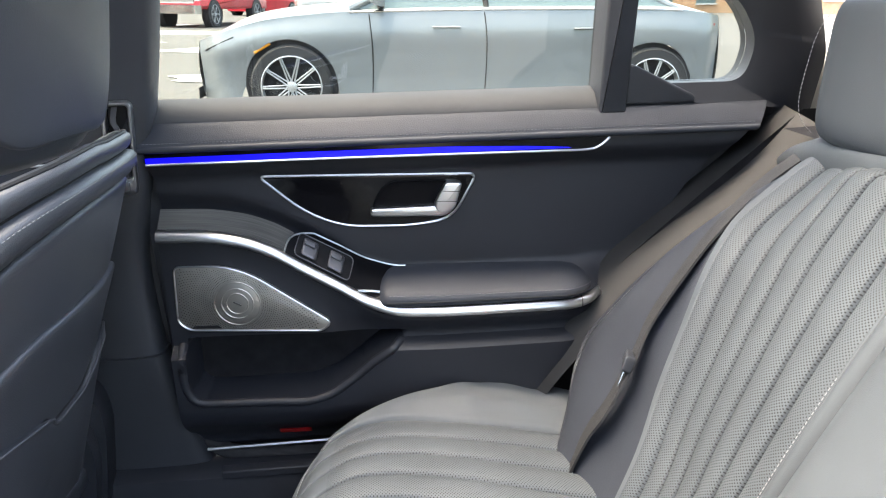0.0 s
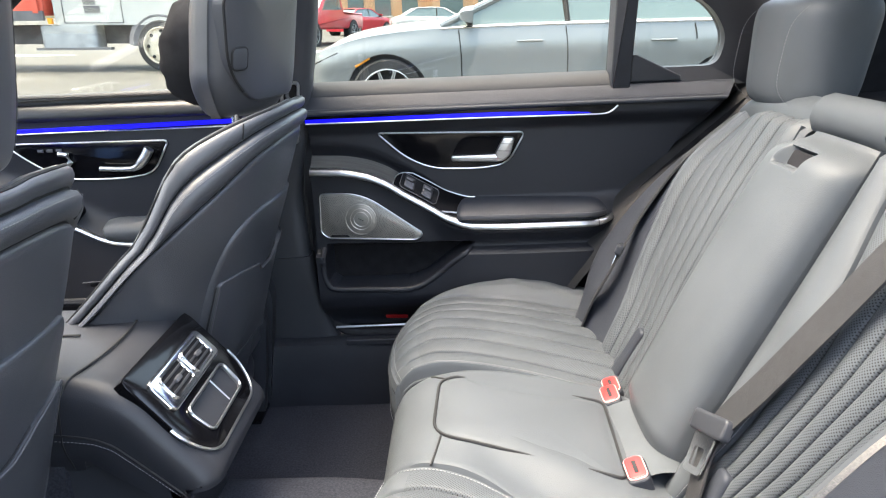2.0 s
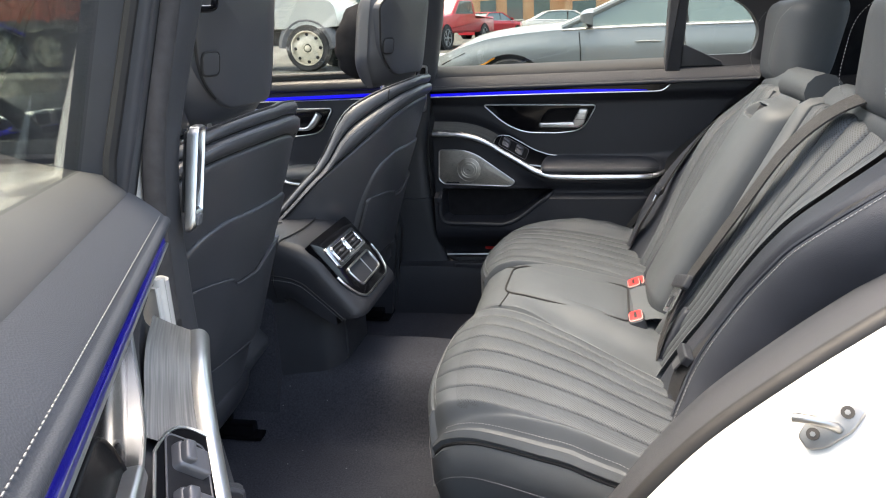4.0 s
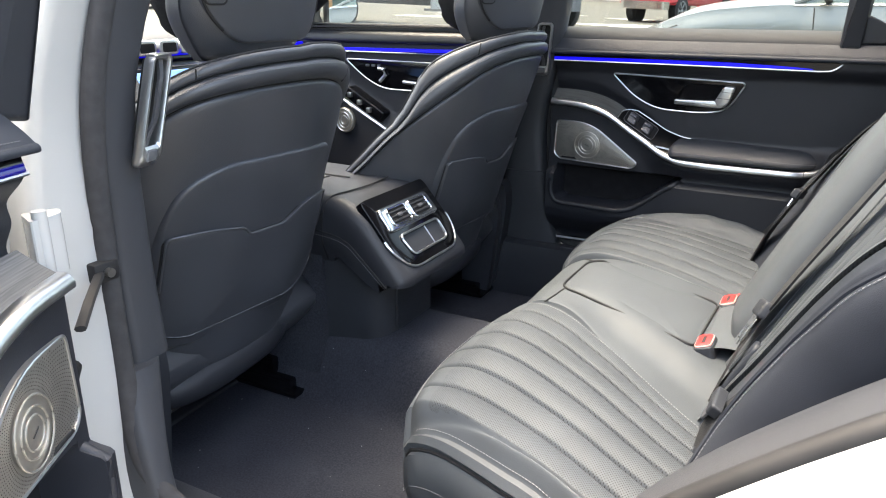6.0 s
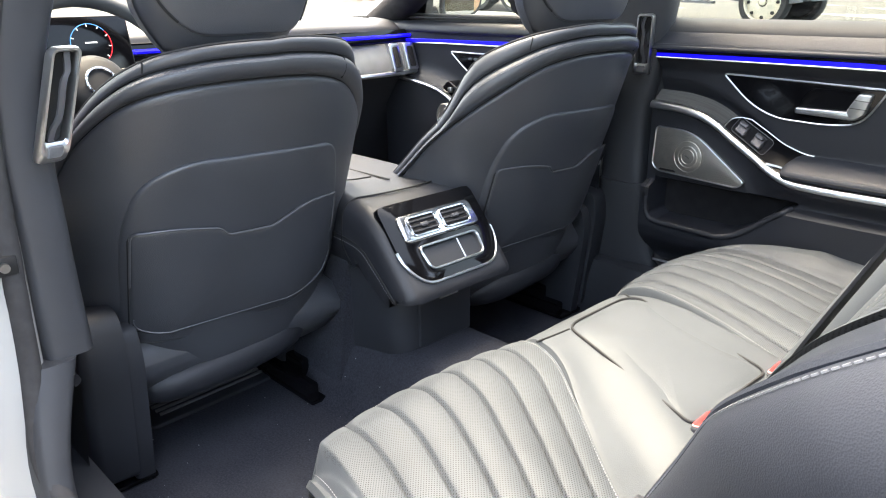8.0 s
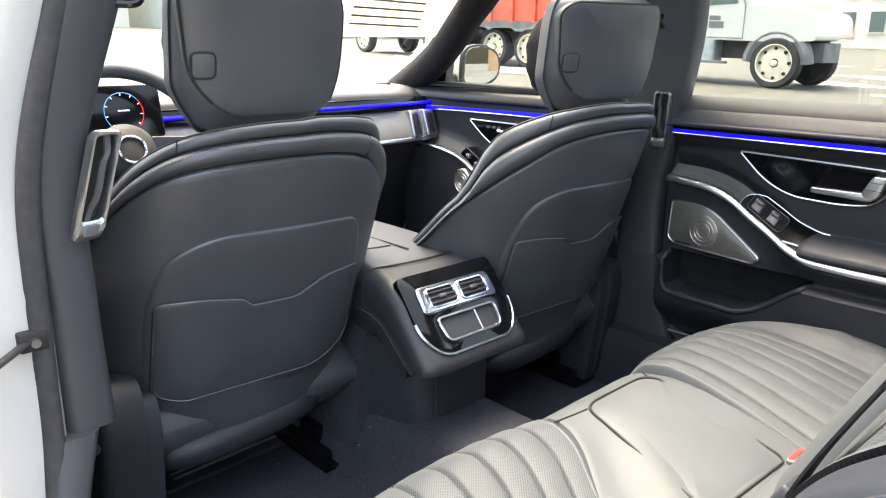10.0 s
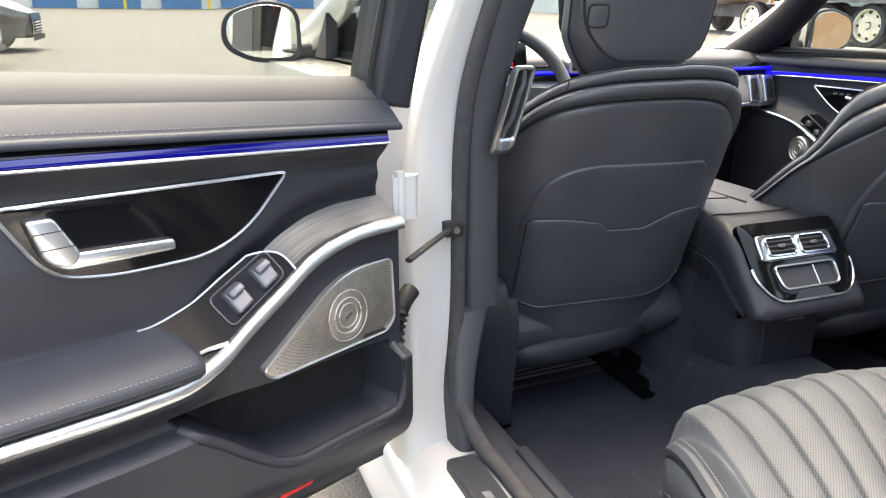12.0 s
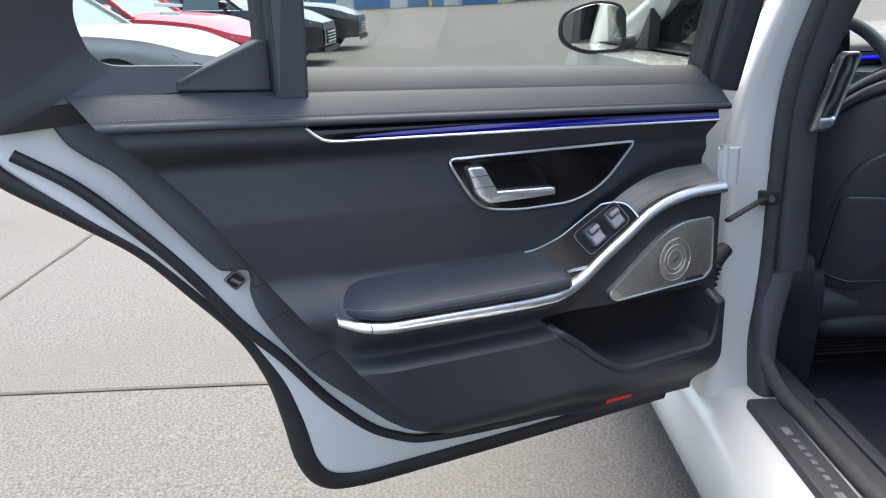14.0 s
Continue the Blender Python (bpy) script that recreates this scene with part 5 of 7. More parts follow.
for side in (1, -1):
    Y = lambda y: MID + side * (y - MID) + (0.025 if side > 0 and y < 0.75 else 0)
    f_ = 0.016 if side > 0 else 0.0
    g_, i_ = (0.045, 0.020) if side < 0 else (0.0, 0.0)
    upright("b_pillar_trim", rows_of([(-0.440 - g_, Y(0.745 - i_), 0.585, 0.062, 0.035), (-0.443 - g_, Y(0.748 - i_), 0.75, 0.060, 0.034), (-0.434 + f_ - g_, Y(0.750 - i_), 0.95, 0.062 + f_, 0.038), (-0.394 + f_ - g_, Y(0.702 - i_), 1.15, 0.060 + f_, 0.042), (-0.355 + f_ - 0.5 * g_, Y(0.632), 1.36, 0.05 + f_, 0.042)]), 0.5, FOOT, "dark plastic pillar trim")
    k_ = 0.018 if side < 0 else 0.0
    upright("pillar_foot", rows_of([(-0.41, Y(0.770 + k_), 0.20, 0.115 - k_, 0.03 - 0.5 * k_), (-0.415, Y(0.768 + k_), 0.33, 0.10 - k_, 0.03 - 0.5 * k_), (-0.43, Y(0.768 + k_), 0.46, 0.076 - 0.5 * k_, 0.033 - 0.5 * k_), (-0.438 - 0.8 * g_, Y(0.763 - 0.5 * i_), 0.585, 0.064, 0.036)]), 0.5, FOOT, "grey plastic pillar foot")
    Y = lambda y: MID + side * (y - MID)
    upright("b_pillar", rows_of([(-0.44, Y(0.842), 0.20, 0.075, 0.055), (-0.44 - 0.7 * g_, Y(0.842 - i_), 0.5, 0.062, 0.062), (-0.440 - g_, Y(0.832 - i_), 0.75, 0.058, 0.060), (-0.435 - g_, Y(0.806 - i_), 0.95, 0.045, 0.052), (-0.395 - g_, Y(0.752 - i_), 1.15, 0.04, 0.044), (-0.345 - 0.5 * g_, Y(0.680), 1.37, 0.04, 0.035)]), 0.45, WHITE, "white painted pillar")
    seal = spline([(-0.325 - 0.5 * g_, Y(0.668), 1.34), (-0.350 - g_, Y(0.735 - i_), 1.15), (-0.376 - g_, Y(0.785 - i_), 0.95), (-0.383 - g_, Y(0.795 - i_), 0.75), (-0.383 - 0.8 * g_, Y(0.797 - 0.8 * i_), 0.58), (-0.37 - 0.3 * g_, Y(0.795), 0.46), (-0.32, Y(0.775), 0.385), (-0.24, Y(0.765), 0.372), (0.0, Y(0.762), 0.372), (0.10, Y(0.76), 0.40)], 8)
    part("door_seal", tube(seal, 0.014, 12), FLOCK, body, "dark grey flocked door seal")
    part("sill", loft([[Vector((x, Y(y), z)) for y, z in ((0.88, 0.10), (0.918, 0.20), (0.922, 0.27), (0.908, 0.315), (0.875, 0.338), (0.855, 0.355), (0.80, 0.362), (0.75, 0.36), (0.72, 0.33), (0.72, 0.10))] for x in (-2.3, -0.6, 0.05, 0.30)]), WHITE, body, "white painted sill")
    part("sill_plate", slab(rounded([(-0.32, Y(0.785)), (-0.32, Y(0.84)), (0.14, Y(0.84)), (0.14, Y(0.785))], 0.012), 0.355, 0.372, lambda x, y, w: Vector((x, y, w)), 0.004), PLASTIC, body, "scuffed dark sill plate with pale bar")
    for k, (x_, w_) in enumerate(((-0.215, 0.030), (-0.178, 0.014), (-0.158, 0.016), (-0.136, 0.014), (-0.116, 0.016), (-0.094, 0.014), (-0.074, 0.016), (-0.050, 0.012), (-0.030, 0.024), (0.0, 0.014), (0.020, 0.016), (0.042, 0.014))):
        part("plate_bar", slab([(x_, Y(0.806)), (x_, Y(0.806 + (0.014 if k in (0, 8) else 0.010))), (x_ + w_ * 0.8, Y(0.806 + (0.014 if k in (0, 8) else 0.010))), (x_ + w_ * 0.8, Y(0.806))], 0.370, 0.3732, lambda x, y, w: Vector((x, y, w)), 0.0006, 1), GREYPLASTIC, body)
    part("sill_trim", loft([[Vector((x, Y(y), z)) for y, z in ((0.775, 0.345), (0.768, 0.366), (0.73, 0.375), (0.705, 0.365), (0.695, 0.33), (0.69, 0.20), (0.72, 0.20), (0.74, 0.33))] for x in (-1.9, -0.3, 0.0, 0.20)]), PLASTIC, body, "black plastic sill trim")
    part("tread_strip", slab(rounded([(-0.30, Y(0.70)), (-0.30, Y(0.722)), (0.18, Y(0.722)), (0.18, Y(0.70))], 0.004), 0.366, 0.379, lambda x, y, w: Vector((x, y, w)), 0.003), PLASTIC, body)
    # front pillar and roof edge
    part("a_pillar", tube(spline([(-1.50, Y(0.80), 0.93), (-1.19, Y(0.72), 1.06), (-0.95, Y(0.65), 1.22), (-0.74, Y(0.605), 1.33), (-0.3, Y(0.575), 1.375), (0.3, Y(0.57), 1.36), (0.75, Y(0.58), 1.27)], 6), 0.050, 12), FABRIC, body, "black pillar lining")
    part("roof_rail", tube(spline([(-1.56, Y(0.85), 0.96), (-1.23, Y(0.77), 1.09), (-0.99, Y(0.71), 1.255), (-0.76, Y(0.66), 1.37), (-0.3, Y(0.635), 1.415), (0.3, Y(0.63), 1.40), (0.8, Y(0.65), 1.30), (1.4, Y(0.72), 1.02)], 6), 0.045, 12), WHITE, body, "white roof edge")
    # rear pillar
    upright("c_pillar_trim", rows_of([(0.92, Y(0.66), 0.90, 0.26, 0.05), (0.92, Y(0.64), 1.0, 0.25, 0.05), (0.92, Y(0.61), 1.15, 0.24, 0.05), (0.92, Y(0.56), 1.33, 0.25, 0.05)]), 0.5, FABRIC, "black rear pillar lining")
    upright("c_pillar", rows_of([(1.0, Y(0.88), 0.55, 0.30, 0.05), (1.0, Y(0.85), 0.95, 0.28, 0.05), (0.98, Y(0.76), 1.15, 0.20, 0.04), (0.93, Y(0.66), 1.33, 0.18, 0.04)]), 0.5, WHITE, "white rear quarter")
    # rear jamb of the door opening: trim, rubber, then white metal
    jam = spline([(0.06, 0, 0.375), (0.13, 0, 0.44), (0.19, 0, 0.53), (0.263, 0, 0.622), (0.349, 0, 0.703), (0.436, 0, 0.775), (0.56, 0, 0.870), (0.64, 0, 0.955)], 6)
    wide = [(0.555, 0.085, 0), (0.585, 0.060, 0), (0.63, 0.036, 0), (0.68, 0.018, 0), (0.73, 0.005, 0), (0.775, 0.0, 0.0)]
    # by the closed door the trim turns black: the gap's shade put into colour
    strips = {"jamb_trim": (wide if side < 0 else [(0.665, 0.06, 0), (0.70, 0.028, 0), (0.745, 0.004, 0.0), (0.775, 0.0, 0.0)], FOOT if side < 0 else RUBBER), "jamb_metal": ([(0.812, 0.0, 0), (0.832, 0.022, 0), (0.855, 0.050, 0), (0.89, 0.068, 0), (0.92, 0.085, 0), (0.935, 0.13, 0)], WHITE)}
    for nm, (sec, m_) in strips.items():
        rows = []
        for i, p in enumerate(jam):
            t = (jam[min(i + 1, len(jam) - 1)] - jam[max(i - 1, 0)]).normalized()
            n_ = Vector((t.z, 0, -t.x))
            rows.append([Vector((p.x, Y(y), p.z)) + n_ * dx for y, dx, dz in sec])
        part(nm, loft(rows, False), m_, body, "dark grey plastic jamb trim" if nm == "jamb_trim" else "white painted door jamb")
    part("jamb_seal", tube([Vector((p.x, Y(0.80), p.z)) for p in jam], 0.012, 10), RUBBER, body)
    part("side_panel", sheet(12, 12, lambda u, v: Vector((lerp(interp(lerp(0.20, 0.95, v), [(0.2, 0.02), (0.44, 0.16), (0.62, 0.29), (0.78, 0.46), (0.95, 0.66)]), 1.05, u), Y(0.722), lerp(0.20, 0.95, v)))), FABRIC, body)
    part("wing", sheet(30, 10, lambda u, v: Vector((lerp(-3.4, -1.50, u), Y(lerp(0.93, 0.80, v) - 0.20 * smooth(0.35, 0, u)), lerp(0.30, 0.93, v) - 0.10 * smooth(0.6, 0, u) * v))), WHITE, body, "white front wing")
bonnet = sheet(30, 24, lambda u, v: Vector((lerp(-3.5, -1.55, u), MID + (2 * v - 1) * (0.76 - 0.15 * (1 - u) ** 2), 0.95 - 0.22 * (1 - u) ** 2 - 0.06 * (2 * v - 1) ** 4 + 0.03 * math.exp(-((abs(2 * v - 1) - 0.55) / 0.12) ** 2) * u)))
part("bonnet", bonnet, WHITE, body, "white bonnet")
part("screen", sheet(10, 14, lambda u, v: Vector((lerp(-1.62, -0.85, u), MID + (2 * v - 1) * lerp(0.72, 0.55, u), lerp(0.95, 1.36, u) + 0.03 * (1 - (2 * v - 1) ** 2)))), GLASS, body, "clear windscreen")
part("rear_screen", sheet(10, 14, lambda u, v: Vector((lerp(0.95, 1.55, u), MID + (2 * v - 1) * lerp(0.52, 0.60, u), lerp(1.33, 1.02, u)))), DARKGLASS, body, "tinted rear screen")
part("parcel_shelf", sheet(10, 14, lambda u, v: Vector((lerp(0.60, 1.60, u), MID + (2 * v - 1) * 0.62, 0.93 + 0.03 * u))), FABRIC, body, "black parcel shelf")
part("boot_lid", sheet(10, 14, lambda u, v: Vector((lerp(1.5, 2.3, u), MID + (2 * v - 1) * 0.75, lerp(1.02, 0.95, u)))), WHITE, body)
# roof: lining round a large glass panel
RX, RY = (-0.90, -0.72, 0.42, 0.98), (-0.56, -0.40, 0.50, 0.66)


def roof_z(x, y):
    return 1.405 - 0.09 * ((y - MID) / 0.6) ** 2 - 0.07 * ((x + 0.05) / 0.9) ** 2


for dz, nm, m_ in ((0.0, "roof_lining", FABRIC), (0.045, "roof_skin", WHITE)):
    bm = bmesh.new()
    for x0, x1, y0, y1 in ((RX[0], RX[1], RY[0], RY[3]), (RX[2], RX[3], RY[0], RY[3]), (RX[1], RX[2], RY[0], RY[1]), (RX[1], RX[2], RY[2], RY[3])):
        add(bm, sheet(12, 12, lambda u, v: Vector((lerp(x0, x1, u), lerp(y0, y1, v), roof_z(lerp(x0, x1, u), lerp(y0, y1, v)) + dz))))
    part(nm, bm, m_, body, "black fabric roof lining" if dz == 0 else "white roof skin")
part("roof_glass", sheet(8, 8, lambda u, v: Vector((lerp(RX[1], RX[2], u), lerp(RY[1], RY[2], v), roof_z(lerp(RX[1], RX[2], u), lerp(RY[1], RY[2], v)) + 0.03))), ROOFGLASS, body, "tinted panoramic roof glass")
for o in bpy.data.objects:
    if o.name.split(".")[0] in ("window_pane", "quarter_pane", "screen", "rear_screen"):
        o.visible_shadow = False

# ---- dashboard ----
DASHFACE = mat("brushed_dash_face", (0.20, 0.20, 0.195), 0.42, 0.25, vary=0.08, vscale=30, spec=0.4)
dash = thing("dashboard", "black leather dashboard with blue light line and silver vents", "dashboard", at=(-1.4, MID, 0.5))
dp = spline([(-1.70, 0, 0.955), (-1.50, 0, 0.985), (-1.36, 0, 0.985), (-1.30, 0, 0.965), (-1.285, 0, 0.945)], 5)
part("dash_top", loft([[Vector((p.x - 0.10 * (2 * k / 20 - 1) ** 4, MID + 0.74 * (2 * k / 20 - 1), p.z - 0.02 * (2 * k / 20 - 1) ** 4)) for p in dp] for k in range(21)], False), SMOOTH, dash, "black leather dashboard top")
fp = spline([(-1.29, 0, 0.905), (-1.265, 0, 0.87), (-1.25, 0, 0.825), (-1.26, 0, 0.815)], 5)
part("dash_face", loft([[Vector((p.x - 0.06 * (2 * k / 20 - 1) ** 4, MID + 0.74 * (2 * k / 20 - 1), p.z)) for p in fp] for k in range(21)], False), DASHFACE, dash, "brushed grey dashboard face")
part("dash_lower", loft([[Vector((x - 0.06 * (2 * k / 20 - 1) ** 4, MID + 0.74 * (2 * k / 20 - 1), z)) for x, z in ((-1.262, 0.812), (-1.30, 0.79), (-1.42, 0.60), (-1.50, 0.40), (-1.75, 0.30))] for k in range(21)], False), PLASTIC, dash)
dl = lambda w, z: [Vector((w - 0.06 * (2 * k / 20 - 1) ** 4, MID + 0.735 * (2 * k / 20 - 1), z)) for k in range(4, 21)]
part("dash_strip", loft([[p + Vector((-0.01, 0, 0.038)), p + Vector((0, 0, 0.015)), p] for p in dl(-1.283, 0.905)], False), GLOSS, dash)
part("light_line", tube(dl(-1.276, 0.926), 0.0055, 6), BLUE, dash, "glowing blue light line")
part("chrome_line", tube(dl(-1.247, 0.818), 0.007, 8), CHROME, dash, "satin chrome line")
for yv in (0.625, 0.69):
    vo2 = rounded([(yv - 0.022, 0.825), (yv - 0.022, 0.905), (yv + 0.022, 0.905), (yv + 0.022, 0.825)], 0.008)
    vent = part("side_vent", slab(vo2, -1.30, -1.262, lambda y, z, w: Vector((w - 0.02 * smooth(0.5, 0.7, y) - 0.35 * (z - 0.865), y, z)), 0.004), CHROME, dash, "upright silver air vent")
    part("vent_slot", slab(rounded([(yv - 0.012, 0.835), (yv - 0.012, 0.895), (yv + 0.012, 0.895), (yv + 0.012, 0.835)], 0.006), -1.27, -1.2605, lambda y, z, w: Vector((w - 0.02 * smooth(0.5, 0.7, y) - 0.35 * (z - 0.865), y, z)), 0.001, 1), FABRIC, vent)
for k in range(4):
    yv = -0.02 + 0.07 * k
    vent = part("centre_vent", slab(rounded([(yv - 0.03, 0.925), (yv - 0.03, 0.962), (yv + 0.03, 0.962), (yv + 0.03, 0.925)], 0.010), -1.29, -1.258, lambda y, z, w: Vector((w, y, z)), 0.004), CHROME, dash, "silver air vent")
    part("vent_slot", slab(rounded([(yv - 0.022, 0.932), (yv - 0.022, 0.955), (yv + 0.022, 0.955), (yv + 0.022, 0.932)], 0.006), -1.26, -1.2565, lambda y, z, w: Vector((w, y, z)), 0.001, 1), FABRIC, vent)
for k in range(7):
    part("demist_slot", slab(rounded([(-1.45 + 0.006 * k, 0.66 + 0.012 * k), (-1.40 + 0.006 * k, 0.66 + 0.012 * k), (-1.40 + 0.006 * k, 0.666 + 0.012 * k), (-1.45 + 0.006 * k, 0.666 + 0.012 * k)], 0.001), 0.95, 0.984, lambda x, y, w: Vector((x - 0.03, y - 0.12, w)), 0.001, 1), RUBBER, dash)
SCREEN = glow("screen_glow", (0.10, 0.22, 0.55), 0.12)
scr = lambda y, z, w: Vector((-1.20 + w - 0.35 * (z - 0.80), MID + 0.02 + y, z))
ms = part("centre_screen", slab(rounded([(-0.12, 0.69), (-0.12, 0.90), (0.12, 0.90), (0.12, 0.69)], 0.012), -0.02, 0.0, scr, 0.003), GLOSS, dash, "large black touch screen")
part("screen_picture", slab(rounded([(-0.11, 0.72), (-0.11, 0.89), (0.11, 0.89), (0.11, 0.72)], 0.004), -0.001, 0.0012, scr, 0.0004, 1), SCREEN, ms, "glowing blue screen picture")
clp = lambda y, z, w: Vector((-1.20 + w - 0.25 * (z - 0.95), y, z))
cl = part("instrument_screen", slab(rounded([(-0.50, 0.895), (-0.50, 1.01), (-0.21, 1.01), (-0.21, 0.895)], 0.012), -0.02, 0.0, clp, 0.003), GLOSS, dash, "black instrument screen with round dial")
DIAL = glow("dial_white", (0.7, 0.75, 0.8), 0.12)
DIALB = glow("dial_blue", (0.05, 0.2, 0.5), 0.15)
DIALR = glow("dial_red", (0.5, 0.01, 0.02), 0.10)
dc = (-0.295, 0.952)
arc = lambda r, a0, a1, n=24: [clp(dc[0] + r * math.cos(radians(lerp(a0, a1, i / n))), dc[1] + r * math.sin(radians(lerp(a0, a1, i / n))), 0.002) for i in range(n + 1)]
part("dial_ring", tube(arc(0.042, 225, 40), 0.0007, 6), DIALB, cl)
part("dial_red_arc", tube(arc(0.042, 40, -45), 0.0009, 6), DIALR, cl)
for k in range(9):
    a = radians(225 - 33 * k)
    part("dial_mark", tube([clp(dc[0] + r * math.cos(a), dc[1] + r * math.sin(a), 0.002) for r in (0.036, 0.041)], 0.0009, 6), DIAL, cl)
part("dial_bar", tube([clp(dc[0] - 0.012, dc[1] + 0.004, 0.002), clp(dc[0] + 0.012, dc[1] + 0.004, 0.002)], 0.0014, 6), DIAL, cl)
for o in bpy.data.objects:
    if o.parent is dash or (o.parent and o.parent.parent is dash):
        o.data.transform(Matrix.Translation((0.10, 0, 0)))
dash.location.x += 0.10
for o in dash.children:
    o.matrix_parent_inverse = Matrix.Translation(dash.location).inverted()
wheel = thing("steering_wheel", "black leather steering wheel with silver spokes", "steering wheel", at=(-1.05, -0.35, 0.86))
SW = Matrix.Translation((-0.985, -0.335, 0.880)) @ Matrix.Rotation(radians(-24), 4, "Y")
wp = lambda y, z, x=0.0: SW @ Vector((x, y, z))
part("rim", tube([wp(0.185 * math.cos(a), 0.180 * math.sin(a)) for a in [k / 64 * math.tau for k in range(64)]], 0.0165, 12, True), LEATHER, wheel)
disc = [(0.062 * math.cos(k / 32 * math.tau), 0.062 * math.sin(k / 32 * math.tau)) for k in range(32)]
part("hub", pillow(disc, 0.0, 0.022, lambda y, z, w: wp(y, z, w), 0.5, 8, 0.04), RUBBER, wheel)
part("hub_ring", tube([wp(0.028 * math.cos(a), 0.028 * math.sin(a), 0.0225) for a in [k / 32 * math.tau for k in range(32)]], 0.0028, 6, True), BRIGHT, wheel, "plain bright hub ring")
for s in (-1, 1):
    part("spoke", slab(rounded([(s * 0.05, -0.03), (s * 0.05, 0.03), (s * 0.175, 0.02), (s * 0.175, -0.02)], 0.008), -0.012, 0.008, lambda y, z, w: wp(y, z, w), 0.004), GLOSS, wheel)
    part("spoke_trim", tube([wp(s * 0.06, -0.032, 0.006), wp(s * 0.12, -0.028, 0.006), wp(s * 0.17, -0.022, 0.006)], 0.004, 8), CHROME, wheel)
part("lower_spoke", slab(rounded([(-0.02, -0.05), (0.02, -0.05), (0.014, -0.17), (-0.014, -0.17)], 0.006), -0.012, 0.006, lambda y, z, w: wp(y, z, w), 0.004), CHROME, wheel)
part("column", tube([wp(0, 0, -0.02), wp(0, 0, -0.22)], 0.045, 12), PLASTIC, wheel)


# ---- front doors ----
def front_door(place, name_label):
    door = thing("front_door", name_label, "car door", "front doors")
    xr, xf = -0.485, -1.40
    hull = place
    place = lambda x, z, d: hull(x + 0.12 * smooth(-0.50, -0.80, x), z, d)
    fr = lambda x: interp(x, [(-1.40, 0.815), (-1.20, 0.765), (-1.05, 0.69), (-0.95, 0.645), (-0.8, 0.632), (-0.48, 0.63)])
    dep = lambda x, z: 0.04 * smooth(fr(x) + 0.05, fr(x) - 0.01, z) + 0.05 * smooth(-1.2, -1.4, x)
    part("door_card", sheet(60, 40, lambda u, v: place(lerp(xf, xr, u), lerp(0.34, 0.935, v), dep(lerp(xf, xr, u), lerp(0.34, 0.935, v)))), SMOOTH, door)
    part("door_shell", slab(rounded([(-1.62, 0.36), (-1.55, 0.966), (-0.47, 0.966), (-0.47, 0.36)], 0.02), -0.20, -0.045, hull, 0.012), WHITE, door, "white painted door shell")
    pp = spline([(-0.055, 0.972, 0), (-0.015, 0.972, 0), (0.018, 0.962, 0), (0.028, 0.947, 0), (0.024, 0.934, 0), (-0.01, 0.928, 0)], 4)
    part("belt_pad", loft([[place(lerp(xf - 0.08, xr, i / 20), p.y, p.x + 0.04 * smooth(-1.2, -1.4, lerp(xf, xr, i / 20))) for p in pp] for i in range(21)], False), SMOOTH, door)
    part("sill_strip", slab(rounded([(-1.40, 0.966), (-1.40, 0.989), (-0.50, 0.989), (-0.50, 0.966)], 0.004), -0.02, 0.008, place, 0.008), STRIP, door)
    part("window_pane", slab([(-1.45, 0.95), (-1.10, 1.20), (-0.85, 1.34), (-0.45, 1.36), (-0.47, 0.95)], -0.022, -0.018, hull, 0.001, 1), GLASS, door, "clear side window").visible_shadow = False
    part("light_strip", slab([(xf, 0.907), (xf, 0.916), (xr - 0.03, 0.919), (xr - 0.03, 0.909)], -0.002, 0.006, lambda x, z, d: place(x, z, d + 0.05 * smooth(-1.2, -1.4, x)), 0.001, 1), BLUE, door, "glowing blue light strip")
    part("bright_line", tube([place(lerp(xf, xr, i / 20), 0.903, 0.006 + 0.05 * smooth(-1.2, -1.4, lerp(xf, xr, i / 20))) for i in range(21)], 0.0021, 6), CHROME, door)
    po_ = rounded([(-1.19, 0.88), (-0.80, 0.876), (-0.845, 0.80), (-0.92, 0.79), (-1.05, 0.792), (-1.12, 0.825)], [0.012, 0.014, 0.03, 0.04, 0.05, 0.05], 6)
    part("handle_panel", slab(po_, -0.01, 0.004, place, 0.002), GLOSS, door, "piano black handle panel")
    part("panel_rim", tube([place(p.x, p.y, 0.004) for p in po_], 0.0022, 6, True), CHROME, door)
    hp = spline([(-0.965, 0.818, 0), (-0.91, 0.815, 0), (-0.88, 0.818, 0), (-0.86, 0.835, 0), (-0.842, 0.86, 0)], 6)
    part("door_handle", tube([place(p.x, p.y, 0.018) for p in hp], lambda t: 0.006 + 0.0055 * smooth(0.35, 0.75, t), 10), CHROME, door, "satin chrome pull handle")
    part("seat_switch", tube([place(x, z, 0.012) for x, z in ((-1.06, 0.855), (-1.04, 0.852), (-1.035, 0.835), (-1.055, 0.815))], 0.006, 8), CHROME, door, "chrome seat-shaped switch")
    for k in range(3):
        part("memory_button", tube([place(-1.11 + 0.022 * k, 0.862, 0.006), place(-1.098 + 0.022 * k, 0.862, 0.006)], 0.004, 6), GREYPLASTIC, door)
    part("swoosh", tube([place(x, fr(x), dep(x, fr(x)) + 0.006) for x in [lerp(xf, xr, i / 50) for i in range(51)]], 0.0085, 8, flat=0.8), CHROME, door, "satin chrome trim line")
    part("switch_panel", slab(rounded([(-1.19, 0.775), (-1.16, 0.80), (-1.02, 0.72), (-1.04, 0.685)], 0.012), 0.0, 0.045, place, 0.004), GLOSS, door, "piano black switch panel")
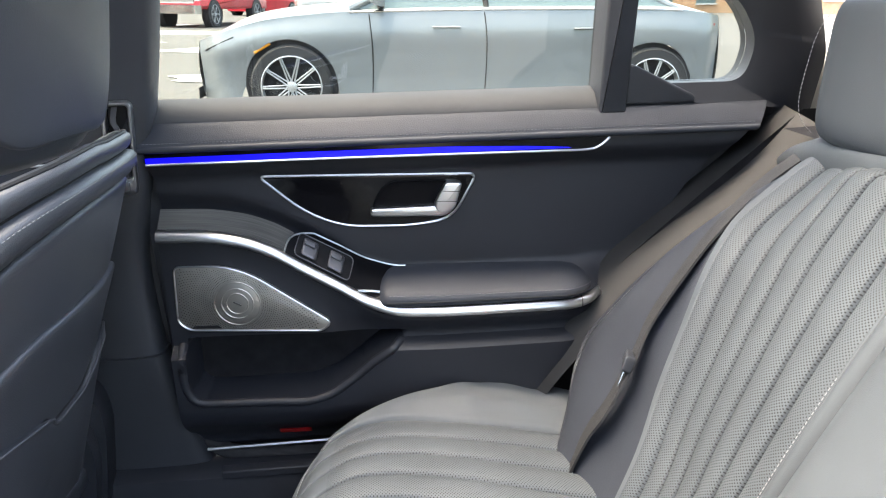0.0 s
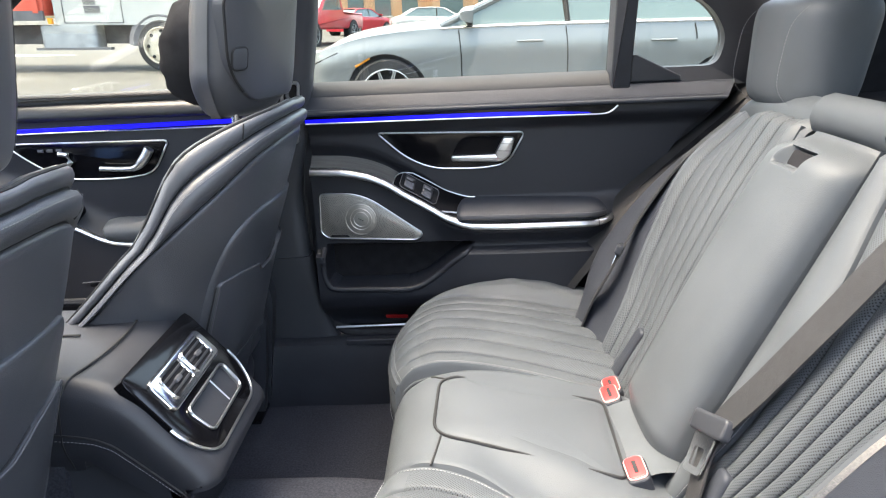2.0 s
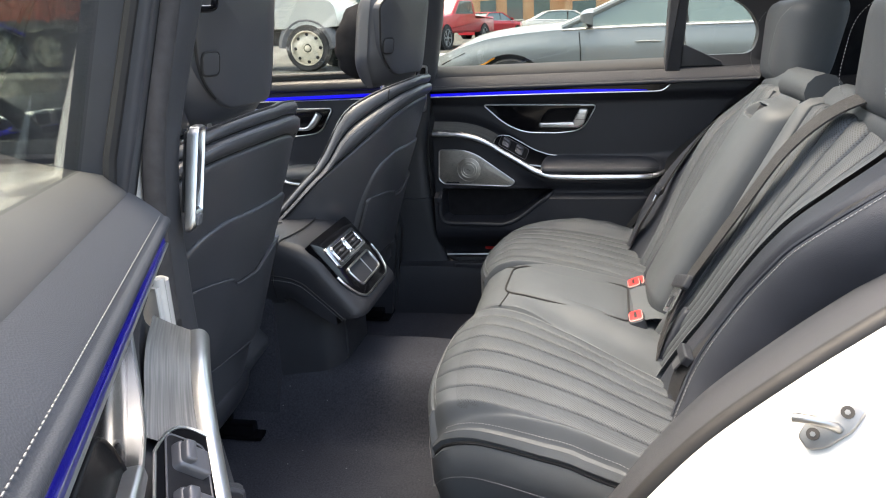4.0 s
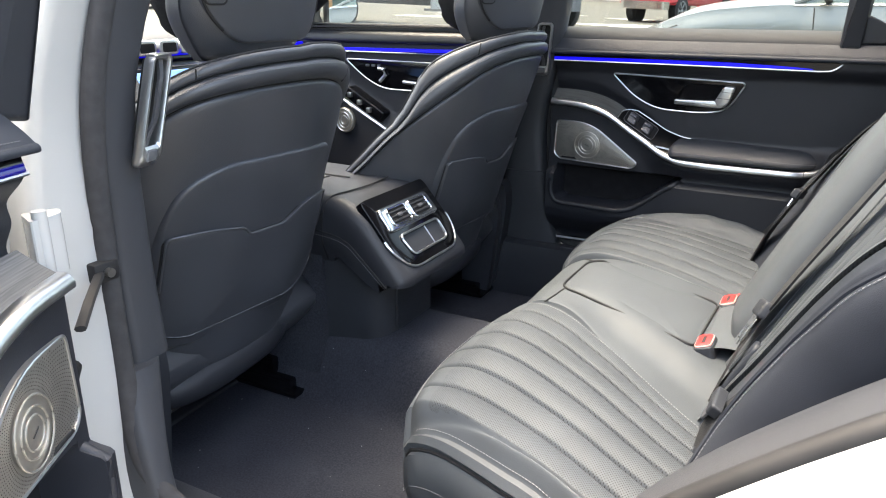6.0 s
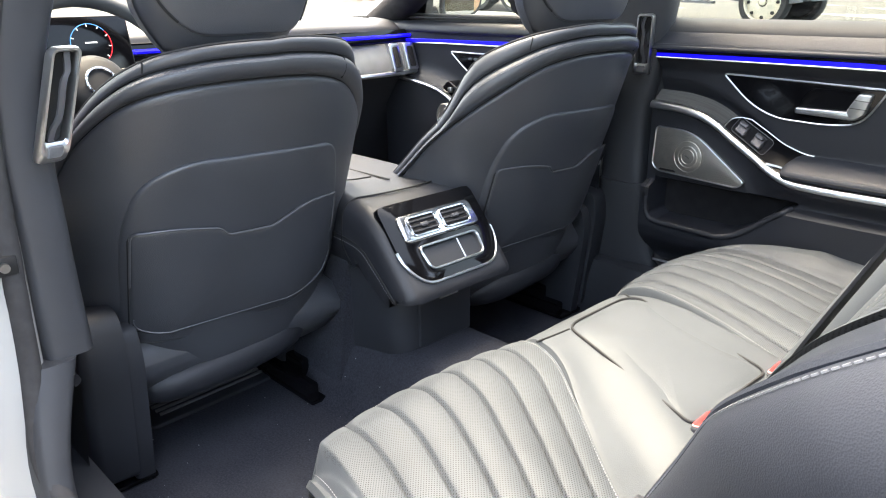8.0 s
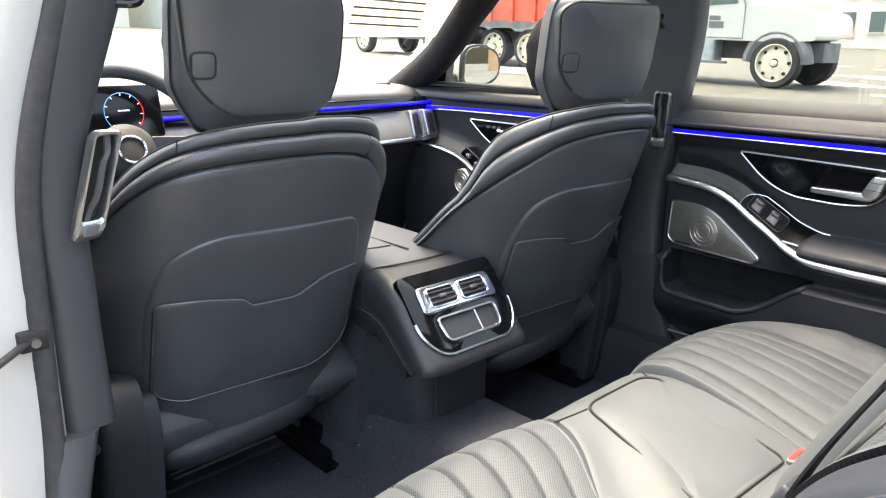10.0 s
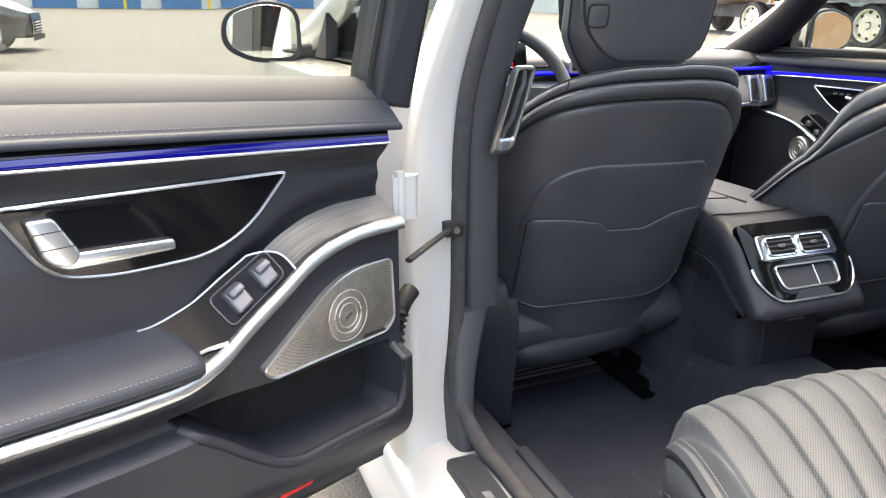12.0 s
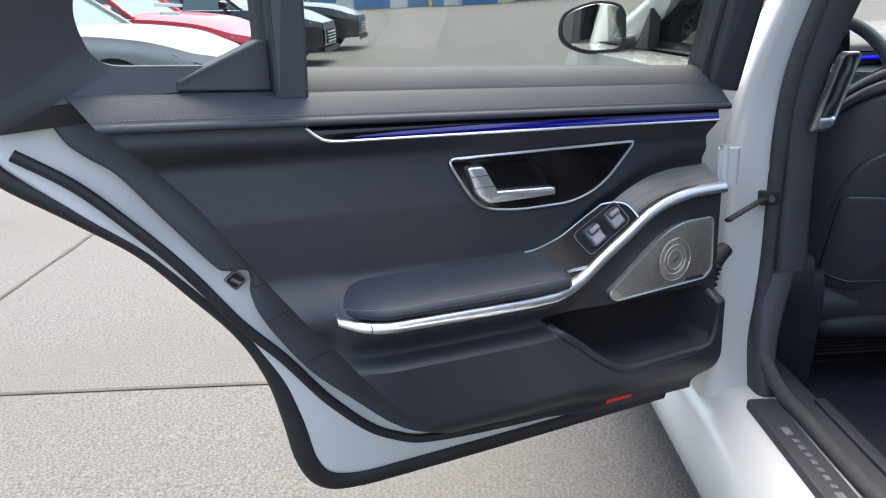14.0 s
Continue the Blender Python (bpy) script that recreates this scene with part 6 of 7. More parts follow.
    for k in range(3):
        part("window_switch", moved(box(-0.008, 0.008, -0.006, 0.006, -0.008, 0.008, 0.003), Matrix.Translation(place(-1.145 + 0.035 * k, 0.772 - 0.022 * k, 0.05))), CHROME, door)
    go = [(-1.17 + 0.036 * math.cos(k / 32 * math.tau), 0.690 + 0.040 * math.sin(k / 32 * math.tau)) for k in range(32)]
    part("speaker_grille", slab(go, 0.03, 0.052, place, 0.003), GRILLE, door, "round metal speaker grille")
    for r in (0.9, 0.6, 0.35):
        part("cap_ring", tube([place(-1.17 + (p[0] + 1.17) * r, 0.69 + (p[1] - 0.69) * r, 0.053) for p in go], 0.0014, 6, True), CHROME, door)
    ar = []
    for i in range(25):
        u = i / 24
        e = math.sqrt(max(0.01, 1 - (2 * u - 1) ** 14))
        ar.append([place(lerp(-0.98, -0.50, u), 0.672 + 0.03 * e * math.sin(t), 0.028 + 0.045 * e * math.cos(t)) for t in [k / 24 * math.tau for k in range(24)]])
    part("armrest", loft(ar), LEATHER, door, "padded leather armrest")
    part("pocket_lip", tube([place(x, 0.50, 0.05) for x in (-1.3, -1.0, -0.7, -0.52)], 0.010, 8), SMOOTH, door)
    # mirror
    place = hull
    mx, mz, d0 = -1.24, 1.043, -0.105
    mo = rounded([(d0 - 0.01, mz - 0.078), (d0 - 0.015, mz + 0.052), (d0 - 0.10, mz + 0.068), (d0 - 0.198, mz + 0.036), (d0 - 0.205, mz - 0.045), (d0 - 0.13, mz - 0.082)], 0.038, 6)
    mir = thing("door_mirror", "white door mirror with black base", "mirror", "door mirrors")
    part("housing", pillow(mo, 0.0, 0.085, lambda d, z, w: place(mx - w, z, d), 0.5, 8, 0.0), WHITE, mir)
    part("mirror_rim", slab(mo, -0.002, 0.012, lambda d, z, w: place(mx + w, z, d), 0.003), PLASTIC, mir)
    inner = [Vector((d0 - 0.105 + (p.x - d0 + 0.105) * 0.88, mz + (p.y - mz) * 0.86)) for p in mo]
    part("mirror_glass", slab(inner, 0.0, 0.0135, lambda d, z, w: place(mx + w, z, d), 0.0004, 1), mat("mirror", (0.9, 0.92, 0.92), 0.01, 1.0), mir, "clear mirror glass")
    part("arm", tube([place(mx - 0.03, mz - 0.05, d0 + 0.02), place(mx - 0.035, mz - 0.06, d0 - 0.05)], 0.022, 10), PLASTIC, mir)
    part("corner_cover", slab([(-1.36, 0.97), (-1.22, 0.97), (-1.20, 1.08)], -0.06, -0.03, place, 0.004), PLASTIC, door)
    return door


front_door(far_place, "closed front passenger door with blue light strip")
front_door(lambda x, z, d: Vector((x, 2 * MID - DOOR_Y + d, z)), "closed driver door, white outside, black inside")


# ---- outside ----
def up(x, y):
    """Height of the sloping car park."""
    return -0.10 - 0.035 * x + 0.006 * max(0.0, y) + 0.085 * smooth(3.0, 6.5, y)


def O(x, y, z):
    return Vector((x, y, z + up(x, y)))


ground = thing("ground", "pale concrete car park, damp in places", "ground", kind="structure")
CONCRETE = mat("concrete", (0.047, 0.0452, 0.0405), 0.85, vary=0.65, vscale=130, bump=1.0, bscale=170, stain=(0.039, 0.0365, 0.031), stain_scale=0.8, stain_amount=0.7, rvary=0.08)
JOINT = mat("joint_filler", (0.026, 0.023, 0.019), 0.9, vary=0.4, vscale=14)
SNOW = mat("slush", (0.30, 0.30, 0.29), 0.6, vary=0.1, vscale=2, bump=0.6, bscale=20)
part("concrete", loft([[O(x, y, -0.0) for y in (-400, -60, -20, -8, -4, -2, 0, 3, 3.8, 4.6, 5.4, 6.5, 10, 20, 60, 400)] for x in (-400, -60, -30, -15, -8, -4, -2, 0, 2, 4, 8, 15, 30, 60, 400)], False), CONCRETE, ground)
js = bmesh.new()
for x in (-1.26, -6.2, -11.2, 3.8, -17, -24):
    add(js, loft([[O(x - 0.009 + 0.02 * math.sin(y), y, 0.004), O(x + 0.009 + 0.02 * math.sin(y), y, 0.004)] for y in [k * 1.0 - 30 for k in range(61)]], False))
for y in (-3.3, -8.3, 3.2, 8.2, 13.2):
    add(js, loft([[O(x, y - 0.010 + 0.006 * math.sin(7 * x), 0.0045), O(x, y + 0.010 + 0.005 * math.sin(11 * x), 0.0045)] for x in [k * 0.25 - 30 for k in range(161)]], False))
part("joint", js, JOINT, ground, "dark slab joints")
sl = bmesh.new()
rnd = random.Random(8)
for k in range(11):
    cx, cy, r = rnd.uniform(-14, 3), rnd.uniform(8.5, 30), rnd.uniform(0.5, 2.0)
    ring_ = [O(cx + r * math.cos(a) * (1 + 0.3 * math.sin(3 * a + k)), cy + 0.6 * r * math.sin(a), 0.012) for a in [i / 18 * math.tau for i in range(18)]]
    sl.faces.new([sl.verts.new(p) for p in ring_])
tagged(part("snow_patches", sl, SNOW, None, "thin patches of white slush on concrete", kind="stuff"), category="snow")

TYRE = mat("tyre", (0.02, 0.02, 0.021), 0.8, vary=0.2, vscale=15)
RIM = mat("alloy", (0.40, 0.40, 0.40), 0.35, 0.4)
DARK = mat("dark_cavity", (0.01, 0.01, 0.011), 0.8)
LAMP = mat("lamp_lens", (0.55, 0.57, 0.6), 0.08, 0.3, coat=0.5)
AMBER = mat("amber_lens", (0.9, 0.35, 0.03), 0.3)
REDLENS = mat("red_lens", (0.5, 0.02, 0.03), 0.2)
CARGLASS = mat("car_glass", (0.10, 0.14, 0.14), 0.05, coat=0.5)


def wheel_at(parent, C, axis, r, spokes=10, rim_mat=None, width=0.22, dish=0.0):
    """A wheel centred at C; axis points out of the car."""
    ax = Vector(axis).normalized()
    u = Vector((0, 0, 1))
    v = ax.cross(u).normalized()
    circ = lambda rr, off, n=36: [C + ax * off + (u * math.cos(t) + v * math.sin(t)) * rr for t in [k / n * math.tau for k in range(n)]]
    w = part("wheel", loft([circ(r * 0.74, -width / 2), circ(r * 0.95, -width / 2), circ(r, -width * 0.35), circ(r, width * 0.35), circ(r * 0.95, width / 2), circ(r * 0.74, width / 2)], True, False), TYRE, parent, "black tyre on bright alloy rim")
    part("rim", loft([circ(r * 0.75, width / 2), circ(r * 0.72, width / 2 + 0.004), circ(r * 0.70, width * 0.2), circ(r * 0.69, -width * 0.2)], True, False), rim_mat or RIM, w)
    part("brake_disc", loft([circ(r * 0.69, -width * 0.2), circ(0.02, -width * 0.2)], True, False), DARK, w)
    if spokes == 0:
        part("steel_disc", loft([circ(r * 0.70, width * 0.12), circ(r * 0.48, width * 0.34), circ(r * 0.18, width * 0.34)], True, False), rim_mat or RIM, w)
        for k in range(8):
            a = k / 8 * math.tau
            o_ = C + ax * (width * 0.26) + (u * math.cos(a) + v * math.sin(a)) * r * 0.585
            part("hand_hole", loft([[o_ + ax * e_ + (u * math.cos(t) + v * math.sin(t)) * r * 0.07 for t in [j / 10 * math.tau for j in range(10)]] for e_ in (-0.02, 0.02)]), DARK, w)
    sp = bmesh.new()
    for k in range(spokes or 10):
        if spokes == 0:
            a = k / 10 * math.tau
            d0 = u * math.cos(a) + v * math.sin(a)
            add(sp, tube([C + ax * (width * 0.33) + d0 * r * 0.27, C + ax * (width * 0.42) + d0 * r * 0.27], r * 0.025, 6))
            continue
        for j in ((-0.5, 0.5) if spokes <= 10 else (0,)):
            a = k / spokes * math.tau
            b = a + j * math.tau / spokes * 0.9
            d0, d1 = u * math.cos(a) + v * math.sin(a), u * math.cos(b) + v * math.sin(b)
            add(sp, tube([C + ax * (width * 0.36) + d0 * r * 0.12, C + ax * (width * 0.46) + d1 * r * 0.71], r * 0.021, 6))
    part("spokes" if spokes else "wheel_nuts", sp, rim_mat or RIM, w)
    part("hub_cap", loft([circ(r * 0.13, width * 0.3, 16), circ(r * 0.13, width * 0.46, 16), circ(r * 0.08, width * 0.5, 16)]), rim_mat or RIM, w)
    return w


def car(name, origin, heading, paint, label, L=4.7, W=1.85, H=1.45, hood=0.90, wheel=0.34, base=0.62, suv=0.0, group="parked cars"):
    """A parked car; origin is the ground under its middle, heading in degrees (0: nose to +x)."""
    c = thing(name, label, "car", group, at=O(origin[0], origin[1], 0))
    R = Matrix.Rotation(radians(heading), 3, "Z")

    def P(x, y, z):
        q = R @ Vector((x, y, 0))
        return O(origin[0] + q.x, origin[1] + q.y, z)
    h = W / 2
    wb = L * base / 2
    xf, xr = wb - 0.02, -wb - 0.05
    sill = 0.22 + 0.08 * suv
    belt = lambda x: interp(x, [(-L / 2, hood + 0.02), (-L * 0.36, hood + 0.08), (-0.2, hood + 0.06), (L * 0.22, hood + 0.02), (L * 0.36, hood - 0.05), (L / 2, hood - 0.25)])
    bulge = lambda x, z: 1 - 0.10 * smooth(L * 0.33, L / 2, abs(x)) ** 1.5 - 0.25 * smooth(L * 0.43, L / 2, abs(x)) ** 3
    rad = wheel * 1.13

    def low(x):
        z = sill
        for cx in (xf, xr):
            d = abs(x - cx)
            if d < rad:
                z = max(z, wheel + math.sqrt(rad * rad - d * d))
        return z
    xs = sorted(set([lerp(-L / 2, L / 2, i / 70) for i in range(71)] + [cx + rad * math.sin(t) for cx in (xf, xr) for t in [lerp(-1.5707, 1.5707, k / 16) for k in range(17)]]))
    prof_ = lambda z, zt: 1 - 0.06 * smooth(0.75, 0.2, (z - sill) / (zt - sill)) - 0.045 * smooth(0.78, 1.0, (z - sill) / (zt - sill)) - 0.012 * math.exp(-(((z - sill) / (zt - sill) - 0.55) / 0.06) ** 2)
    body_ = bmesh.new()
    for s in (-1, 1):
        add(body_, loft([[P(x, s * h * bulge(x, 0) * prof_(lerp(low(x), belt(x), k / 12), belt(x)), lerp(low(x), belt(x), k / 12)) for k in range(13)] for x in xs], False))
    top = lambda x, v: P(x, v * h * bulge(x, 0) * prof_(belt(x), belt(x)), belt(x) + 0.07 * (1 - v ** 4) * smooth(L / 2, L * 0.4, abs(x)))
    add(body_, loft([[top(x, k / 10 - 1) for k in range(21)] for x in xs], False))
    for e in (-1, 1):
        add(body_, loft([[P(e * (L / 2 + 0.03 * math.sin(k / 8 * math.pi)), v * h * bulge(L / 2, 0) * 0.96, lerp(sill, belt(e * L / 2), k / 8)) for v in (-1, -0.6, 0, 0.6, 1)] for k in range(9)], False))
    bo = part("body", body_, paint, c)
    # cabin
    c0, c1, c2, c3 = (L * 0.22, L * 0.045, -L * 0.24, -L * 0.40) if not suv else (L * 0.20, L * 0.06, -L * 0.34, -L * 0.45)
    zb = hood + 0.04
    tw = 0.74
    gl = bmesh.new()
    sec = [(c0, zb, 0.90), (c1, H - 0.06, tw), (c2, H - 0.07, tw * 0.97), (c3, zb + 0.02, 0.86)]
    for s in (-1, 1):
        add(gl, loft([[P(x, s * h * w_, z) for x, z, w_ in sec], [P(x, s * h * 0.90, zb) for x, z, w_ in ((c0, 0, 0), (lerp(c0, c1, 0.6), 0, 0), (lerp(c2, c3, 0.4), 0, 0), (c3, 0, 0))]], False))
    for a_, b_ in ((sec[0], sec[1]), (sec[2], sec[3])):
        add(gl, loft([[P(a_[0], v * h * a_[2], a_[1]) for v in (-1, -0.5, 0, 0.5, 1)], [P(b_[0], v * h * b_[2], b_[1]) for v in (-1, -0.5, 0, 0.5, 1)]], False))
    part("windows", gl, CARGLASS, c, "dark tinted glass")
    rf = loft([[P(x, v * h * tw * (1.0 if c1 > x > c2 else 0.99), H - 0.06 + 0.06 * math.sin(math.pi * min(1, max(0, (c1 + 0.1 - x) / (c1 - c2 + 0.2)))) ** 0.6 * (1 - 0.5 * v ** 4)) for v in (-1, -0.8, -0.5, 0, 0.5, 0.8, 1)] for x in [lerp(c1 + 0.05, c2 - 0.05, i / 14) for i in range(15)]], False)
    part("roof", rf, paint, c)
    for s in (-1, 1):
        for a_, b_ in ((0, 1), (2, 3)):
            part("pillar", tube([P(sec[a_][0], s * h * sec[a_][2], sec[a_][1]), P(sec[b_][0], s * h * sec[b_][2], sec[b_][1])], 0.035, 8), paint, c)
        part("pillar", tube([P(-0.15, s * h * 0.885, zb), P(-0.12, s * h * tw, H - 0.06)], 0.03, 8), DARK, c)
        part("roof_edge", tube([P(x, s * h * tw, z) for x, z in ((c1, H - 0.055), (lerp(c1, c2, 0.5), H - 0.03), (c2, H - 0.06))], 0.022, 8), paint, c)
        part("belt_trim", tube([P(x, s * h * 0.955 * bulge(x, 0), belt(x) - 0.005) for x in [lerp(c0, c3, i / 10) for i in range(11)]], 0.011, 6), BRIGHT, c)
        for xd in (L * 0.185, -0.12, -L * 0.275):
            z1 = belt(xd) - 0.03
            part("door_gap", tube([P(xd - 0.02 * math.sin(k / 10 * 3), s * h * bulge(xd, 0) * prof_(lerp(sill + 0.05, z1, k / 10), belt(xd)) * 1.0, lerp(max(sill + 0.05, low(xd)), z1, k / 10)) for k in range(11)], 0.006, 6), DARK, c)
        for xd in (0.22, -L * 0.215):
            zz = hood - 0.10
            part("door_handle", tube([P(xd + t, s * (h * bulge(xd, 0) * prof_(zz, belt(xd)) + 0.012), zz + 0.02 * (0.1 - t)) for t in (-0.12, 0.0, 0.12)], 0.016, 8, flat=0.6), paint, c)
        mir = part("mirror", pillow([(-0.07, -0.05), (0.08, -0.06), (0.10, 0.05), (-0.05, 0.09)], 0, 0.1, lambda a2, b2, w_: P(c0 - 0.28 + w_, s * (h * 0.93 + 0.12 + a2), zb + 0.09 + b2), 0.5, 6, 0.03), paint, c)
        part("mirror_foot", tube([P(c0 - 0.28, s * h * 0.9, zb + 0.02), P(c0 - 0.26, s * (h * 0.95 + 0.08), zb + 0.06)], 0.03, 8), DARK, c)
        side_y = lambda x, z: s * (h * bulge(x, 0) * prof_(z, belt(x)) + 0.007)
        lens = lambda x, t, w=0.0: P(x, side_y(x, belt(x)) + s * w, belt(x) - 0.035 - t * lerp(0.13, 0.03, (L / 2 - 0.03 - x) / 0.50))
        hlx = [L / 2 - 0.03 - 0.50 * i / 14 for i in range(15)]
        hl = part("headlight", loft([[lens(x, t) for t in (0, 0.35, 0.7, 1)] for x in hlx], False), LAMP, c, "clear headlight")
        part("lamp_housing", tube([lens(x, 0.55, 0.002) for x in hlx[1:10]], 0.018, 8, flat=0.5), DARK, hl)
        part("lamp_edge", tube([lens(x, 1.0, 0.002) for x in hlx] , 0.006, 6), DARK, hl)
        part("side_marker", tube([P(L / 2 - 0.52, s * (h * bulge(L / 2 - 0.5, 0) * 0.985), belt(L / 2) - 0.08), P(L / 2 - 0.66, s * (h * bulge(L / 2 - 0.6, 0) * 0.985), belt(L / 2) - 0.0)], 0.015, 8), AMBER, c)
        part("tail_light", loft([[P(-L / 2 + t, s * (h * bulge(-L / 2 + t, 0) * 0.965 + 0.006), z) for z in (hood - 0.16, hood - 0.05)] for t in (0.03, 0.12, 0.28, 0.36)], False), REDLENS, c, "red tail light")
        for cx in (xf, xr):
            part("wheel_well", loft([[P(cx + rad * 1.0 * math.cos(t), s * (h * 0.60), wheel + rad * 1.0 * math.sin(t)) for t in [k / 20 * math.tau for k in range(20)]], [P(cx + rad * math.cos(t), s * h * 0.93, wheel + rad * math.sin(t)) for t in [k / 20 * math.tau for k in range(20)]]]), DARK, c)
            ax = R @ Vector((0, s, 0))
            wheel_at(c, P(cx, s * (h - 0.10), wheel), ax, wheel)
    part("grille", loft([[P(L / 2 + 0.035, v * h * 0.42, z) for v in (-1, -0.5, 0, 0.5, 1)] for z in (0.38, 0.62)], False), DARK, c, "dark radiator grille")
    for k in range(4):
        part("grille_bar", tube([P(L / 2 + 0.045, -h * 0.4, 0.41 + 0.055 * k), P(L / 2 + 0.045, h * 0.4, 0.41 + 0.055 * k)], 0.010, 6), CHROME, c)
    part("lower_intake", loft([[P(L / 2 + 0.035, v * h * 0.75, z) for v in (-1, 0, 1)] for z in (0.22, 0.32)], False), DARK, c)
    return c


SILVER = mat("silver_paint", (0.19, 0.205, 0.212), 0.32, 0.2, vary=0.04, vscale=2, coat=0.5)
# a greyer white than WHITE, with slight random tone
PALEP = mat("greyed_white_paint", (0.27, 0.275, 0.28), 0.35, vary=0.06, vscale=3, coat=0.4)
REDP = mat("red_paint", (0.50, 0.015, 0.03), 0.28, 0.1, coat=0.5)
BLACKP = mat("black_paint", (0.02, 0.022, 0.026), 0.2, 0.1, coat=0.5)
car("sedan", (0.895, 7.28), 180, SILVER, "silver grey sedan parked alongside", 4.85, 1.90, 1.46, 0.98, 0.36, 0.67)
car("parked_car", (-7.3, -5.9), 90, PALEP, "white parked car with dark windows", 4.6, 1.8, 1.5, 0.92, 0.34, 0.60, 0.4)
car("parked_car", (-9.6, -6.1), 88, REDP, "red parked crossover with silver grille", 4.6, 1.85, 1.6, 1.0, 0.36, 0.60, 0.8)
car("parked_car", (-13.6, -5.8), 88, BLACKP, "black parked car beside the red one", 4.6, 1.85, 1.6, 1.0, 0.36, 0.60, 0.8)
car("parked_car", (-17.4, -5.6), 88, BLACKP, "black parked car at the end of the row", 4.6, 1.85, 1.6, 1.0, 0.36, 0.60, 0.8)
car("parked_car", (-5.5, 42), 60, REDP, "red saloon standing far across the lot", 4.5, 1.8, 1.42, 0.9, 0.32, 0.6)
car("parked_car", (-1.0, 36), 10, WHITE, "white saloon standing far across the lot", 4.5, 1.8, 1.42, 0.9, 0.32, 0.6)


def lorry(origin, heading, tail=-7.2):
    """A tipper lorry: white bonneted cab, red steel body."""
    c = thing("dump_truck", "red tipper truck with white cab", "truck", at=O(*origin, 0))
    R = Matrix.Rotation(radians(heading), 3, "Z")

    def P(x, y, z):
        q = R @ Vector((x, y, 0))
        return O(origin[0] + q.x, origin[1] + q.y, z)
    B = lambda x0, x1, y0, y1, z0, z1, bev=0.03: loft([[P(x, y, z) for x, y in rounded([(x0, y0), (x0, y1), (x1, y1), (x1, y0)], bev, 3)] for z in (z0, z1)])
    TRED = mat("truck_red", (0.62, 0.10, 0.06), 0.55, vary=0.2, vscale=3, bump=0.2, bscale=30, stain=(0.35, 0.12, 0.08), stain_scale=2)
    FRAME = mat("chassis_grey", (0.12, 0.12, 0.13), 0.7, vary=0.3, vscale=4)
    part("tipper_body", B(tail, -1.3, -1.2, 1.2, 1.15, 2.75), TRED, c, "red ribbed steel body")
    for k in range(int(-(tail + 1.3) / 0.8) + 1):
        for y0, y1 in ((-1.27, -1.19), (1.19, 1.27)):
            part("body_rib", B(tail + 0.1 + 0.8 * k, tail + 0.22 + 0.8 * k, y0, y1, 1.2, 2.7, 0.01), TRED, c)
    part("body_rail", B(tail, -1.3, -1.26, -1.18, 1.05, 1.25, 0.01), FRAME, c)
    part("chassis", B(tail + 0.2, 1.8, -0.45, 0.45, 0.55, 0.95), FRAME, c)
    part("tank", B(-1.5, -0.3, -1.15, -0.65, 0.45, 0.95, 0.12), mat("tank_steel", (0.35, 0.37, 0.4), 0.4, 0.6, vary=0.2), c, "steel fuel tank")
    part("step", B(-1.6, 0.0, -1.22, -1.05, 0.45, 0.50, 0.01), FRAME, c)
    cabp = rounded([(-1.15, 0.95), (-1.15, 2.45), (-0.1, 2.5), (0.35, 1.75), (1.75, 1.55), (1.85, 1.0), (1.2, 0.95)], [0.1, 0.15, 0.2, 0.15, 0.2, 0.1, 0.05], 5)
    part("cab", slab(cabp, -1.08, 1.08, lambda x, z, w: P(x, w, z), 0.06), WHITE, c, "white bonneted cab")
    part("cab_window", slab(rounded([(-0.85, 1.65), (-0.8, 2.3), (-0.2, 2.3), (0.15, 1.72)], 0.06), -1.06, -1.09, lambda x, z, w: P(x, w, z), 0.004), CARGLASS, c)
    part("door_gap", tube([P(x, -1.085, z) for x, z in ((-0.95, 1.0), (-0.95, 2.38), (-0.15, 2.38), (0.3, 1.7), (0.3, 1.0), (-0.95, 1.0))], 0.012, 6), FRAME, c)
    part("mud_guard", tube([P(1.05 + 0.62 * math.cos(a), -0.95, 0.52 + 0.62 * math.sin(a)) for a in [math.pi * k / 12 for k in range(13)]], 0.14, 8), FRAME, c)
    for k, (x0, w_) in enumerate(((-0.5, 0.26), (-0.5, 0.34))):
        part("door_mark", slab([(x0, 1.36 - 0.16 * k), (x0 + w_, 1.36 - 0.16 * k), (x0 + w_, 1.46 - 0.12 * k), (x0, 1.46 - 0.12 * k)], -1.07, -1.088, lambda x, z, w: P(x, w, z), 0.001, 1), FRAME, c)
    part("marker_lamp", B(-1.25, -1.15, -1.22, -1.16, 0.98, 1.1, 0.01), AMBER, c)
    ax = R @ Vector((0, -1, 0))
    cream = mat("cream_steel", (0.62, 0.56, 0.45), 0.6, vary=0.15, vscale=8)
    for x in (1.05, tail + 2.3, tail + 1.0):
        wheel_at(c, P(x, -0.98, 0.52), ax, 0.52, 0, cream, 0.30)
    for x in (1.05, tail + 2.3, tail + 1.0):
        wheel_at(c, P(x, 0.98, 0.52), -ax, 0.52, 0, cream, 0.30)
    return c


lorry((-7.35, 16.24), 0, -8.0)
lorry((-21.2, 17.6), 176, -5.4)


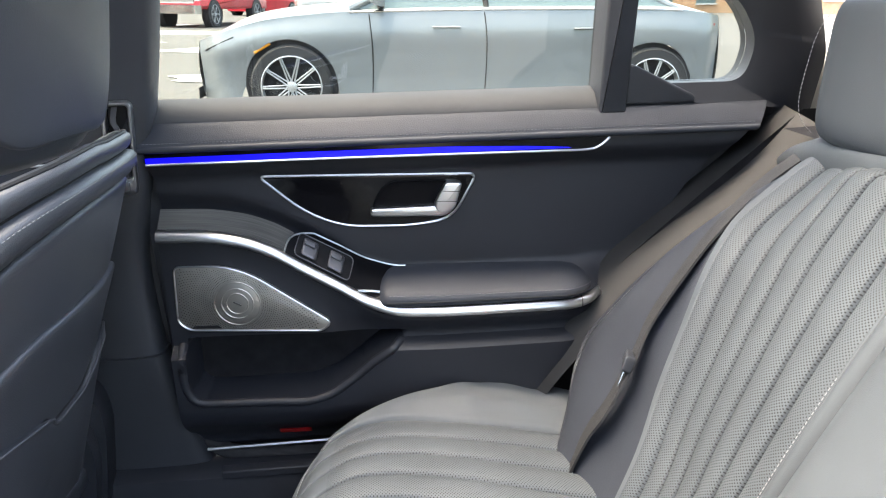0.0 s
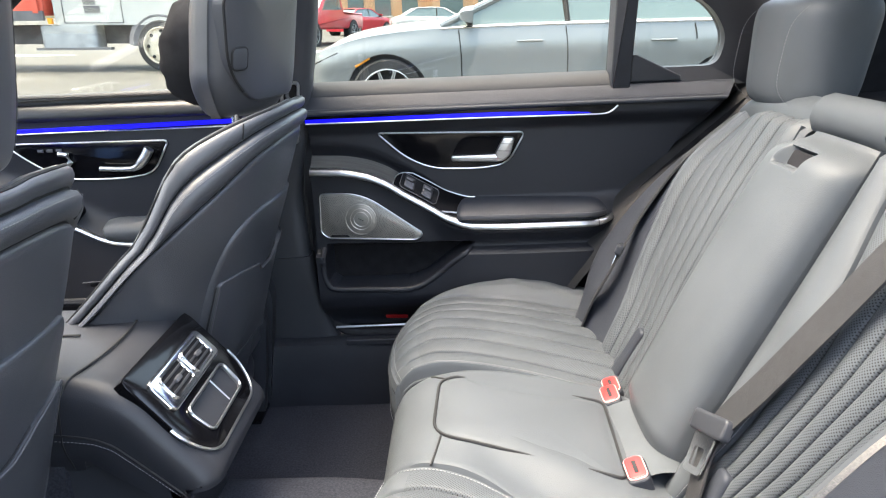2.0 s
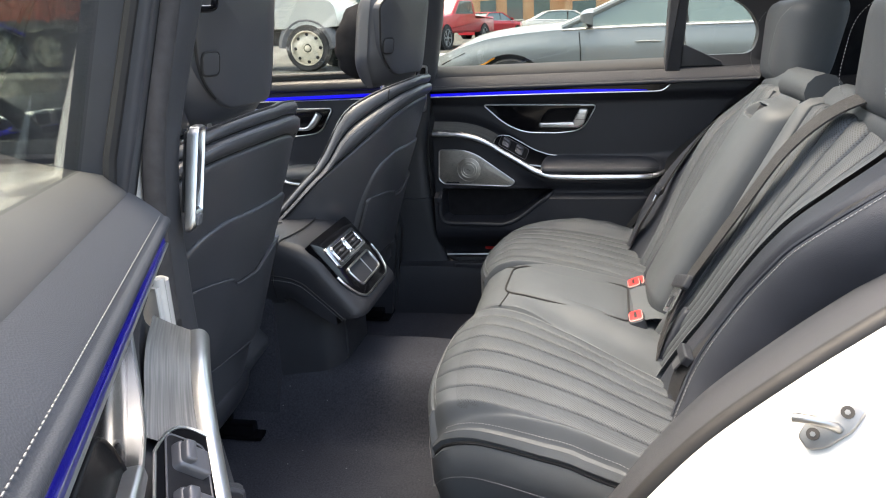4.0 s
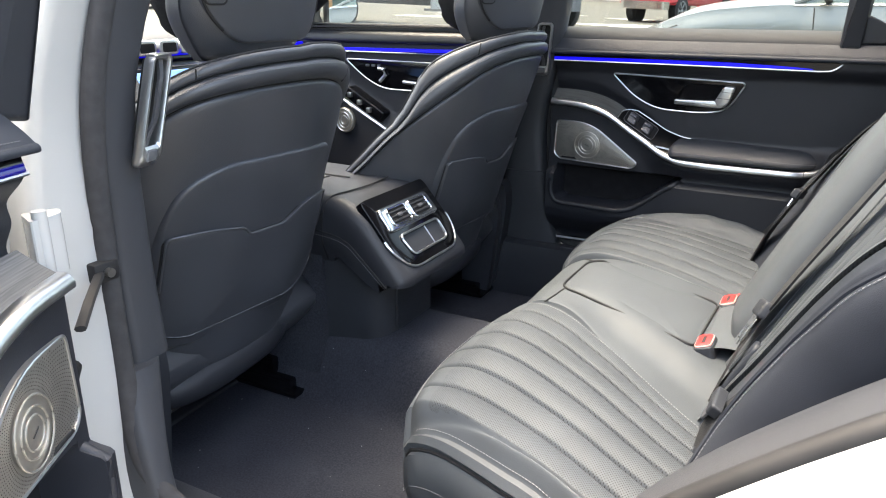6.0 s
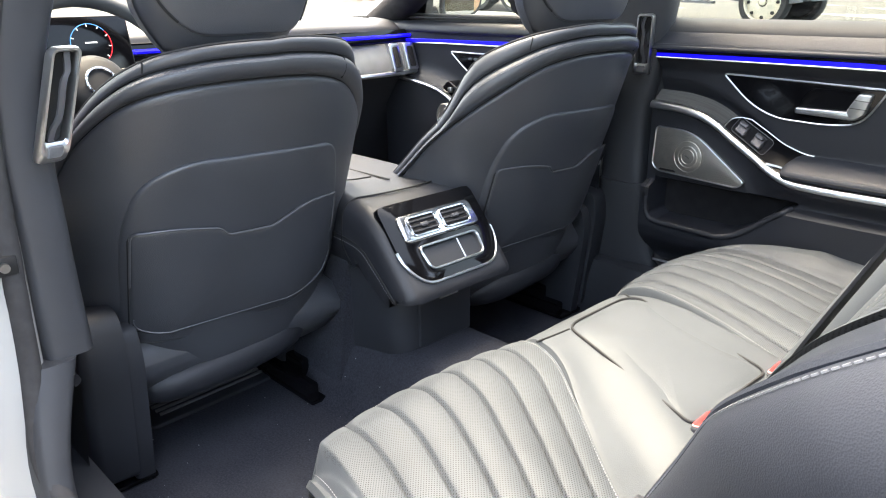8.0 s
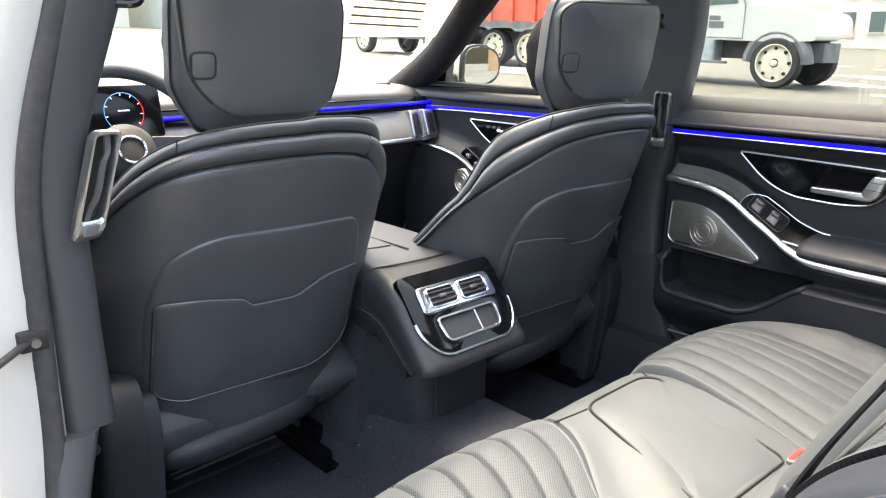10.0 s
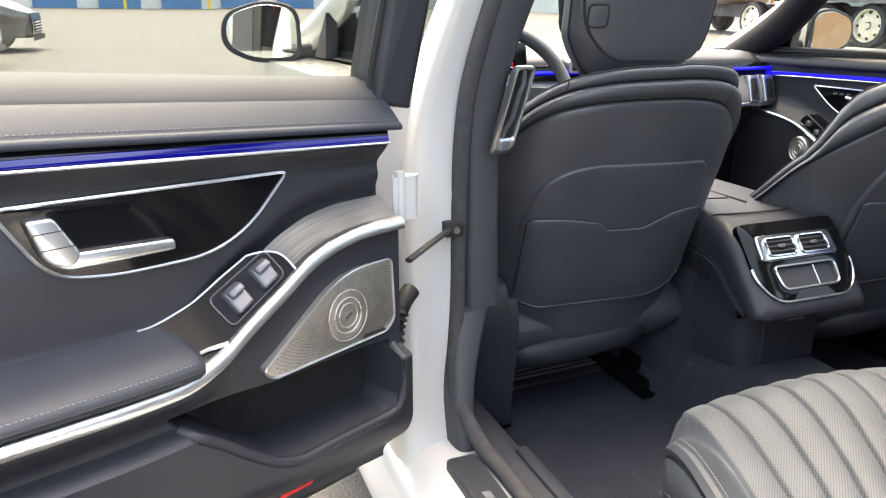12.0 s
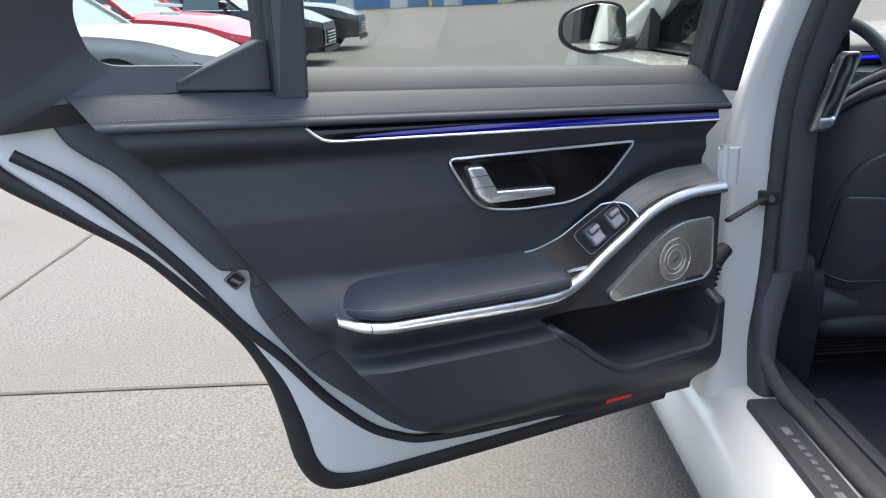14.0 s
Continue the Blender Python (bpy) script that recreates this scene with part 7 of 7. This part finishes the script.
def pickup(origin, heading):
    c = thing("pickup_truck", "red pickup truck with chrome bumper", "truck", at=O(*origin, 0))
    R = Matrix.Rotation(radians(heading), 3, "Z")

    def P(x, y, z):
        q = R @ Vector((x, y, 0))
        return O(origin[0] + q.x, origin[1] + q.y, z)
    side = rounded([(-2.8, 0.55), (-2.8, 1.15), (-0.9, 1.2), (-0.9, 1.22), (-0.6, 1.85), (0.7, 1.85), (1.35, 1.28), (2.7, 1.18), (2.8, 0.6)], [0.05, 0.05, 0.02, 0.02, 0.15, 0.15, 0.1, 0.12, 0.05], 4)
    part("body", slab(side, -0.95, 0.95, lambda x, z, w: P(x, w, z), 0.08), REDP, c)
    part("side_windows", slab(rounded([(-0.62, 1.28), (-0.45, 1.75), (0.62, 1.75), (1.1, 1.28)], 0.05), -0.955, 0.955, lambda x, z, w: P(x, w, z), 0.004), CARGLASS, c)
    part("bumper", loft([[P(x, y, z) for x, y in rounded([(2.75, -0.97), (2.95, -0.8), (2.95, 0.8), (2.75, 0.97)], 0.08, 4)] for z in (0.45, 0.72)]), BRIGHT, c, "bright chrome bumper")
    part("grille", slab(rounded([(-0.7, 0.78), (-0.7, 1.08), (0.7, 1.08), (0.7, 0.78)], 0.04), 2.7, 2.84, lambda y, z, w: P(w, y, z), 0.02), CHROME, c, "chrome radiator grille")
    for s in (-1, 1):
        part("headlight", slab(rounded([(s * 0.72, 0.85), (s * 0.72, 1.08), (s * 0.93, 1.08), (s * 0.93, 0.85)], 0.03), 2.7, 2.83, lambda y, z, w: P(w, y, z), 0.02), LAMP, c)
        ax = R @ Vector((0, s, 0))
        for x in (1.85, -1.75):
            part("wheel_arch", loft([[P(x + 0.5 * math.cos(t), s * y, 0.42 + 0.5 * math.sin(t)) for t in [k / 20 * math.tau for k in range(20)]] for y in (0.7, 0.957)]), DARK, c)
            wheel_at(c, P(x, s * 0.87, 0.42), ax, 0.42, 6)
    return c


pickup((-5.6, 28.6), -105)

# buildings far off
BRICK = mat("brick", (0.42, 0.24, 0.13), 0.85, vary=0.35, vscale=12, bump=0.4, bscale=30, stain=(0.5, 0.36, 0.22), stain_scale=1.2)
STUCCO = mat("stucco", (0.62, 0.60, 0.55), 0.85, vary=0.08, vscale=2)
GREENWALL = mat("grey_green_cladding", (0.30, 0.35, 0.34), 0.6, vary=0.1, vscale=2)
BLUEP = mat("blue_door", (0.06, 0.17, 0.34), 0.5, vary=0.1, vscale=3)
TILE = mat("roof_tile", (0.48, 0.15, 0.08), 0.8, vary=0.3, vscale=10)
YELLOW = mat("yellow_paint", (0.75, 0.55, 0.05), 0.5)
STONE = mat("grey_trim", (0.5, 0.48, 0.44), 0.8, vary=0.1)


def house(name, x0, x1, y0, y1, h, wall, label, windows=(), roof=None, face="y"):
    """A block with windows let into the wall that faces the car park."""
    b = thing(name, label, "building", at=O((x0 + x1) / 2, (y0 + y1) / 2, 0))
    z0 = min(up(x0, y0), up(x1, y0)) - 0.3
    zg = up((x0 + x1) / 2, y0 if face == "y" else y0)
    part("wall", box(x0, x1, y0, y1, z0, zg + h), wall, b)
    part("roof", box(x0 - 0.3, x1 + 0.3, y0 - 0.3, y1 + 0.3, zg + h, zg + h + (0.35 if not roof else 0.8), 0.05), roof or STONE, b)
    for a, c0, w_, hh, m_ in windows:
        if face == "y":
            fr = part("window", box(a - w_ / 2, a + w_ / 2, y0 - 0.06, y0 + 0.05, zg + c0, zg + c0 + hh), m_, b)
            part("sill", box(a - w_ / 2 - 0.1, a + w_ / 2 + 0.1, y0 - 0.15, y0 - 0.02, zg + c0 - 0.12, zg + c0), STONE, fr)
        else:
            zz = up(x1, a)
            fr = part("roller_door", box(x1 - 0.05, x1 + 0.06, a - w_ / 2, a + w_ / 2, zz + c0, zz + c0 + hh), m_, b)
            part("frame", box(x1 - 0.02, x1 + 0.12, a - w_ / 2 - 0.2, a - w_ / 2, zz, zz + hh + 0.2), STONE, fr)
    return b


house("brick_building", -12, -2.0, 62, 75, 9, BRICK, "long brown brick building with dark windows", [(-10.5 + 2.2 * k, 0.9, 1.3, 1.6, CARGLASS) for k in range(4)])
house("brick_building", -2.0, 9, 60, 72, 4.2, BRICK, "low brick shop under a red tiled roof", [(-0.5 + 3 * k, 0.8, 1.8, 1.6, CARGLASS) for k in range(3)], TILE)
house("apartment_block", -26, -13.5, 72, 90, 22, STUCCO, "tall pale block with rows of windows", [(-24.5 + 2.4 * k, 1.5 + 3 * j, 1.2, 1.7, CARGLASS) for k in range(5) for j in range(5)])
house("brick_building", 12, 60, 66, 80, 7, BRICK, "brick terrace beyond the car park", [(14 + 4 * k, 1, 1.8, 1.8, CARGLASS) for k in range(10)])
house("garage_building", -78, -64, -40, 24, 7, STUCCO, "pale garage with blue roller doors", [(y, 0.0, 3.0, 3.6, BLUEP) for y in (-12, -7.5, -3, 1.5, 6, 10.5)], None, "x")
house("warehouse", -84, -42, 26, 50, 9, GREENWALL, "large grey-green clad warehouse wall", [(32 + 5 * k, 0.0, 3.4, 4, STUCCO) for k in range(3)], None, "x")
for y in (-2.6, 3.5):
    bl = thing("bollard", "yellow steel bollard by the garage", "bollard", "bollards", at=O(-62.5, y, 0))
    part("post", tube([O(-62.5, y, 0), O(-62.5, y, 1.1)], 0.12, 12), YELLOW, bl)


# ---- belts, buckles, fittings ----
def strap(path, width, across, thick=0.0016):
    """A flat band along a path; across gives its width's direction."""
    path = [Vector(p) for p in path]
    rows = []
    for i, p in enumerate(path):
        a = Vector(across(i / (len(path) - 1)) if callable(across) else across).normalized()
        t = (path[min(i + 1, len(path) - 1)] - path[max(i - 1, 0)]).normalized()
        n_ = a.cross(t).normalized() * thick
        rows.append([p - a * width / 2 - n_, p + a * width / 2 - n_, p + a * width / 2 + n_, p - a * width / 2 + n_])
    return loft(rows)


PINK = mat("pale_red_plastic", (0.75, 0.35, 0.33), 0.4)


def buckle(x, y, z, tilt, label):
    b = thing("seat_belt_buckle", label, "belt buckle", "seat belt buckles", at=(x, y, z - 0.06))
    M = Matrix.Translation((x, y, z)) @ Matrix.Rotation(radians(tilt), 4, "Y")
    body_ = rounded([(-0.016, -0.028), (-0.016, 0.028), (0.016, 0.028), (0.016, -0.028)], 0.01, 5)
    part("case", slab(body_, -0.07, 0.0, lambda u, v, w: M @ Vector((u, v, w)), 0.004), PLASTIC, b)
    cap = rounded([(-0.0125, -0.024), (-0.0125, 0.024), (0.0125, 0.024), (0.0125, -0.024)], 0.009, 5)
    part("release_button", slab(cap, -0.002, 0.0035, lambda u, v, w: M @ Vector((u, v, w)), 0.0015), RED, b, "red release button")
    part("rim", tube([M @ Vector((p.x, p.y, 0.001)) for p in cap], 0.0016, 6, True), PINK, b)
    part("slot", slab(rounded([(-0.003, -0.014), (-0.003, 0.014), (0.003, 0.014), (0.003, -0.014)], 0.002), 0.0, 0.0042, lambda u, v, w: M @ Vector((u, v, w)), 0.0004, 1), RUBBER, b)
    return b


buckle(0.229, 0.150, 0.516, -18, "black belt buckle with red button, upright")
buckle(0.243, 0.209, 0.500, -18, "black belt buckle with red button, by the cushion")
buckle(0.222, -0.066, 0.520, -18, "black belt buckle with red button, by the armrest")

# belt of the middle seat, hanging over the seat back
belt = thing("seat_belt", "black seat belt hanging across the seat back", "seat belt", "seat belts", at=(0.4, -0.15, 0.5))
bp = spline([lean(0.62, -0.275, -0.035), lean(0.555, -0.255, 0.020), lean(0.47, -0.228, 0.046), lean(0.36, -0.195, 0.048), lean(0.25, -0.158, 0.046), lean(0.155, -0.118, 0.040), lean(0.10, -0.140, 0.040), lean(0.02, -0.175, 0.03)], 8)
part("webbing", strap(bp, 0.048, (0.12, 0.97, 0.2)), BELT, belt)
T = lambda u, v, w: lean(0.158 + 1.3 * (u * 0.85 - v * 0.35), -0.112 + 1.3 * (v * 0.9 + u * 0.3), 0.047 + w)
part("tongue", slab(rounded([(-0.012, -0.034), (0.012, -0.034), (0.014, 0.034), (-0.010, 0.034)], 0.006), -0.006, 0.006, T, 0.004), PLASTIC, belt, "black belt tongue")
tb = bmesh.new()
to_, ti_ = rounded([(-0.055, -0.017), (-0.01, -0.02), (-0.01, 0.02), (-0.055, 0.017)], 0.005, 4), rounded([(-0.047, -0.009), (-0.026, -0.010), (-0.026, 0.010), (-0.047, 0.009)], 0.003, 4)
rings(tb, [[T(p.x, p.y, w) for p in r] for r, w in ((to_, -0.001), (to_, 0.002), (ti_, 0.002), (ti_, -0.001))], True, False)
part("metal_plate", tb, BRIGHT, belt, "bright steel belt plate")

# outer belts
for s, lab in ((1, "black outer seat belt with tongue by the closed door"), (-1, "black outer seat belt with tongue by the open door")):
    Yb = lambda y: MID + 0.005 + s * y
    ob = thing("seat_belt", lab, "seat belt", "seat belts", at=(0.4, Yb(0.5), 0.5))
    if s > 0:
        path = spline([lean(0.60, Yb(0.50), -0.08), lean(0.50, Yb(0.492), -0.02), lean(0.41, Yb(0.462), 0.026), lean(0.33, Yb(0.450), 0.044), lean(0.26, Yb(0.443), 0.052), lean(0.205, Yb(0.416), 0.060), lean(0.135, Yb(0.405), 0.064), lean(0.09, Yb(0.415), 0.062), lean(0.02, Yb(0.425), 0.052)], 8)
        Q = lambda u, v, w: lean(0.205 + 0.9 * u, Yb(0.416 + 0.6 * v + 0.3 * u), 0.064 + w - 0.25 * v)
    else:
        path = spline([lean(0.52, Yb(0.56), -0.03), lean(0.44, Yb(0.540), 0.008), lean(0.33, Yb(0.494), 0.022), lean(0.22, Yb(0.455), 0.026), lean(0.13, Yb(0.432), 0.034), lean(0.08, Yb(0.42), 0.038), lean(0.02, Yb(0.42), 0.02)], 8)
        Q = lambda u, v, w: lean(0.115 + 0.9 * u, Yb(0.418 + 0.9 * v + 0.3 * u), 0.048 + w)
    part("webbing", strap(path, 0.036, (0.30, 0.85 * s, 0.1)), BELT, ob)
    part("tongue", slab(rounded([(-0.010, -0.032), (0.012, -0.032), (0.012, 0.032), (-0.010, 0.032)], 0.006), -0.006, 0.008, Q, 0.004), PLASTIC, ob, "black belt tongue")
    # the plate by the open door is duller: its dimness put into the material
    part("metal_plate", slab(rounded([(-0.036, -0.013), (-0.01, -0.016), (-0.01, 0.016), (-0.036, 0.013)], 0.004), 0.0, 0.003, Q, 0.001), BRIGHT if s > 0 else STRAP, ob, "steel belt plate")

# belt guides on the door pillars
for s in (-1, 1):
    Yg = lambda y: MID + s * (y - MID)
    g = thing("belt_guide", "silver-framed belt guide on the door pillar", "belt guide", "belt guides", at=(-0.39, Yg(0.67), 0.9))
    # u towards the windscreen and inwards, v up, w out of the pillar
    if s < 0:
        Gp = lambda u, v, w: Vector((-0.408, -0.594, 0.923)) + Vector((-0.22, 0.975, 0)) * u + Vector((0.05, 0.26, 0.965)) * v + Vector((0.975, 0.22, 0)) * w
    else:
        Gp = lambda u, v, w: Vector((-0.380, 0.710, 0.930)) + Vector((-0.98, -0.20, 0)) * u + Vector((0.12, -0.16, 0.98)) * v + Vector((0.20, -0.98, 0)) * w
    o_ = rounded([(-0.021, -0.072), (-0.021, 0.072), (0.021, 0.072), (0.021, -0.072)], 0.012, 5)
    i_ = rounded([(-0.014, -0.046), (-0.014, 0.065), (0.014, 0.065), (0.014, -0.046)], 0.006, 5)
    gb = bmesh.new()
    rings(gb, [[Gp(p.x, p.y, w) for p in r] for r, w in ((o_, -0.004), (o_, 0.003), ([lerp(Vector(p), Vector(q), 0.3) for p, q in zip(o_, i_)], 0.009), ([lerp(Vector(p), Vector(q), 0.75) for p, q in zip(o_, i_)], 0.009), (i_, 0.005), (i_, -0.008))], True, False)
    part("frame", gb, CHROME, g, "satin silver frame")
    part("slot", slab(i_, -0.012, -0.006, Gp, 0.001, 1), RUBBER, g)
    part("webbing", strap(spline([Gp(-0.004, -0.045, 0.0), Gp(-0.003, -0.03, 0.002), Gp(0.002, -0.012, 0.005), Gp(0.001, 0.028, 0.006), Gp(0.006, 0.042, 0.003), Gp(0.003, 0.064, 0.0)], 5), 0.0075, (-0.2, 0.9, 0.0) if s < 0 else (0.95, 0.2, 0.0), 0.002), STRAP, g)
    part("button", slab(rounded([(-0.010, -0.066), (-0.010, -0.050), (0.010, -0.050), (0.010, -0.066)], 0.004), 0.003, 0.0115, Gp, 0.002), GREYPLASTIC, g)
    hx = -0.028 if s < 0 else 0.0
    hk = thing("coat_hook", "small black coat hook on the door pillar", "hook", "coat hooks", at=(-0.35, Yg(0.63), 1.16))
    part("hook", tube(spline([(hx - 0.365, Yg(0.662), 1.145), (hx - 0.352, Yg(0.632), 1.145), (hx - 0.350, Yg(0.624), 1.158), (hx - 0.352, Yg(0.629), 1.17)], 5), 0.005, 8), GLOSS, hk)

# striker on the rear jamb
st = thing("door_striker", "bright steel door striker with two screws", "striker", at=(0.389, -0.755, 0.672))
SU, SV, SN = Vector((0.75, 0.0, 0.66)), Vector((-0.50, 0.65, 0.57)), Vector((-0.43, -0.76, 0.49))
striker = lambda u, v, w: Vector((0.3815, -0.7555, 0.6815)) + SU * u + SV * v + SN * w
STEEL = mat("steel", (0.29, 0.29, 0.29), 0.35, 1.0, vary=0.1, vscale=60)
hexa = rounded([(-0.036, -0.010), (-0.036, 0.007), (-0.012, 0.018), (0.020, 0.018), (0.036, 0.009), (0.036, -0.008), (0.012, -0.018), (-0.020, -0.018)], 0.005)
part("plate", slab(hexa, -0.012, 0.004, striker, 0.002), STEEL, st)
part("loop", tube([striker(*p) for p in spline([(0.003, -0.009, 0.002), (0.002, -0.006, 0.014), (-0.004, 0.002, 0.026), (-0.014, 0.012, 0.033), (-0.024, 0.020, 0.034)], 6)], 0.0052, 10), STEEL, st)
for u in (-0.021, 0.021):
    part("screw", tube([striker(u, 0.0, 0.003), striker(u, 0.0, 0.0060)], 0.0068, 12), RUBBER, st)
    part("screw_socket", tube([striker(u, 0.0, 0.0055), striker(u, 0.0, 0.0066)], 0.0030, 6), STEEL, st)

# check strap, hinge and cable boot of the open door
ck = thing("door_check_strap", "black steel check strap between pillar and door", "check strap", at=(-0.44, -0.70, 0.70))
part("bracket", box(-0.437, -0.412, -0.705, -0.670, 0.720, 0.746, 0.003), RUBBER, ck)
part("arm", tube([(-0.417, -0.695, 0.733), (-0.365, -0.75, 0.727), (-0.315, -0.80, 0.722)], 0.0065, 8, flat=0.6), RUBBER, ck)
part("bolt", tube([(-0.414, -0.687, 0.733), (-0.405, -0.687, 0.733)], 0.006, 10), STEEL, ck)
hg = thing("hinge_bracket", "white painted door hinge on the pillar", "hinge", at=(-0.39, -0.78, 0.82))
part("leaf", loft([[Vector((x, y, z)) for x, y in rounded([(-0.385, -0.80), (-0.370, -0.765), (-0.352, -0.775), (-0.345, -0.815)], 0.006, 3)] for z in (0.775, 0.84)]), WHITE, hg)
part("pin", tube([(-0.352, -0.80, 0.768), (-0.352, -0.80, 0.848)], 0.008, 10), WHITE, hg)
bt = thing("cable_boot", "black ribbed rubber cable boot at the door hinge", "cable boot", at=(-0.37, -0.79, 0.55))
bpth = spline([(-0.395, -0.770, 0.645), (-0.380, -0.790, 0.63), (-0.370, -0.805, 0.60), (-0.366, -0.812, 0.555), (-0.358, -0.825, 0.515)], 12)
part("sleeve", tube(bpth, lambda t: 0.015 + 0.0035 * math.sin(t * 90) * smooth(0.3, 0.4, t), 12), RUBBER, bt)

# latch in the open door's edge
la = thing("door_latch", "black door latch in a bright frame", "latch", at=near_place(0.45, 0.713, -0.045))
lo = rounded([(0.466, 0.715), (0.449, 0.728), (0.434, 0.712), (0.451, 0.698)], 0.004)
lm = Vector((0.450, 0.713))
fb_ = bmesh.new()
rings(fb_, [[near_place(q.x, q.y, w) for q in [lm.lerp(p, k) for p in lo]] for k, w in ((1.0, -0.050), (1.0, -0.041), (0.95, -0.039), (0.84, -0.039), (0.80, -0.041))], True, False)
part("frame", fb_, STEEL, la)
part("mouth", slab([lm.lerp(p, 0.80) for p in lo], -0.050, -0.0435, near_place, 0.001, 1), RUBBER, la)
part("claw", tube([near_place(0.444, 0.708, -0.043), near_place(0.456, 0.716, -0.043)], 0.0035, 8), STEEL, la)

# price sheet hung in the windscreen
ps = thing("window_sticker", "white printed price sheet in the windscreen", "paper sheet", at=(-1.2, 0.45, 1.15))
PAPER = mat("paper", (0.8, 0.8, 0.74), 0.8, vary=0.03, vscale=5)
pn = PAPER.node_tree
thin, both = pn.nodes.new("ShaderNodeBsdfTranslucent"), pn.nodes.new("ShaderNodeMixShader")
thin.inputs[0].default_value = (0.85, 0.83, 0.72, 1)
pn.links.new(pn.nodes["Principled BSDF"].outputs[0], both.inputs[1])
pn.links.new(thin.outputs[0], both.inputs[2])
pn.links.new(both.outputs[0], pn.nodes["Material Output"].inputs[0])
INK = mat("ink", (0.12, 0.12, 0.13), 0.8)
pp_ = lambda u, v, w: Vector((-1.06 + 0.14 * v, 0.22 + 0.36 * u - 0.02 * v, 1.118 + 0.22 * v - 0.02 * u)) + Vector((1, 0, 0.4)).normalized() * w
part("sheet", slab([(0, 0), (1, 0.12), (1.15, 0.8), (0.1, 0.9)], 0.0, 0.001, pp_, 0.0002, 1), PAPER, ps)
for k in range(7):
    part("print_bar", slab([(0.15, 0.16 + 0.09 * k), (0.8, 0.20 + 0.09 * k), (0.8, 0.22 + 0.09 * k), (0.15, 0.18 + 0.09 * k)], 0.0, 0.0018, pp_, 0.0002, 1), INK, ps)
